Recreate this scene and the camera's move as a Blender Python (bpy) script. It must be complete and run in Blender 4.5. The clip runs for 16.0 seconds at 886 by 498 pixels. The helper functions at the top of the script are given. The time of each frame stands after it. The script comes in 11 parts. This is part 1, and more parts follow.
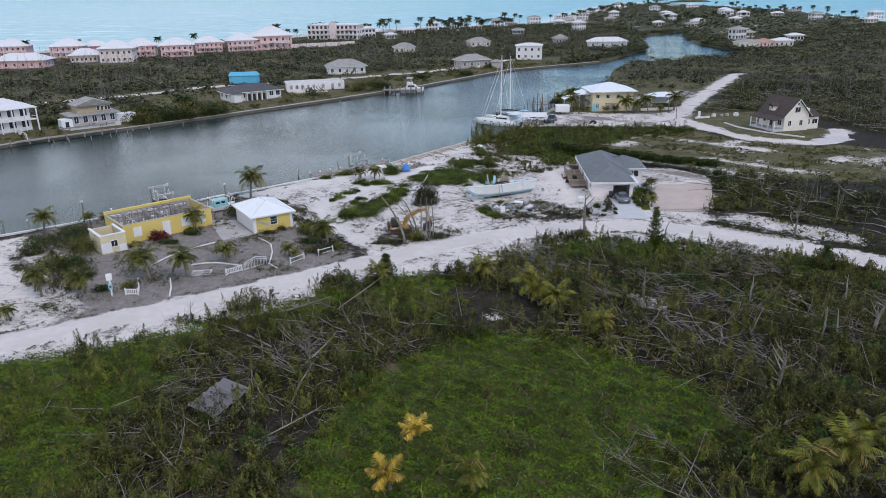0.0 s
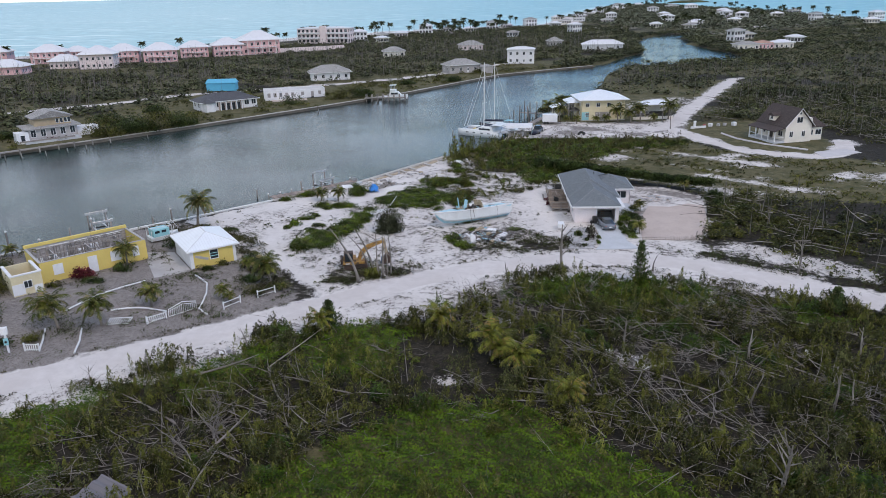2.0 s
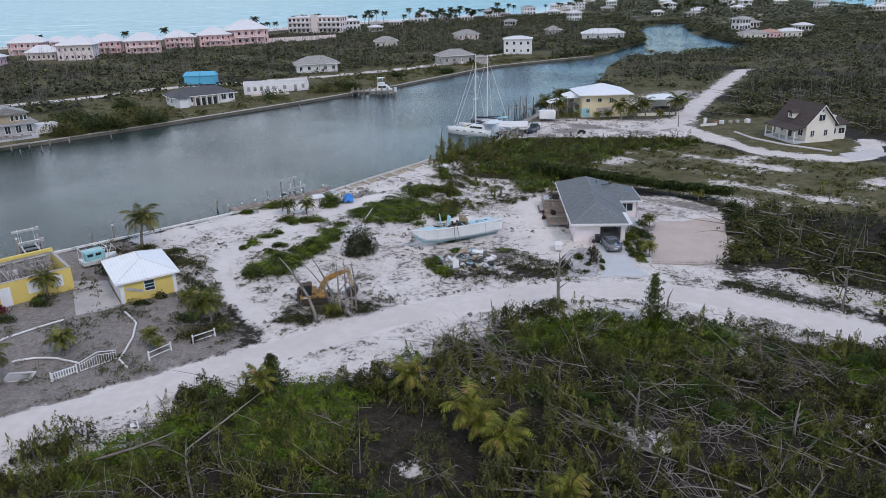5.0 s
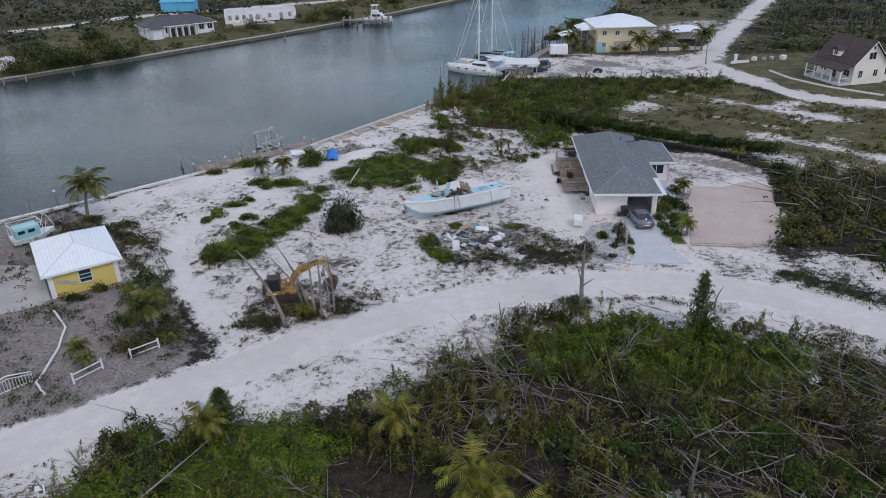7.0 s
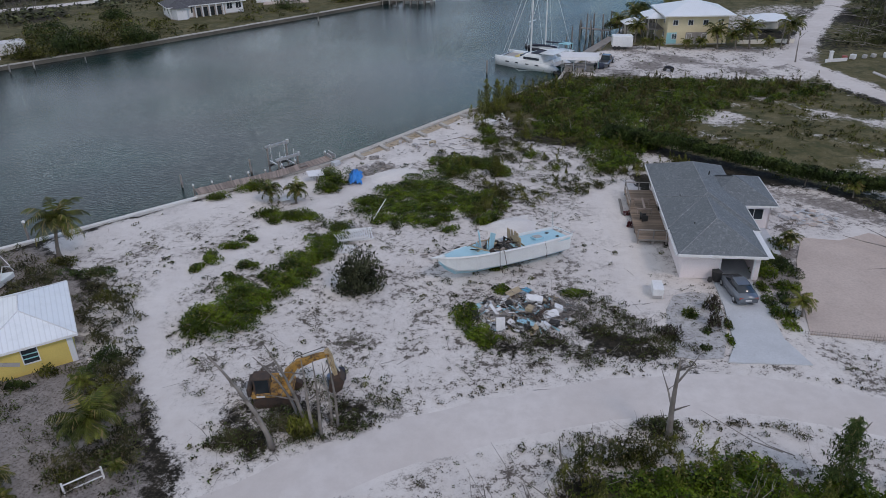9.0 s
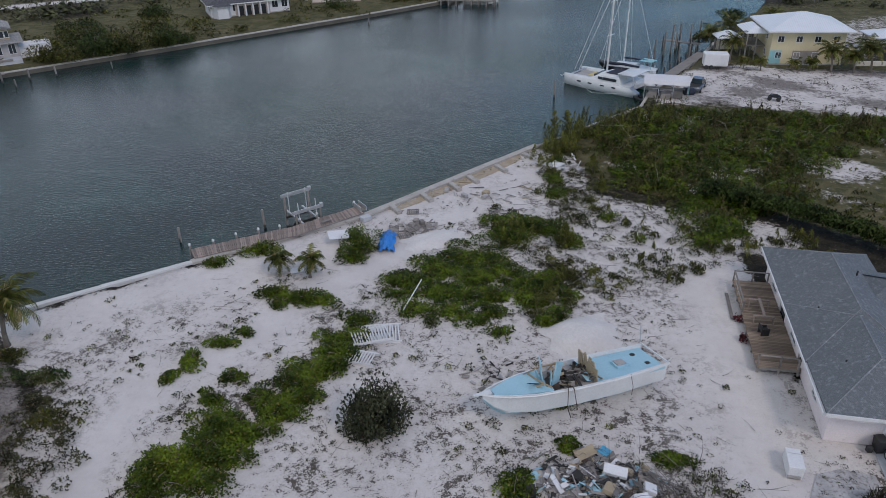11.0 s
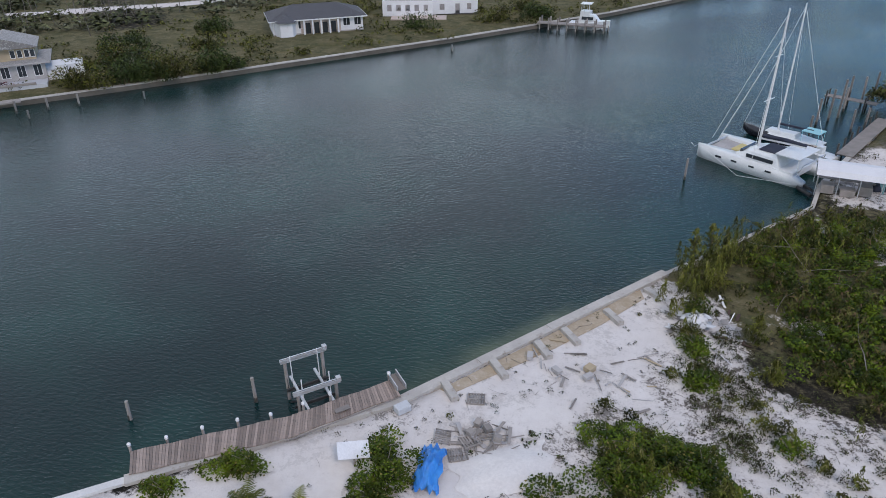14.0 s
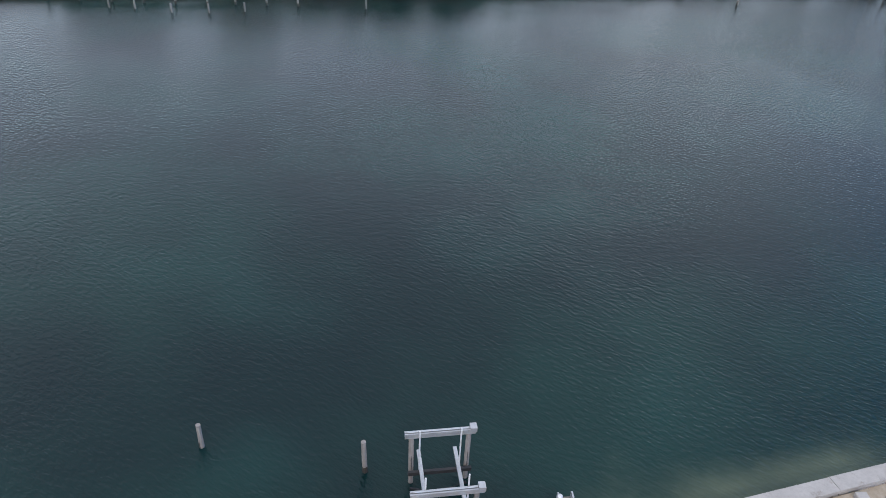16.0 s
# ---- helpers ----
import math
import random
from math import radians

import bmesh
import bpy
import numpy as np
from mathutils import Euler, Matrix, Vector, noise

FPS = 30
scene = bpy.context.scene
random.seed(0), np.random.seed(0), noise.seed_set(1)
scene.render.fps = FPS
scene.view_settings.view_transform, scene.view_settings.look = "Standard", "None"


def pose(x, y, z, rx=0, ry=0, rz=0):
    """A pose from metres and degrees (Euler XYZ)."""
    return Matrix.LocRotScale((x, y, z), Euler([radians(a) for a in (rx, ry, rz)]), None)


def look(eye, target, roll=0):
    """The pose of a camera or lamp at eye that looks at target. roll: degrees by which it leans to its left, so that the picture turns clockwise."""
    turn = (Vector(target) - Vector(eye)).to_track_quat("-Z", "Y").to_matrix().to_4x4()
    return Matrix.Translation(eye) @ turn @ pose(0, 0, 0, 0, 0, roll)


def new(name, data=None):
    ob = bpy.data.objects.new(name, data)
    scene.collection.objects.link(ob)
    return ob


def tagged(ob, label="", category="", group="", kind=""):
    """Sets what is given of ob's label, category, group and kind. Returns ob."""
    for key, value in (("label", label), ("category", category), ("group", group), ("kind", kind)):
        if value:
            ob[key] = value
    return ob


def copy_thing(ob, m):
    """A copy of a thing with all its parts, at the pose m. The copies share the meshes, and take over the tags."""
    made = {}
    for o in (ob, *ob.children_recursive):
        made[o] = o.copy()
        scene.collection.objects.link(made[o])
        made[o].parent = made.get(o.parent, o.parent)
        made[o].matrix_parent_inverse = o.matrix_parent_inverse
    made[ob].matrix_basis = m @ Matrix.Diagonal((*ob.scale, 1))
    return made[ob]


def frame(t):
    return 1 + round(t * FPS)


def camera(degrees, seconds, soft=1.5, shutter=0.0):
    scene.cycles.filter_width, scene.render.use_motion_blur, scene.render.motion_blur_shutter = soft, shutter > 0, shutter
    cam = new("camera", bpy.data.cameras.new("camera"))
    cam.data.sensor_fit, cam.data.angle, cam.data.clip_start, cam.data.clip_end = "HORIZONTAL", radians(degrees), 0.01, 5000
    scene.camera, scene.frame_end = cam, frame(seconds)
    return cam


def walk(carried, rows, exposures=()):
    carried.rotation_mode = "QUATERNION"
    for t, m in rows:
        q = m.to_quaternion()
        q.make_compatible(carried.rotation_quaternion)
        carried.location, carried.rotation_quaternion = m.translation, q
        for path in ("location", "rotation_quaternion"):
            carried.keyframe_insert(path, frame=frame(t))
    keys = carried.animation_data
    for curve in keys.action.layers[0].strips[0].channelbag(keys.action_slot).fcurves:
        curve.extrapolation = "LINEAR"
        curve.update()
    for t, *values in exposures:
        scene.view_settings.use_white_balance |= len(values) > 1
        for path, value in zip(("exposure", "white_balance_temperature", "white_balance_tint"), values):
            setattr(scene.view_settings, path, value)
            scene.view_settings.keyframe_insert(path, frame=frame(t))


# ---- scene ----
cam = camera(63.4, 16.0, 0.6)
EXPOSURES = [(0.0, 0.42), (3.5, 0.34), (7.0, 0.2), (9.0, -0.08), (11.5, -0.14), (13.0, 0.0), (14.5, 0.38), (15.0, 0.4), (16.0, 0.54)]
METRES, EYE, TILT, LEAN, TURN = 129.1, 32.4, 0.0, 0.0, 0.0
ROWS = [
    (0.0, 0.0, 0.0, 0.0, -0.36, -19.6, 1.01),
    (0.5, 0.0122, 0.0272, 0.0007, -0.32, -19.57, 1.14),
    (1.0, 0.0238, 0.0535, 0.0016, -0.34, -19.53, 1.25),
    (1.5, 0.0333, 0.0762, 0.0023, -0.4, -19.51, 1.29),
    (2.0, 0.0409, 0.095, 0.0027, -0.41, -19.49, 1.3),
    (2.5, 0.0467, 0.1111, 0.0025, -0.42, -19.47, 1.33),
    (3.0, 0.0511, 0.1263, 0.002, -0.46, -19.47, 1.36),
    (3.5, 0.0546, 0.1433, 0.0012, -0.48, -19.49, 1.39),
    (4.0, 0.0574, 0.1632, 0.0003, -0.49, -19.49, 1.41),
    (6.5, 0.0644, 0.2965, -0.0048, -0.56, -24.33, 1.38),
    (7.0, 0.0647, 0.3286, -0.0043, -0.44, -26.08, 1.37),
    (7.5, 0.0649, 0.3619, -0.0035, -0.27, -27.15, 1.37),
    (8.0, 0.0645, 0.3962, -0.0024, 0.51, -27.72, 1.36),
    (8.5, 0.0642, 0.4314, -0.0012, 1.78, -28.01, 1.36),
    (9.0, 0.0635, 0.4671, -0.0006, 3.16, -28.27, 1.3),
    (11.5, 0.0524, 0.6521, -0.0007, 8.89, -29.15, 1.16),
    (12.0, 0.0479, 0.6891, -0.0005, 9.23, -29.18, 1.14),
    (12.5, 0.0424, 0.7263, -0.0001, 9.18, -29.18, 1.1),
    (13.0, 0.0365, 0.7637, 0.0006, 9.25, -29.2, 1.08),
    (13.5, 0.0295, 0.8011, 0.001, 10.05, -29.19, 1.0),
    (14.0, 0.0183, 0.8375, -0.0012, 15.67, -29.23, 0.58),
    (14.5, 0.0109, 0.8735, -0.0079, 25.19, -31.17, 0.04),
    (15.0, -0.0034, 0.907, -0.0178, 30.86, -33.55, -1.19),
    (15.5, -0.0235, 0.9361, -0.0284, 34.48, -34.44, -2.19),
    (16.0, -0.041, 0.9652, -0.0383, 36.04, -34.33, -2.25),
]
walk(cam, [(t, pose(0, 0, EYE, TILT, LEAN, TURN) @ pose(METRES * x, METRES * y, METRES * z, 90 + pitch, roll, yaw)) for t, x, y, z, yaw, pitch, roll in ROWS], [(t, e + 0.02, 7050, 19) for t, e in EXPOSURES])

# ---- daylight: a bright overcast sky with a weak, very soft sun ----
SUN_EL, SUN_AZ = 46.0, 135.0
CLOUD = (5.15, 5.85, 6.35)
world = bpy.data.worlds.new("overcast")
scene.world = world
world.use_nodes = True
wt = world.node_tree
wt.nodes.clear()
w_out = wt.nodes.new("ShaderNodeOutputWorld")
w_bg = wt.nodes.new("ShaderNodeBackground")
w_sky = wt.nodes.new("ShaderNodeTexSky")
w_sky.sky_type = "NISHITA"
w_sky.sun_disc = False
w_sky.sun_elevation = radians(SUN_EL)
w_sky.sun_rotation = radians(SUN_AZ)
w_sky.dust_density = 0.25
w_sky.ozone_density = 3.0
w_sky.air_density = 1.0
w_hsv = wt.nodes.new("ShaderNodeHueSaturation")
w_hsv.inputs["Saturation"].default_value = 1.4
w_co = wt.nodes.new("ShaderNodeTexCoord")
w_no = wt.nodes.new("ShaderNodeTexNoise")
w_no.inputs["Scale"].default_value = 2.6
w_no.inputs["Detail"].default_value = 5.0
w_map = wt.nodes.new("ShaderNodeMapRange")
w_map.inputs[1].default_value, w_map.inputs[2].default_value = 0.3, 0.7
w_map.inputs[3].default_value, w_map.inputs[4].default_value = 0.92, 1.1
w_mul = wt.nodes.new("ShaderNodeMix")
w_mul.data_type, w_mul.blend_type = "RGBA", "MULTIPLY"
w_mul.inputs[0].default_value = 1.0
w_bg.inputs["Strength"].default_value = 0.154
wt.links.new(w_sky.outputs[0], w_hsv.inputs["Color"])
wt.links.new(w_co.outputs["Generated"], w_no.inputs["Vector"])
wt.links.new(w_no.outputs["Fac"], w_map.inputs[0])
wt.links.new(w_hsv.outputs[0], w_mul.inputs[6])
wt.links.new(w_map.outputs[0], w_mul.inputs[7])
w_cl = wt.nodes.new("ShaderNodeMapRange")
w_cl.inputs[1].default_value, w_cl.inputs[2].default_value = 0.25, 0.75
w_cl.inputs[3].default_value, w_cl.inputs[4].default_value = 0.55, 0.75
w_mix = wt.nodes.new("ShaderNodeMix")
w_mix.data_type = "RGBA"
# the cloud sheet is brightest low down, where it breaks up
w_sep = wt.nodes.new("ShaderNodeSeparateXYZ")
w_low = wt.nodes.new("ShaderNodeMapRange")
w_low.interpolation_type = "SMOOTHSTEP"
w_low.inputs[1].default_value, w_low.inputs[2].default_value = 0.0, 0.75
w_low.inputs[3].default_value, w_low.inputs[4].default_value = 1.32, 0.93
w_gain = wt.nodes.new("ShaderNodeMix")
w_gain.data_type, w_gain.blend_type = "RGBA", "MULTIPLY"
w_gain.inputs[0].default_value = 1.0
w_gain.inputs[6].default_value = (*CLOUD, 1.0)
wt.links.new(w_co.outputs["Generated"], w_sep.inputs[0])
wt.links.new(w_sep.outputs["Z"], w_low.inputs[0])
wt.links.new(w_low.outputs[0], w_gain.inputs[7])
wt.links.new(w_gain.outputs[2], w_mix.inputs[7])
wt.links.new(w_no.outputs["Fac"], w_cl.inputs[0])
# the cloud sheet thins out towards the east-north-east
w_dot = wt.nodes.new("ShaderNodeVectorMath")
w_dot.operation = "DOT_PRODUCT"
w_dot.inputs[1].default_value = (0.9, 0.44, 0.0)
w_thin = wt.nodes.new("ShaderNodeMapRange")
w_thin.interpolation_type = "SMOOTHSTEP"
w_thin.inputs[1].default_value, w_thin.inputs[2].default_value = 0.2, 0.68
w_thin.inputs[3].default_value, w_thin.inputs[4].default_value = 1.0, 0.08
w_cov = wt.nodes.new("ShaderNodeMath")
w_cov.operation = "MULTIPLY"
wt.links.new(w_co.outputs["Generated"], w_dot.inputs[0])
wt.links.new(w_dot.outputs["Value"], w_thin.inputs[0])
wt.links.new(w_cl.outputs[0], w_cov.inputs[0])
wt.links.new(w_thin.outputs[0], w_cov.inputs[1])
wt.links.new(w_cov.outputs[0], w_mix.inputs[0])
wt.links.new(w_mul.outputs[2], w_mix.inputs[6])
wt.links.new(w_mix.outputs[2], w_bg.inputs["Color"])
wt.links.new(w_bg.outputs[0], w_out.inputs[0])

sun = new("sun", bpy.data.lights.new("sun", "SUN"))
sun.data.energy, sun.data.angle, sun.data.color = 0.85, radians(14), (1.0, 0.94, 0.87)
_el, _az = radians(SUN_EL), radians(SUN_AZ)
sun.matrix_world = look((200 * math.sin(_az) * math.cos(_el), 200 * math.cos(_az) * math.cos(_el), 200 * math.sin(_el)), (0, 0, 0))


# ---- materials ----
def nodes_of(name):
    m = bpy.data.materials.new(name)
    m.use_nodes = True
    t = m.node_tree
    b = t.nodes["Principled BSDF"]
    return m, t, b


def link(t, a, b):
    t.links.new(a, b)


def noise_node(t, scale, detail=4.0, rough=0.6, vec=None, stretch=None):
    n = t.nodes.new("ShaderNodeTexNoise")
    n.inputs["Scale"].default_value, n.inputs["Detail"].default_value, n.inputs["Roughness"].default_value = scale, detail, rough
    if vec is not None:
        if stretch:
            mp = t.nodes.new("ShaderNodeMapping")
            mp.inputs["Scale"].default_value = stretch
            link(t, vec, mp.inputs["Vector"])
            vec = mp.outputs[0]
        link(t, vec, n.inputs["Vector"])
    return n.outputs["Fac"]


def ramp_node(t, fac, lo, hi, a=0.0, b=1.0):
    r = t.nodes.new("ShaderNodeMapRange")
    r.interpolation_type = "SMOOTHSTEP"
    for i, v in enumerate((lo, hi, a, b)):
        r.inputs[i + 1].default_value = v
    link(t, fac, r.inputs[0])
    return r.outputs[0]


def mix_node(t, fac, a, b, blend="MIX"):
    m = t.nodes.new("ShaderNodeMix")
    m.data_type, m.blend_type = "RGBA", blend
    for sock, v in ((m.inputs[0], fac), (m.inputs[6], a), (m.inputs[7], b)):
        if isinstance(v, (int, float)):
            sock.default_value = v
        elif isinstance(v, tuple):
            sock.default_value = (*v[:3], 1.0)
        else:
            link(t, v, sock)
    return m.outputs[2]


def math_node(t, op, a, b=0.0):
    m = t.nodes.new("ShaderNodeMath")
    m.operation = op
    for sock, v in zip(m.inputs, (a, b)):
        if isinstance(v, (int, float)):
            sock.default_value = v
        else:
            link(t, v, sock)
    return m.outputs[0]


def bump_node(t, bsdf, height, strength, dist):
    n = t.nodes.new("ShaderNodeBump")
    n.inputs["Strength"].default_value, n.inputs["Distance"].default_value = strength, dist
    link(t, height, n.inputs["Height"])
    link(t, n.outputs[0], bsdf.inputs["Normal"])


def surface(name, base, other, scale=1.5, rough=0.8, metal=0.0, grain=14.0, bump=0.3, dirt=None, vary=0.0, stretch=None, dirt_at=(0.55, 0.75)):
    """A weathered surface: two tones in patches, fine grain, stains, relief, and some variation from object to object."""
    m, t, b = nodes_of(name)
    co = t.nodes.new("ShaderNodeTexCoord").outputs["Object"]
    patches = noise_node(t, scale, 4, 0.6, co, stretch)
    fine = noise_node(t, grain, 3, 0.7, co, stretch)
    c = mix_node(t, ramp_node(t, patches, 0.3, 0.7), base, other)
    c = mix_node(t, ramp_node(t, fine, 0.25, 0.8, 0.0, 0.5), c, tuple(v * 0.7 for v in base))
    if dirt:
        c = mix_node(t, ramp_node(t, noise_node(t, scale * 2.3, 6, 0.7, co), *dirt_at), c, dirt)
    if vary:
        info = t.nodes.new("ShaderNodeObjectInfo").outputs["Random"]
        c = mix_node(t, 1.0, c, ramp_node(t, info, 0.0, 1.0, 1.0 - vary, 1.0 + vary), "MULTIPLY")
    link(t, c, b.inputs["Base Color"])
    b.inputs["Roughness"].default_value, b.inputs["Metallic"].default_value = rough, metal
    bump_node(t, b, fine, bump, 0.02)
    return m


def leafy(name, dark, light, dry=None, dry_share=0.1, rough=0.55, patch=0.15, deep=0.75):
    """Foliage: each leaf its own tone, drifting in patches, with shaded gaps and lit tufts painted by noise, and some
    dry ones.
    """
    m, t, b = nodes_of(name)
    rnd = t.nodes.new("ShaderNodeNewGeometry").outputs["Random Per Island"]
    pos = t.nodes.new("ShaderNodeNewGeometry").outputs["Position"]
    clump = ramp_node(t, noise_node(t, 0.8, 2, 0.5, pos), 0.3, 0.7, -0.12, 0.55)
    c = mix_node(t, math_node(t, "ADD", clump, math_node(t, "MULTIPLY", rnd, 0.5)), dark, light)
    # shade in the gaps and light on the tufts, put into the colour
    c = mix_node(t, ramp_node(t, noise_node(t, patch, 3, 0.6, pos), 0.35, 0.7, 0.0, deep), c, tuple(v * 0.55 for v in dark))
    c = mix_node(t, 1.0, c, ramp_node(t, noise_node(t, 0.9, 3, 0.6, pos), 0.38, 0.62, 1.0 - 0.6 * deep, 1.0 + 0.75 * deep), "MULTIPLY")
    if dry:
        c = mix_node(t, ramp_node(t, math_node(t, "FRACT", math_node(t, "MULTIPLY", rnd, 37.7)), 1.0 - dry_share, 1.0 - dry_share + 0.01), c, dry)
    link(t, c, b.inputs["Base Color"])
    b.inputs["Roughness"].default_value = rough
    b.inputs["Specular IOR Level"].default_value = 0.12
    return m


def forest(name, low, high, pale):
    """Woods: leaf tones that drift between dark green, olive and grey-green over tens of metres, with painted shade
    between clumps.
    """
    m, t, b = nodes_of(name)
    geo = t.nodes.new("ShaderNodeNewGeometry")
    rnd, pos = geo.outputs["Random Per Island"], geo.outputs["Position"]
    drift = noise_node(t, 0.035, 5, 0.65, pos)
    c = mix_node(t, ramp_node(t, drift, 0.35, 0.65), low, high)
    c = mix_node(t, ramp_node(t, noise_node(t, 0.09, 4, 0.6, pos), 0.5, 0.7, 0.0, 0.7), c, pale)
    c = mix_node(t, 1.0, c, ramp_node(t, rnd, 0.0, 1.0, 0.65, 1.35), "MULTIPLY")
    # clump-sized dark and bright blotches stand in for shaded gaps and lit crowns
    c = mix_node(t, 1.0, c, ramp_node(t, noise_node(t, 0.3, 4, 0.65, pos), 0.35, 0.65, 0.45, 1.6), "MULTIPLY")
    link(t, c, b.inputs["Base Color"])
    b.inputs["Roughness"].default_value = 0.7
    b.inputs["Specular IOR Level"].default_value = 0.12
    return m


def glassy(name, tint, rough=0.08):
    m, t, b = nodes_of(name)
    co = t.nodes.new("ShaderNodeTexCoord").outputs["Object"]
    link(t, mix_node(t, noise_node(t, 0.7, 3, 0.6, co), tint, tuple(v * 1.8 for v in tint)), b.inputs["Base Color"])
    b.inputs["Roughness"].default_value = rough
    b.inputs["Specular IOR Level"].default_value = 0.7
    return m


def painted(name, c, rough=0.45, dirt=(0.35, 0.33, 0.3), amount=(0.58, 0.85), scale=0.6):
    return surface(name, c, tuple(v * 0.9 for v in c), scale, rough, 0.0, 9.0, 0.12, dirt, 0.0, None, amount)


def roofing(name, c, d, rows=5.0, rough=0.85):
    """Shingle courses: fine level lines of relief under a patchy tone."""
    m, t, b = nodes_of(name)
    co = t.nodes.new("ShaderNodeTexCoord").outputs["Object"]
    brick = t.nodes.new("ShaderNodeTexBrick")
    brick.inputs["Scale"].default_value = rows
    brick.inputs["Mortar Size"].default_value = 0.03
    brick.inputs["Color1"].default_value = (*c, 1)
    brick.inputs["Color2"].default_value = (*d, 1)
    brick.inputs["Mortar"].default_value = (*[v * 0.6 for v in c], 1)
    link(t, co, brick.inputs["Vector"])
    c2 = mix_node(t, ramp_node(t, noise_node(t, 0.5, 4, 0.6, co), 0.3, 0.75, 0.0, 0.5), brick.outputs["Color"], tuple(v * 0.72 for v in c))
    c2 = mix_node(t, ramp_node(t, noise_node(t, 3.4, 3, 0.75, co), 0.5, 0.68, 0.0, 0.55), c2, tuple(v * 1.5 for v in d))
    link(t, c2, b.inputs["Base Color"])
    b.inputs["Roughness"].default_value = rough
    bump_node(t, b, brick.outputs["Fac"], -0.3, 0.02)
    return m


def standing_seam(name, c, axis=0, rough=0.35):
    """Painted sheet-metal roof: regular raised seams with faint streaks."""
    m, t, b = nodes_of(name)
    co = t.nodes.new("ShaderNodeTexCoord").outputs["Object"]
    wv = t.nodes.new("ShaderNodeTexWave")
    wv.bands_direction = "XY"[axis]
    wv.inputs["Scale"].default_value = 0.9
    link(t, co, wv.inputs["Vector"])
    seam = ramp_node(t, wv.outputs["Fac"], 0.86, 0.97)
    c2 = mix_node(t, ramp_node(t, noise_node(t, 0.8, 5, 0.65, co), 0.45, 0.8, 0.0, 0.35), c, tuple(v * 0.7 for v in c))
    c2 = mix_node(t, math_node(t, "MULTIPLY", seam, 0.25), c2, tuple(v * 0.6 for v in c))
    link(t, c2, b.inputs["Base Color"])
    b.inputs["Roughness"].default_value = rough
    bump_node(t, b, seam, 0.5, 0.03)
    return m


M_WHITE = painted("white_paint", (0.78, 0.78, 0.78))
M_FARWHITE = painted("white_render_far", (0.76, 0.76, 0.77), 0.7, (0.5, 0.48, 0.46))
M_PINKWALL = painted("pale_pink_render", (0.84, 0.76, 0.76), 0.8, (0.45, 0.4, 0.37))
M_YELLOW = painted("yellow_render", (0.72, 0.55, 0.16), 0.8, (0.42, 0.36, 0.2))
M_PALEYELLOW = painted("pale_yellow_render", (0.7, 0.61, 0.4), 0.8, (0.45, 0.4, 0.3))
M_CREAM = painted("cream_render", (0.78, 0.73, 0.65), 0.8, (0.5, 0.44, 0.36))
M_VILLA = painted("salmon_pink_render", (0.84, 0.52, 0.52), 0.8, (0.6, 0.38, 0.36))
M_PALEVILLA = painted("faded_pink_render", (0.8, 0.68, 0.67), 0.8, (0.5, 0.42, 0.4))
M_AQUA = painted("aqua_paint", (0.28, 0.58, 0.62), 0.5, (0.4, 0.42, 0.4))
M_SKYBLUE = painted("sky_blue_paint", (0.08, 0.42, 0.62), 0.5, (0.1, 0.3, 0.42))
M_PALEBLUE = painted("pale_blue_gelcoat", (0.36, 0.62, 0.72), 0.45, (0.4, 0.42, 0.42))
M_GELCOAT = painted("white_gelcoat", (0.74, 0.76, 0.76), 0.3, (0.42, 0.42, 0.4), (0.6, 0.9))
M_GREYROOF = roofing("grey_shingles", (0.135, 0.153, 0.165), (0.175, 0.193, 0.205))
M_DARKROOF = roofing("charcoal_shingles", (0.07, 0.072, 0.08), (0.1, 0.1, 0.11))
M_BROWNROOF = roofing("brown_shingles", (0.055, 0.04, 0.038), (0.075, 0.055, 0.05))
M_PALEROOF = roofing("weathered_pale_shingles", (0.3, 0.29, 0.28), (0.36, 0.35, 0.33))
M_BEIGETILE = roofing("faded_terracotta_tiles", (0.42, 0.24, 0.18), (0.5, 0.3, 0.23))
M_METALROOF = standing_seam("white_metal_roof", (0.74, 0.77, 0.8))
M_FARROOF = painted("white_far_roof", (0.7, 0.7, 0.72), 0.6, (0.55, 0.54, 0.53))
M_GLASS = glassy("dark_window_glass", (0.02, 0.025, 0.03))
M_DARK = surface("dark_interior", (0.03, 0.03, 0.03), (0.05, 0.045, 0.04), 1.0, 0.9)
M_CONCRETE = surface("pale_concrete", (0.54, 0.555, 0.575), (0.47, 0.485, 0.5), 0.5, 0.9, 0, 8.0, 0.3, (0.27, 0.255, 0.24), 0.0, None, (0.6, 0.85))
M_WALLCONC = surface("seawall_concrete", (0.5, 0.47, 0.43), (0.4, 0.37, 0.34), 0.7, 0.9, 0, 7.0, 0.5, (0.26, 0.22, 0.18))
M_WOOD = surface("weathered_planks", (0.33, 0.255, 0.215), (0.25, 0.205, 0.18), 1.0, 0.85, 0, 10.0, 0.5, None, 0.3, (1, 8, 8))
M_DECK = surface("grey_brown_deck_boards", (0.27, 0.2, 0.145), (0.2, 0.15, 0.115), 1.0, 0.85, 0, 10.0, 0.5, None, 0.3, (1, 8, 8))
M_OLDWOOD = surface("grey_old_timber", (0.3, 0.27, 0.25), (0.22, 0.2, 0.18), 1.0, 0.9, 0, 9.0, 0.5, None, 0.25)
M_DARKWOOD = surface("dark_wet_timber", (0.08, 0.07, 0.06), (0.05, 0.05, 0.045), 1.2, 0.8, 0, 9.0, 0.5)
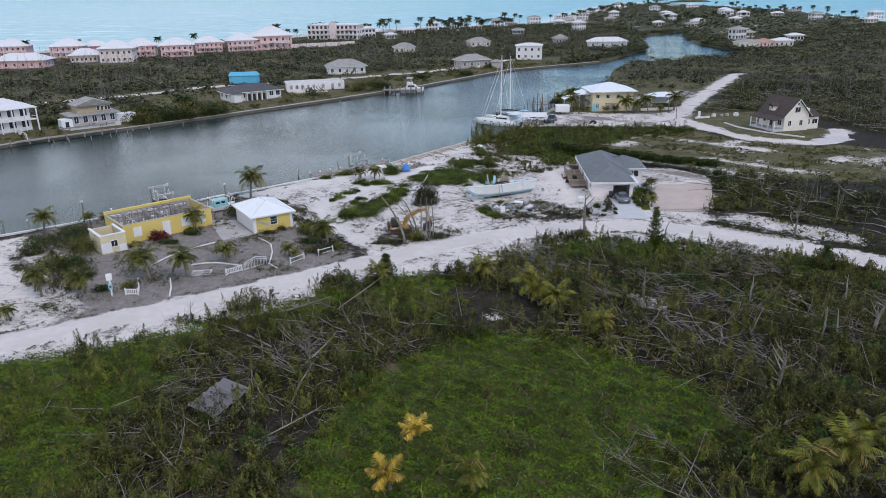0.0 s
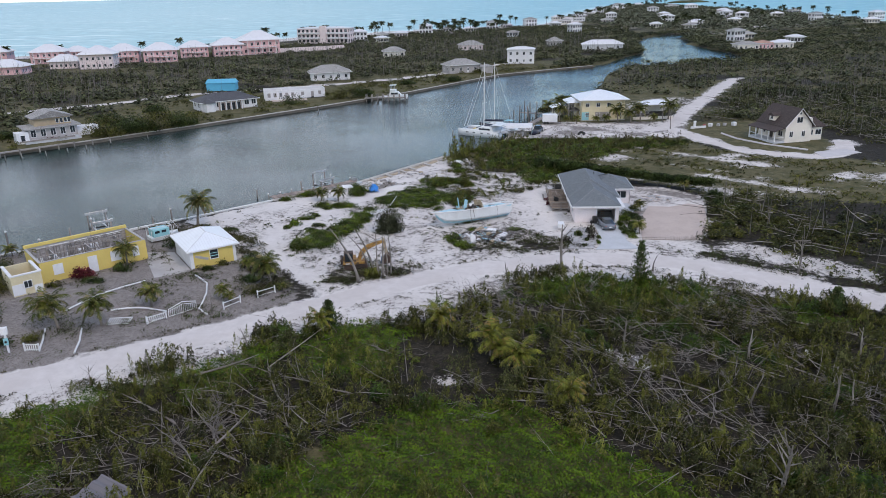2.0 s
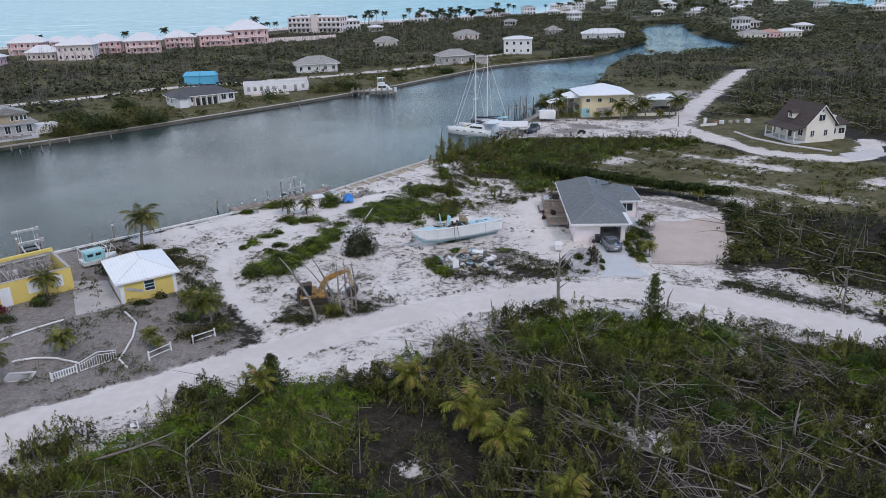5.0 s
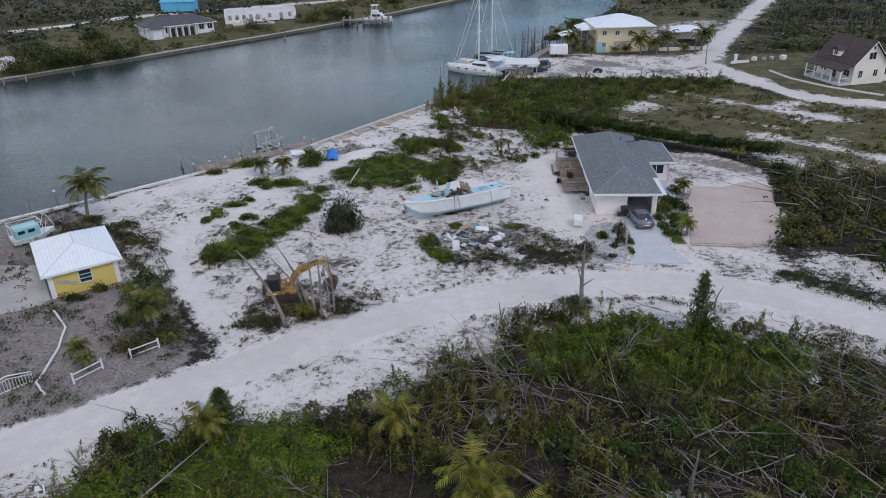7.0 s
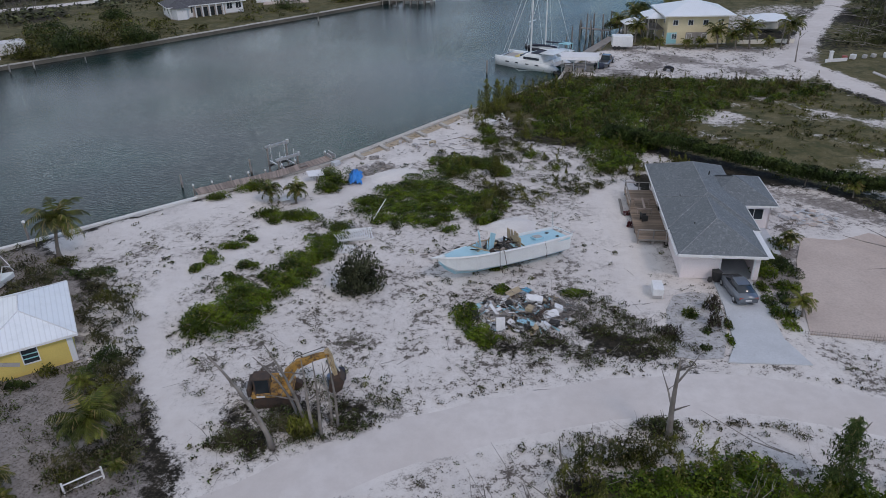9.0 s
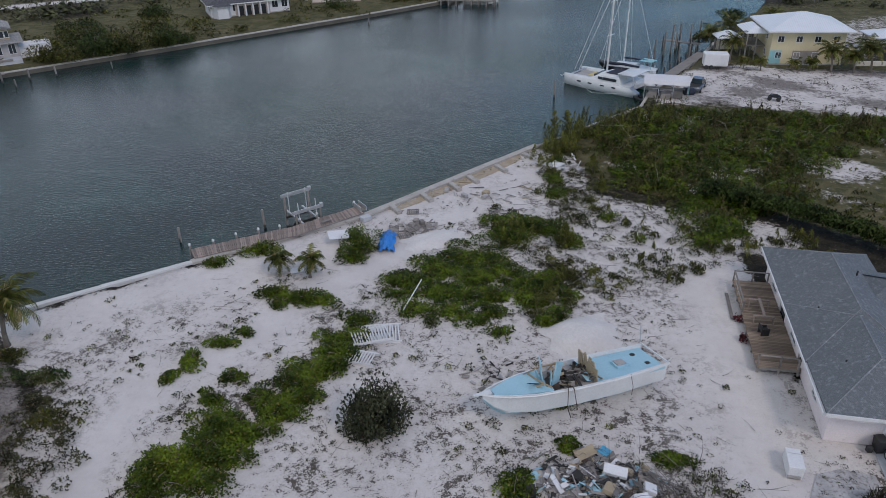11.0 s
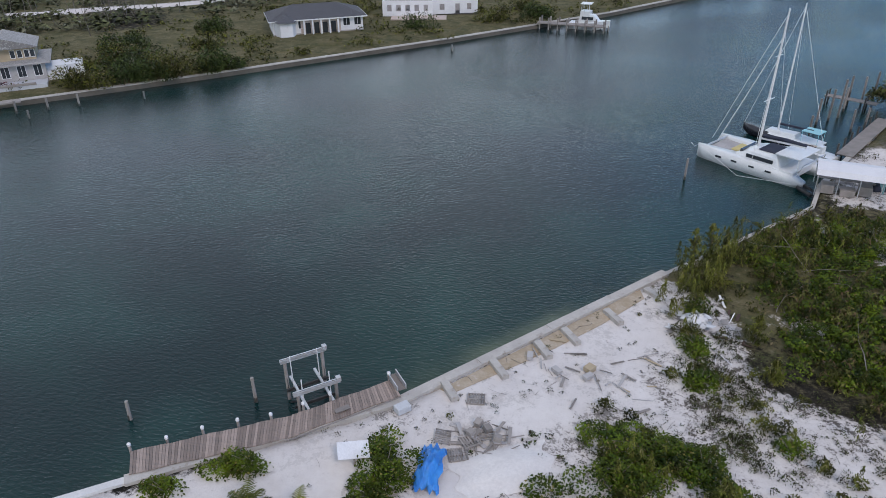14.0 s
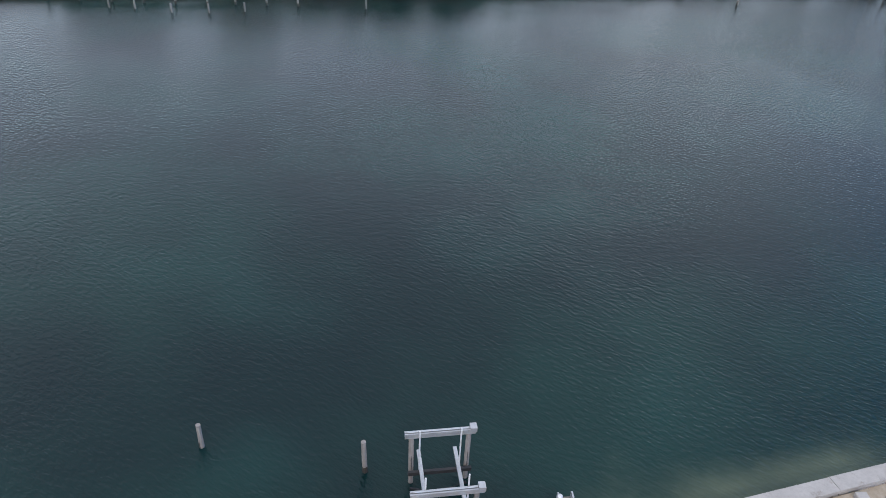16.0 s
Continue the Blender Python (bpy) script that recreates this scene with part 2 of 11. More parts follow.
M_DEADWOOD = surface("bleached_deadwood", (0.27, 0.24, 0.215), (0.115, 0.1, 0.088), 0.8, 0.9, 0, 6.0, 0.6, None, 0.25)
M_BARK = surface("palm_bark", (0.22, 0.19, 0.16), (0.15, 0.13, 0.11), 2.0, 0.95, 0, 7.0, 0.7, None, 0.2, (1, 1, 5))
M_STEEL = surface("galvanised_aluminium", (0.62, 0.63, 0.64), (0.5, 0.51, 0.52), 2.0, 0.4, 0.6, 16.0, 0.15)
M_BLACK = surface("black_rubber", (0.025, 0.025, 0.026), (0.04, 0.04, 0.04), 2.0, 0.75)
M_EXC = surface("worn_orange_yellow_paint", (0.46, 0.26, 0.06), (0.34, 0.17, 0.045), 1.2, 0.7, 0, 9.0, 0.3, (0.09, 0.055, 0.035), 0.0, None, (0.45, 0.62))
M_EXCPALE = surface("faded_cream_paint", (0.5, 0.4, 0.26), (0.42, 0.31, 0.18), 1.2, 0.7, 0, 9.0, 0.3, (0.12, 0.08, 0.05), 0.0, None, (0.5, 0.68))
M_RUST = surface("rusty_dark_steel", (0.09, 0.055, 0.04), (0.05, 0.04, 0.035), 2.0, 0.85, 0.1, 9.0, 0.5)
M_TARP = surface("blue_tarpaulin", (0.02, 0.2, 0.62), (0.04, 0.3, 0.75), 1.5, 0.4, 0, 5.0, 0.4)
M_CARPAINT = surface("silver_grey_car_paint", (0.2, 0.22, 0.25), (0.18, 0.2, 0.23), 0.7, 0.25, 0.5, 40.0, 0.02)
M_BLACKPAINT = surface("black_gloss_paint", (0.02, 0.022, 0.03), (0.03, 0.03, 0.04), 1.0, 0.25, 0, 20.0, 0.05)
M_RED = surface("faded_red_paint", (0.35, 0.08, 0.06), (0.28, 0.07, 0.06), 1.0, 0.7)
M_CORR = standing_seam("corrugated_grey_sheet", (0.15, 0.14, 0.15), 0, 0.6)
M_BEIGEBOARD = surface("plywood_sheathing", (0.45, 0.36, 0.24), (0.36, 0.29, 0.2), 0.6, 0.9, 0, 8.0, 0.3, (0.25, 0.22, 0.2))
M_GREYWALL = surface("stained_grey_render", (0.45, 0.43, 0.42), (0.36, 0.34, 0.33), 0.5, 0.9, 0, 6.0, 0.3, (0.2, 0.18, 0.17))
M_DARKRED = leafy("crimson_leaves", (0.1, 0.015, 0.02), (0.22, 0.04, 0.05))
M_CANVAS = surface("dark_blue_canvas", (0.02, 0.025, 0.045), (0.03, 0.035, 0.06), 2.0, 0.8)
M_YELLOWPAD = surface("yellow_sun_pad", (0.62, 0.5, 0.2), (0.56, 0.45, 0.2), 2.0, 0.7)
M_PEBBLE = surface("grey_gravel_bed", (0.5, 0.49, 0.49), (0.33, 0.32, 0.32), 1.6, 0.95, 0, 9.0, 0.9, (0.2, 0.19, 0.17), 0.0, None, (0.48, 0.66))

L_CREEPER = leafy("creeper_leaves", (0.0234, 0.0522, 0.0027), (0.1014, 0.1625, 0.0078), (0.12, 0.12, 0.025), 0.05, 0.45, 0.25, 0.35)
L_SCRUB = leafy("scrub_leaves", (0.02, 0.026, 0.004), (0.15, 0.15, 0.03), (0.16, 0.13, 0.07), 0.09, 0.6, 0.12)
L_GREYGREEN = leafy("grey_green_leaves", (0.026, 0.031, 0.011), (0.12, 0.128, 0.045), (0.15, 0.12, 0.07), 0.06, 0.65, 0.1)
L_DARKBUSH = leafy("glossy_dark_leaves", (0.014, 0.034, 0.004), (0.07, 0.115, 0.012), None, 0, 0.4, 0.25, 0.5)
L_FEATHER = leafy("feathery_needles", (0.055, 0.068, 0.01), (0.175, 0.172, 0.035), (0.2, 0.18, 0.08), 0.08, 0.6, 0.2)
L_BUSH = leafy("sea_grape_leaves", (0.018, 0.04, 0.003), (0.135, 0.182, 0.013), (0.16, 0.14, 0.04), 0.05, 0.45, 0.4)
# distance haze is mixed into the far and headland leaf colours: paler, greyer
L_FOREST = forest("hazy_forest_leaves", (0.046, 0.054, 0.026), (0.082, 0.088, 0.04), (0.12, 0.112, 0.08))
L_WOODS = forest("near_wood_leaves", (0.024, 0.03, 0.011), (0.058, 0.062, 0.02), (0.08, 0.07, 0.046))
L_HEADLAND = forest("hazy_headland_leaves", (0.07, 0.08, 0.05), (0.115, 0.122, 0.075), (0.15, 0.145, 0.11))
L_HEDGE = leafy("hedge_leaves", (0.022, 0.04, 0.01), (0.068, 0.088, 0.022), None, 0, 0.6, 0.3)
L_PALM = leafy("palm_fronds", (0.03, 0.044, 0.007), (0.14, 0.142, 0.026), (0.22, 0.17, 0.07), 0.1, 0.5, 0.3)
L_PALMFAR = leafy("dark_palm_fronds", (0.02, 0.03, 0.01), (0.07, 0.08, 0.025), None, 0, 0.6, 0.3)
L_PALMYOUNG = leafy("young_palm_fronds", (0.06, 0.075, 0.01), (0.2, 0.195, 0.03), (0.24, 0.16, 0.05), 0.1, 0.5, 0.3)
L_PALMYEL = leafy("yellowed_palm_fronds", (0.3, 0.2, 0.025), (0.5, 0.37, 0.05), (0.26, 0.16, 0.05), 0.2, 0.5, 0.3)
L_PALMDRY = leafy("dry_palm_fronds", (0.2, 0.15, 0.09), (0.3, 0.24, 0.15), None, 0, 0.8, 0.3)
L_WEED = leafy("dry_weeds", (0.04, 0.034, 0.022), (0.105, 0.09, 0.06), (0.07, 0.095, 0.025), 0.3, 0.9, 0.4)


def ground_material():
    """One sheet: fallen leaves with the scrub's shade in their colour, rough grass, grey garden soil and coral sand,
    told apart by the sheet's own mask.
    """
    m, t, b = nodes_of("ground_cover")
    pos = t.nodes.new("ShaderNodeNewGeometry").outputs["Position"]
    at = t.nodes.new("ShaderNodeAttribute")
    at.attribute_name = "cover"
    sep = t.nodes.new("ShaderNodeSeparateColor")
    link(t, at.outputs["Color"], sep.inputs[0])
    big = noise_node(t, 0.22, 5, 0.65, pos)
    mid = noise_node(t, 1.1, 6, 0.7, pos)
    fine = noise_node(t, 5.0, 5, 0.75, pos)
    grit = noise_node(t, 17.0, 3, 0.8, pos)

    def edge(mask, spread=0.9):
        wob = math_node(t, "MULTIPLY", math_node(t, "SUBTRACT", math_node(t, "ADD", math_node(t, "MULTIPLY", mid, 0.65), math_node(t, "MULTIPLY", fine, 0.35)), 0.5), spread * 2)
        return ramp_node(t, math_node(t, "ADD", mask, wob), 0.38, 0.62)

    # leaf floor coloured near black to deepen the shade between plants
    shaded_litter = mix_node(t, ramp_node(t, mid, 0.35, 0.65), (0.013, 0.0115, 0.008), (0.036, 0.03, 0.021))
    shaded_litter = mix_node(t, ramp_node(t, fine, 0.52, 0.72, 0.0, 0.6), shaded_litter, (0.14, 0.12, 0.1))
    grass = mix_node(t, ramp_node(t, big, 0.35, 0.65), (0.1, 0.088, 0.04), (0.15, 0.125, 0.068))
    grass = mix_node(t, ramp_node(t, noise_node(t, 0.4, 6, 0.75, pos), 0.45, 0.6, 0.0, 0.8), grass, (0.05, 0.055, 0.022))
    grass = mix_node(t, ramp_node(t, fine, 0.45, 0.7, 0.0, 0.8), grass, (0.05, 0.058, 0.02))
    grass = mix_node(t, ramp_node(t, mid, 0.55, 0.7, 0.0, 0.6), grass, (0.2, 0.17, 0.12))
    soil = mix_node(t, ramp_node(t, mid, 0.3, 0.7), (0.2, 0.178, 0.165), (0.3, 0.27, 0.252))
    soil = mix_node(t, ramp_node(t, fine, 0.47, 0.64, 0.0, 0.85), soil, (0.075, 0.062, 0.05))
    sand = mix_node(t, ramp_node(t, big, 0.3, 0.7), (0.6, 0.56, 0.535), (0.675, 0.635, 0.605))
    sand = mix_node(t, ramp_node(t, mid, 0.4, 0.75, 0.0, 0.4), sand, (0.54, 0.49, 0.46))
    sand = mix_node(t, ramp_node(t, grit, 0.5, 0.8, 0.0, 0.35), sand, (0.42, 0.39, 0.36))
    # scattered dead weed and twigs on the uncleared sand
    dirty = math_node(t, "SUBTRACT", 1.0, at.outputs["Alpha"])
    patch = math_node(t, "ADD", math_node(t, "MULTIPLY", noise_node(t, 0.3, 3, 0.5, pos), 0.32), math_node(t, "ADD", math_node(t, "MULTIPLY", noise_node(t, 1.7, 3, 0.6, pos), 0.33), math_node(t, "MULTIPLY", noise_node(t, 7.5, 4, 0.75, pos), 0.35)))
    specks = math_node(t, "MULTIPLY", ramp_node(t, patch, 0.53, 0.565), dirty)
    tint = math_node(t, "MULTIPLY", ramp_node(t, patch, 0.44, 0.56, 0.0, 0.35), dirty)
    sand = mix_node(t, tint, sand, (0.33, 0.29, 0.26))
    sand = mix_node(t, math_node(t, "MULTIPLY", specks, 0.92), sand, (0.075, 0.062, 0.05))
    c = mix_node(t, edge(sep.outputs[1]), shaded_litter, grass)
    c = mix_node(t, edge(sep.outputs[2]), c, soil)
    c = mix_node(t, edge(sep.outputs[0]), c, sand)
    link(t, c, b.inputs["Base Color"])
    b.inputs["Roughness"].default_value = 0.95
    b.inputs["Specular IOR Level"].default_value = 0.2
    bump_node(t, b, math_node(t, "ADD", mid, math_node(t, "MULTIPLY", fine, 0.6)), 0.5, 0.12)
    return m


def road_material():
    m, t, b = nodes_of("crushed_coral_road")
    pos = t.nodes.new("ShaderNodeNewGeometry").outputs["Position"]
    mid, fine, big = noise_node(t, 0.8, 5, 0.65, pos), noise_node(t, 9.0, 4, 0.75, pos), noise_node(t, 0.15, 3, 0.5, pos)
    c = mix_node(t, ramp_node(t, mid, 0.3, 0.7), (0.56, 0.515, 0.49), (0.63, 0.585, 0.56))
    c = mix_node(t, ramp_node(t, big, 0.4, 0.7, 0.0, 0.5), c, (0.51, 0.46, 0.43))
    c = mix_node(t, ramp_node(t, fine, 0.5, 0.8, 0.0, 0.3), c, (0.42, 0.39, 0.36))
    link(t, c, b.inputs["Base Color"])
    b.inputs["Roughness"].default_value = 0.95
    b.inputs["Specular IOR Level"].default_value = 0.2
    bump_node(t, b, fine, 0.35, 0.04)
    return m


def water_material(name, deep, shallow, murk, wave, streaks=0.0, rough=0.06, gloss=0.5):
    """Water: the bed's tone through it, from the sheet's own depth mask, under a rippled mirror of the sky."""
    m, t, b = nodes_of(name)
    pos = t.nodes.new("ShaderNodeNewGeometry").outputs["Position"]
    at = t.nodes.new("ShaderNodeAttribute")
    at.attribute_name = "shoal"
    cloud = noise_node(t, 0.045, 4, 0.55, pos)
    c = mix_node(t, ramp_node(t, cloud, 0.35, 0.7), deep, murk)
    c = mix_node(t, ramp_node(t, noise_node(t, 0.06, 3, 0.5, pos), 0.5, 0.8, 0.0, 0.5), c, tuple(v * 1.6 for v in murk))
    edge = math_node(t, "ADD", at.outputs["Fac"], math_node(t, "MULTIPLY", math_node(t, "SUBTRACT", noise_node(t, 0.25, 4, 0.6, pos), 0.5), 0.5))
    c = mix_node(t, ramp_node(t, edge, 0.25, 1.0), c, shallow)
    if streaks:
        foam = ramp_node(t, noise_node(t, 0.012, 5, 0.6, pos, (0.5, 3.0, 1.0)), 0.56, 0.7, 0.0, streaks)
        c = mix_node(t, foam, c, (0.6, 0.72, 0.72))
    link(t, c, b.inputs["Base Color"])
    b.inputs["Roughness"].default_value = rough
    b.inputs["Specular IOR Level"].default_value = gloss
    b.inputs["IOR"].default_value = 1.33
    rip = noise_node(t, 1.0, 3, 0.55, pos, wave)
    calm = ramp_node(t, noise_node(t, 0.03, 3, 0.5, pos), 0.35, 0.65, 0.5, 1.0)
    bump_node(t, b, math_node(t, "MULTIPLY", rip, calm), 1.0, 0.085)
    return m


M_GROUND, M_ROAD = ground_material(), road_material()
M_CANAL = water_material("canal_water", (0.001, 0.0145, 0.0165), (0.12, 0.15, 0.1), (0.003, 0.033, 0.029), (1.9, 4.2, 1.0), 0.0, 0.05, 0.5)
M_SEA = water_material("shallow_sea", (0.13, 0.36, 0.42), (0.5, 0.64, 0.64), (0.24, 0.48, 0.52), (0.15, 0.4, 1.0), 0.8, 0.35, 0.25)


# ---- building helpers ----
class B:
    """Collects faces for one mesh."""

    def __init__(self):
        self.v, self.f = [], []

    def add(self, verts, faces):
        n = len(self.v)
        self.v += [tuple(p) for p in verts]
        self.f += [tuple(i + n for i in f) for f in faces]
        return self

    def box(self, x0, x1, y0, y1, z0, z1, m=None):
        p = [Vector((x, y, z)) for z in (z0, z1) for y in (y0, y1) for x in (x0, x1)]
        if m is not None:
            p = [m @ q for q in p]
        return self.add(p, [(0, 2, 3, 1), (4, 5, 7, 6), (0, 1, 5, 4), (2, 6, 7, 3), (0, 4, 6, 2), (1, 3, 7, 5)])

    def prism(self, pts, z0, z1, m=None):
        n = len(pts)
        p = [Vector((x, y, z0)) for x, y in pts] + [Vector((x, y, z1)) for x, y in pts]
        if m is not None:
            p = [m @ q for q in p]
        return self.add(p, [tuple(range(n))[::-1], tuple(range(n, 2 * n))] + [(i, (i + 1) % n, n + (i + 1) % n, n + i) for i in range(n)])

    def tube(self, pts, radii, n=6):
        pts = [Vector(p) for p in pts]
        rings, side = [], Vector((1, 0.13, 0.07))
        for i, p in enumerate(pts):
            d = (pts[min(i + 1, len(pts) - 1)] - pts[max(i - 1, 0)]).normalized()
            u = d.cross(side)
            if u.length < 0.05:
                u = d.cross(Vector((0, 1, 0)))
            u.normalize()
            w = d.cross(u)
            r = radii[i] if isinstance(radii, (list, tuple)) else radii
            rings += [p + (u * math.cos(a) + w * math.sin(a)) * r for a in [k * math.tau / n for k in range(n)]]
        k = len(pts)
        fs = [(i * n + j, i * n + (j + 1) % n, (i + 1) * n + (j + 1) % n, (i + 1) * n + j) for i in range(k - 1) for j in range(n)]
        return self.add(rings, fs + [tuple(range(n))[::-1], tuple(range((k - 1) * n, k * n))])

    def loft(self, rings, close=True, ends=True):
        """Skin over rings of equally many points."""
        n, k = len(rings[0]), len(rings)
        fs = [(i * n + j, i * n + (j + 1) % n, (i + 1) * n + (j + 1) % n, (i + 1) * n + j) for i in range(k - 1) for j in range(n if close else n - 1)]
        if ends and close:
            fs += [tuple(range(n))[::-1], tuple(range((k - 1) * n, k * n))]
        return self.add([p for r in rings for p in r], fs)

    def hip(self, x0, x1, y0, y1, z, h, along="y", inset=None, th=0.14, gable=(0, 0)):
        """A hipped roof with fascia; gable: ends (low, high) left upright."""
        if along == "y":
            r = (x1 - x0) / 2 if inset is None else inset
            xm = (x0 + x1) / 2
            a, b = (xm, y0 + (0 if gable[0] else r)), (xm, y1 - (0 if gable[1] else r))
        else:
            r = (y1 - y0) / 2 if inset is None else inset
            ym = (y0 + y1) / 2
            a, b = (x0 + (0 if gable[0] else r), ym), (x1 - (0 if gable[1] else r), ym)
        lo = [(x0, y0), (x1, y0), (x1, y1), (x0, y1)]
        vs = [(*p, z - th) for p in lo] + [(*p, z) for p in lo] + [(*a, z + h), (*b, z + h)]
        top = [(4, 5, 8), (5, 6, 9, 8), (6, 7, 9), (7, 4, 8, 9)] if along == "y" else [(7, 4, 8), (4, 5, 9, 8), (5, 6, 9), (6, 7, 8, 9)]
        return self.add(vs, [(3, 2, 1, 0), (0, 1, 5, 4), (1, 2, 6, 5), (2, 3, 7, 6), (3, 0, 4, 7)] + top)

    def mesh(self, name, material, smooth=False, bevel=0.0):
        me = bpy.data.meshes.new(name)
        me.from_pydata(self.v, [], self.f)
        if bevel:
            bm = bmesh.new()
            bm.from_mesh(me)
            bmesh.ops.bevel(bm, geom=bm.edges, offset=bevel, segments=1, affect="EDGES", clamp_overlap=True)
            bm.to_mesh(me)
            bm.free()
        me.materials.append(material)
        if smooth:
            me.polygons.foreach_set("use_smooth", [True] * len(me.polygons))
        me.update()
        return me


def part(name, b, material, parent=None, label="", smooth=False, bevel=0.0, at=None):
    me = b.mesh(name, material, smooth, bevel) if isinstance(b, B) else b
    ob = new(name, me)
    if parent is not None:
        ob.parent = parent
    if at is not None:
        ob.matrix_basis = at
    return tagged(ob, label)


def thing(name, at, label, category, group=""):
    ob = new(name)
    ob.empty_display_size = 0.3
    ob.matrix_basis = at
    return tagged(ob, label, category, group)


def big_mesh(name, verts, faces, material, smooth=False):
    """A mesh from arrays: verts (n, 3), faces (m, 3 or 4)."""
    me = bpy.data.meshes.new(name)
    n, k = len(faces), faces.shape[1]
    me.vertices.add(len(verts))
    me.vertices.foreach_set("co", np.ascontiguousarray(verts, dtype=np.float32).ravel())
    me.loops.add(n * k)
    me.loops.foreach_set("vertex_index", np.ascontiguousarray(faces, dtype=np.int32).ravel())
    me.polygons.add(n)
    me.polygons.foreach_set("loop_start", np.arange(0, n * k, k, dtype=np.int32))
    if smooth:
        me.polygons.foreach_set("use_smooth", np.ones(n, dtype=bool))
    me.materials.append(material)
    me.update(calc_edges=True)
    return me


def inside(P, poly):
    """Signed distance of points (n, 2) to a closed outline, positive inside."""
    poly = np.array(poly, dtype=float)
    d = np.full(len(P), 1e9)
    odd = np.zeros(len(P), dtype=bool)
    for a, b in zip(poly, np.roll(poly, -1, axis=0)):
        ab = b - a
        s = np.clip(((P - a) @ ab) / max(ab @ ab, 1e-9), 0, 1)
        d = np.minimum(d, np.hypot(*(P - a - s[:, None] * ab).T))
        if a[1] != b[1]:
            cross = (P[:, 1] < a[1]) != (P[:, 1] < b[1])
            odd ^= cross & (P[:, 0] < a[0] + (P[:, 1] - a[1]) * (b[0] - a[0]) / (b[1] - a[1]))
    return np.where(odd, d, -d)


def along(P, line):
    """Distance of points to an open line."""
    line = np.array(line, dtype=float)
    d = np.full(len(P), 1e9)
    for a, b in zip(line[:-1], line[1:]):
        ab = b - a
        s = np.clip(((P - a) @ ab) / (ab @ ab), 0, 1)
        d = np.minimum(d, np.hypot(*(P - a - s[:, None] * ab).T))
    return d


def wobble(P, size, seed=0.0):
    """Smooth cheap noise, about -1 to 1, for points (n, 2)."""
    x, y = P[:, 0] / size + seed, P[:, 1] / size - seed * 1.7
    return (np.sin(x * 1.3 + 1.7 * np.sin(y * 0.9)) + np.sin(y * 1.7 + 1.3 * np.sin(x * 1.1 + 2)) + np.sin((x + y) * 2.3 + seed)) / 3


# ---- the plan: banks, lots and lanes ----
NEAR_BANK = [(-150, 20), (-110, 60), (-76, 92), (-64, 101), (-52, 109.5), (-36, 122), (-24, 131.9), (-10.7, 142.6), (6.2, 164.2), (13.1, 172.5), (20.5, 181.5),
             (22, 187), (26.3, 196), (33.6, 210.5), (41.2, 230.5), (52.8, 254), (65, 285), (74.5, 316), (87, 348), (99.7, 366)]
BASIN = [(116, 361), (151, 372), (166, 395), (163, 430), (165, 468), (178, 537), (197, 604), (166, 586), (140, 522), (122, 431), (105, 406)]
FAR_BANK = [(78, 362), (59.7, 350.5), (31, 331), (-7.2, 277.6), (-34.3, 246.6), (-66.6, 213), (-97.4, 183), (-107, 172.9), (-140, 140), (-200, 80)]
CANAL = NEAR_BANK + BASIN + FAR_BANK
COAST = [(-900, 150), (-420, 430), (-310, 505), (-252, 540), (-205, 572), (-165, 615), (-120, 690), (-80, 745), (-10, 790), (116, 842), (178, 1065), (314, 1534), (426, 1876), (579, 1872),
         (535, 1730), (520, 1325), (505, 1078), (458, 840), (428, 716), (520, 600), (900, 480), (1500, 300)]
LAND = COAST + [(4900, 300), (4900, -900), (-4900, -900), (-4900, 150)]

MAIN_ROAD = [(-110, 26), (-80, 44), (-60, 56), (-44.5, 64.9), (-35.7, 70.3), (-25.2, 76.4), (-13.1, 83.9), (-2.6, 91.0), (5.3, 95.4), (13.7, 98.2), (21, 99.6), (29.3, 99.2), (37.5, 96.3), (45, 90.3), (54.7, 82.5), (75, 68), (110, 48), (160, 20)]
FAR_LANE = [(56, 189), (64, 196), (75, 216), (87.7, 239), (104, 268), (118, 292)]
RED_LANE = [(62, 193), (64.5, 184), (66.6, 174), (71, 163), (82, 156), (89.5, 159.5), (94.3, 170)]
BANK_LANE = [(-190, 210), (-110, 262), (-92, 282), (-60, 296), (-30, 310), (0, 330), (40, 380)]

LOT = [(-9, 88), (-14, 96), (-23, 104), (-26, 113), (-36, 121.5), (-24, 131.6), (-10.6, 142.3), (6, 163.6), (10, 161), (13, 150), (18, 149), (26, 147), (31, 143), (33, 138), (24.5, 139), (25.5, 120), (27, 102), (22, 102), (8, 98), (-3, 91)]
YARD = [(24, 101), (24, 120), (31, 124), (35, 136), (44, 135), (49, 129), (47.5, 123), (45.4, 115), (43, 109), (41, 105.5), (43, 101), (36, 99)]
VERGE = [(-34, 63.4), (-30.3, 65.2), (-27.3, 66), (-23.5, 69.3), (-17.2, 73), (-14.6, 74.4), (-14.8, 78.2), (-12.9, 79.6), (-10, 79.9), (-3.6, 81.6), (4.3, 82.4), (7, 86.6), (11.4, 88.6), (13.6, 91.8), (17.5, 92.2), (21.2, 92.3), (24.7, 91.4), (29.9, 90), (33.5, 88.8), (38, 86.8), (46, 84), (60, 74), (62, 79), (46, 93), (30, 102), (14, 100), (-4, 91.5), (-26, 78), (-46, 66), (-66, 54), (-66, 50), (-46, 60)]
VERGE_NORTH = [(38, 99), (41, 104.6), (45.5, 105.4), (51, 101), (58, 94), (57, 88), (52, 86), (44, 93)]
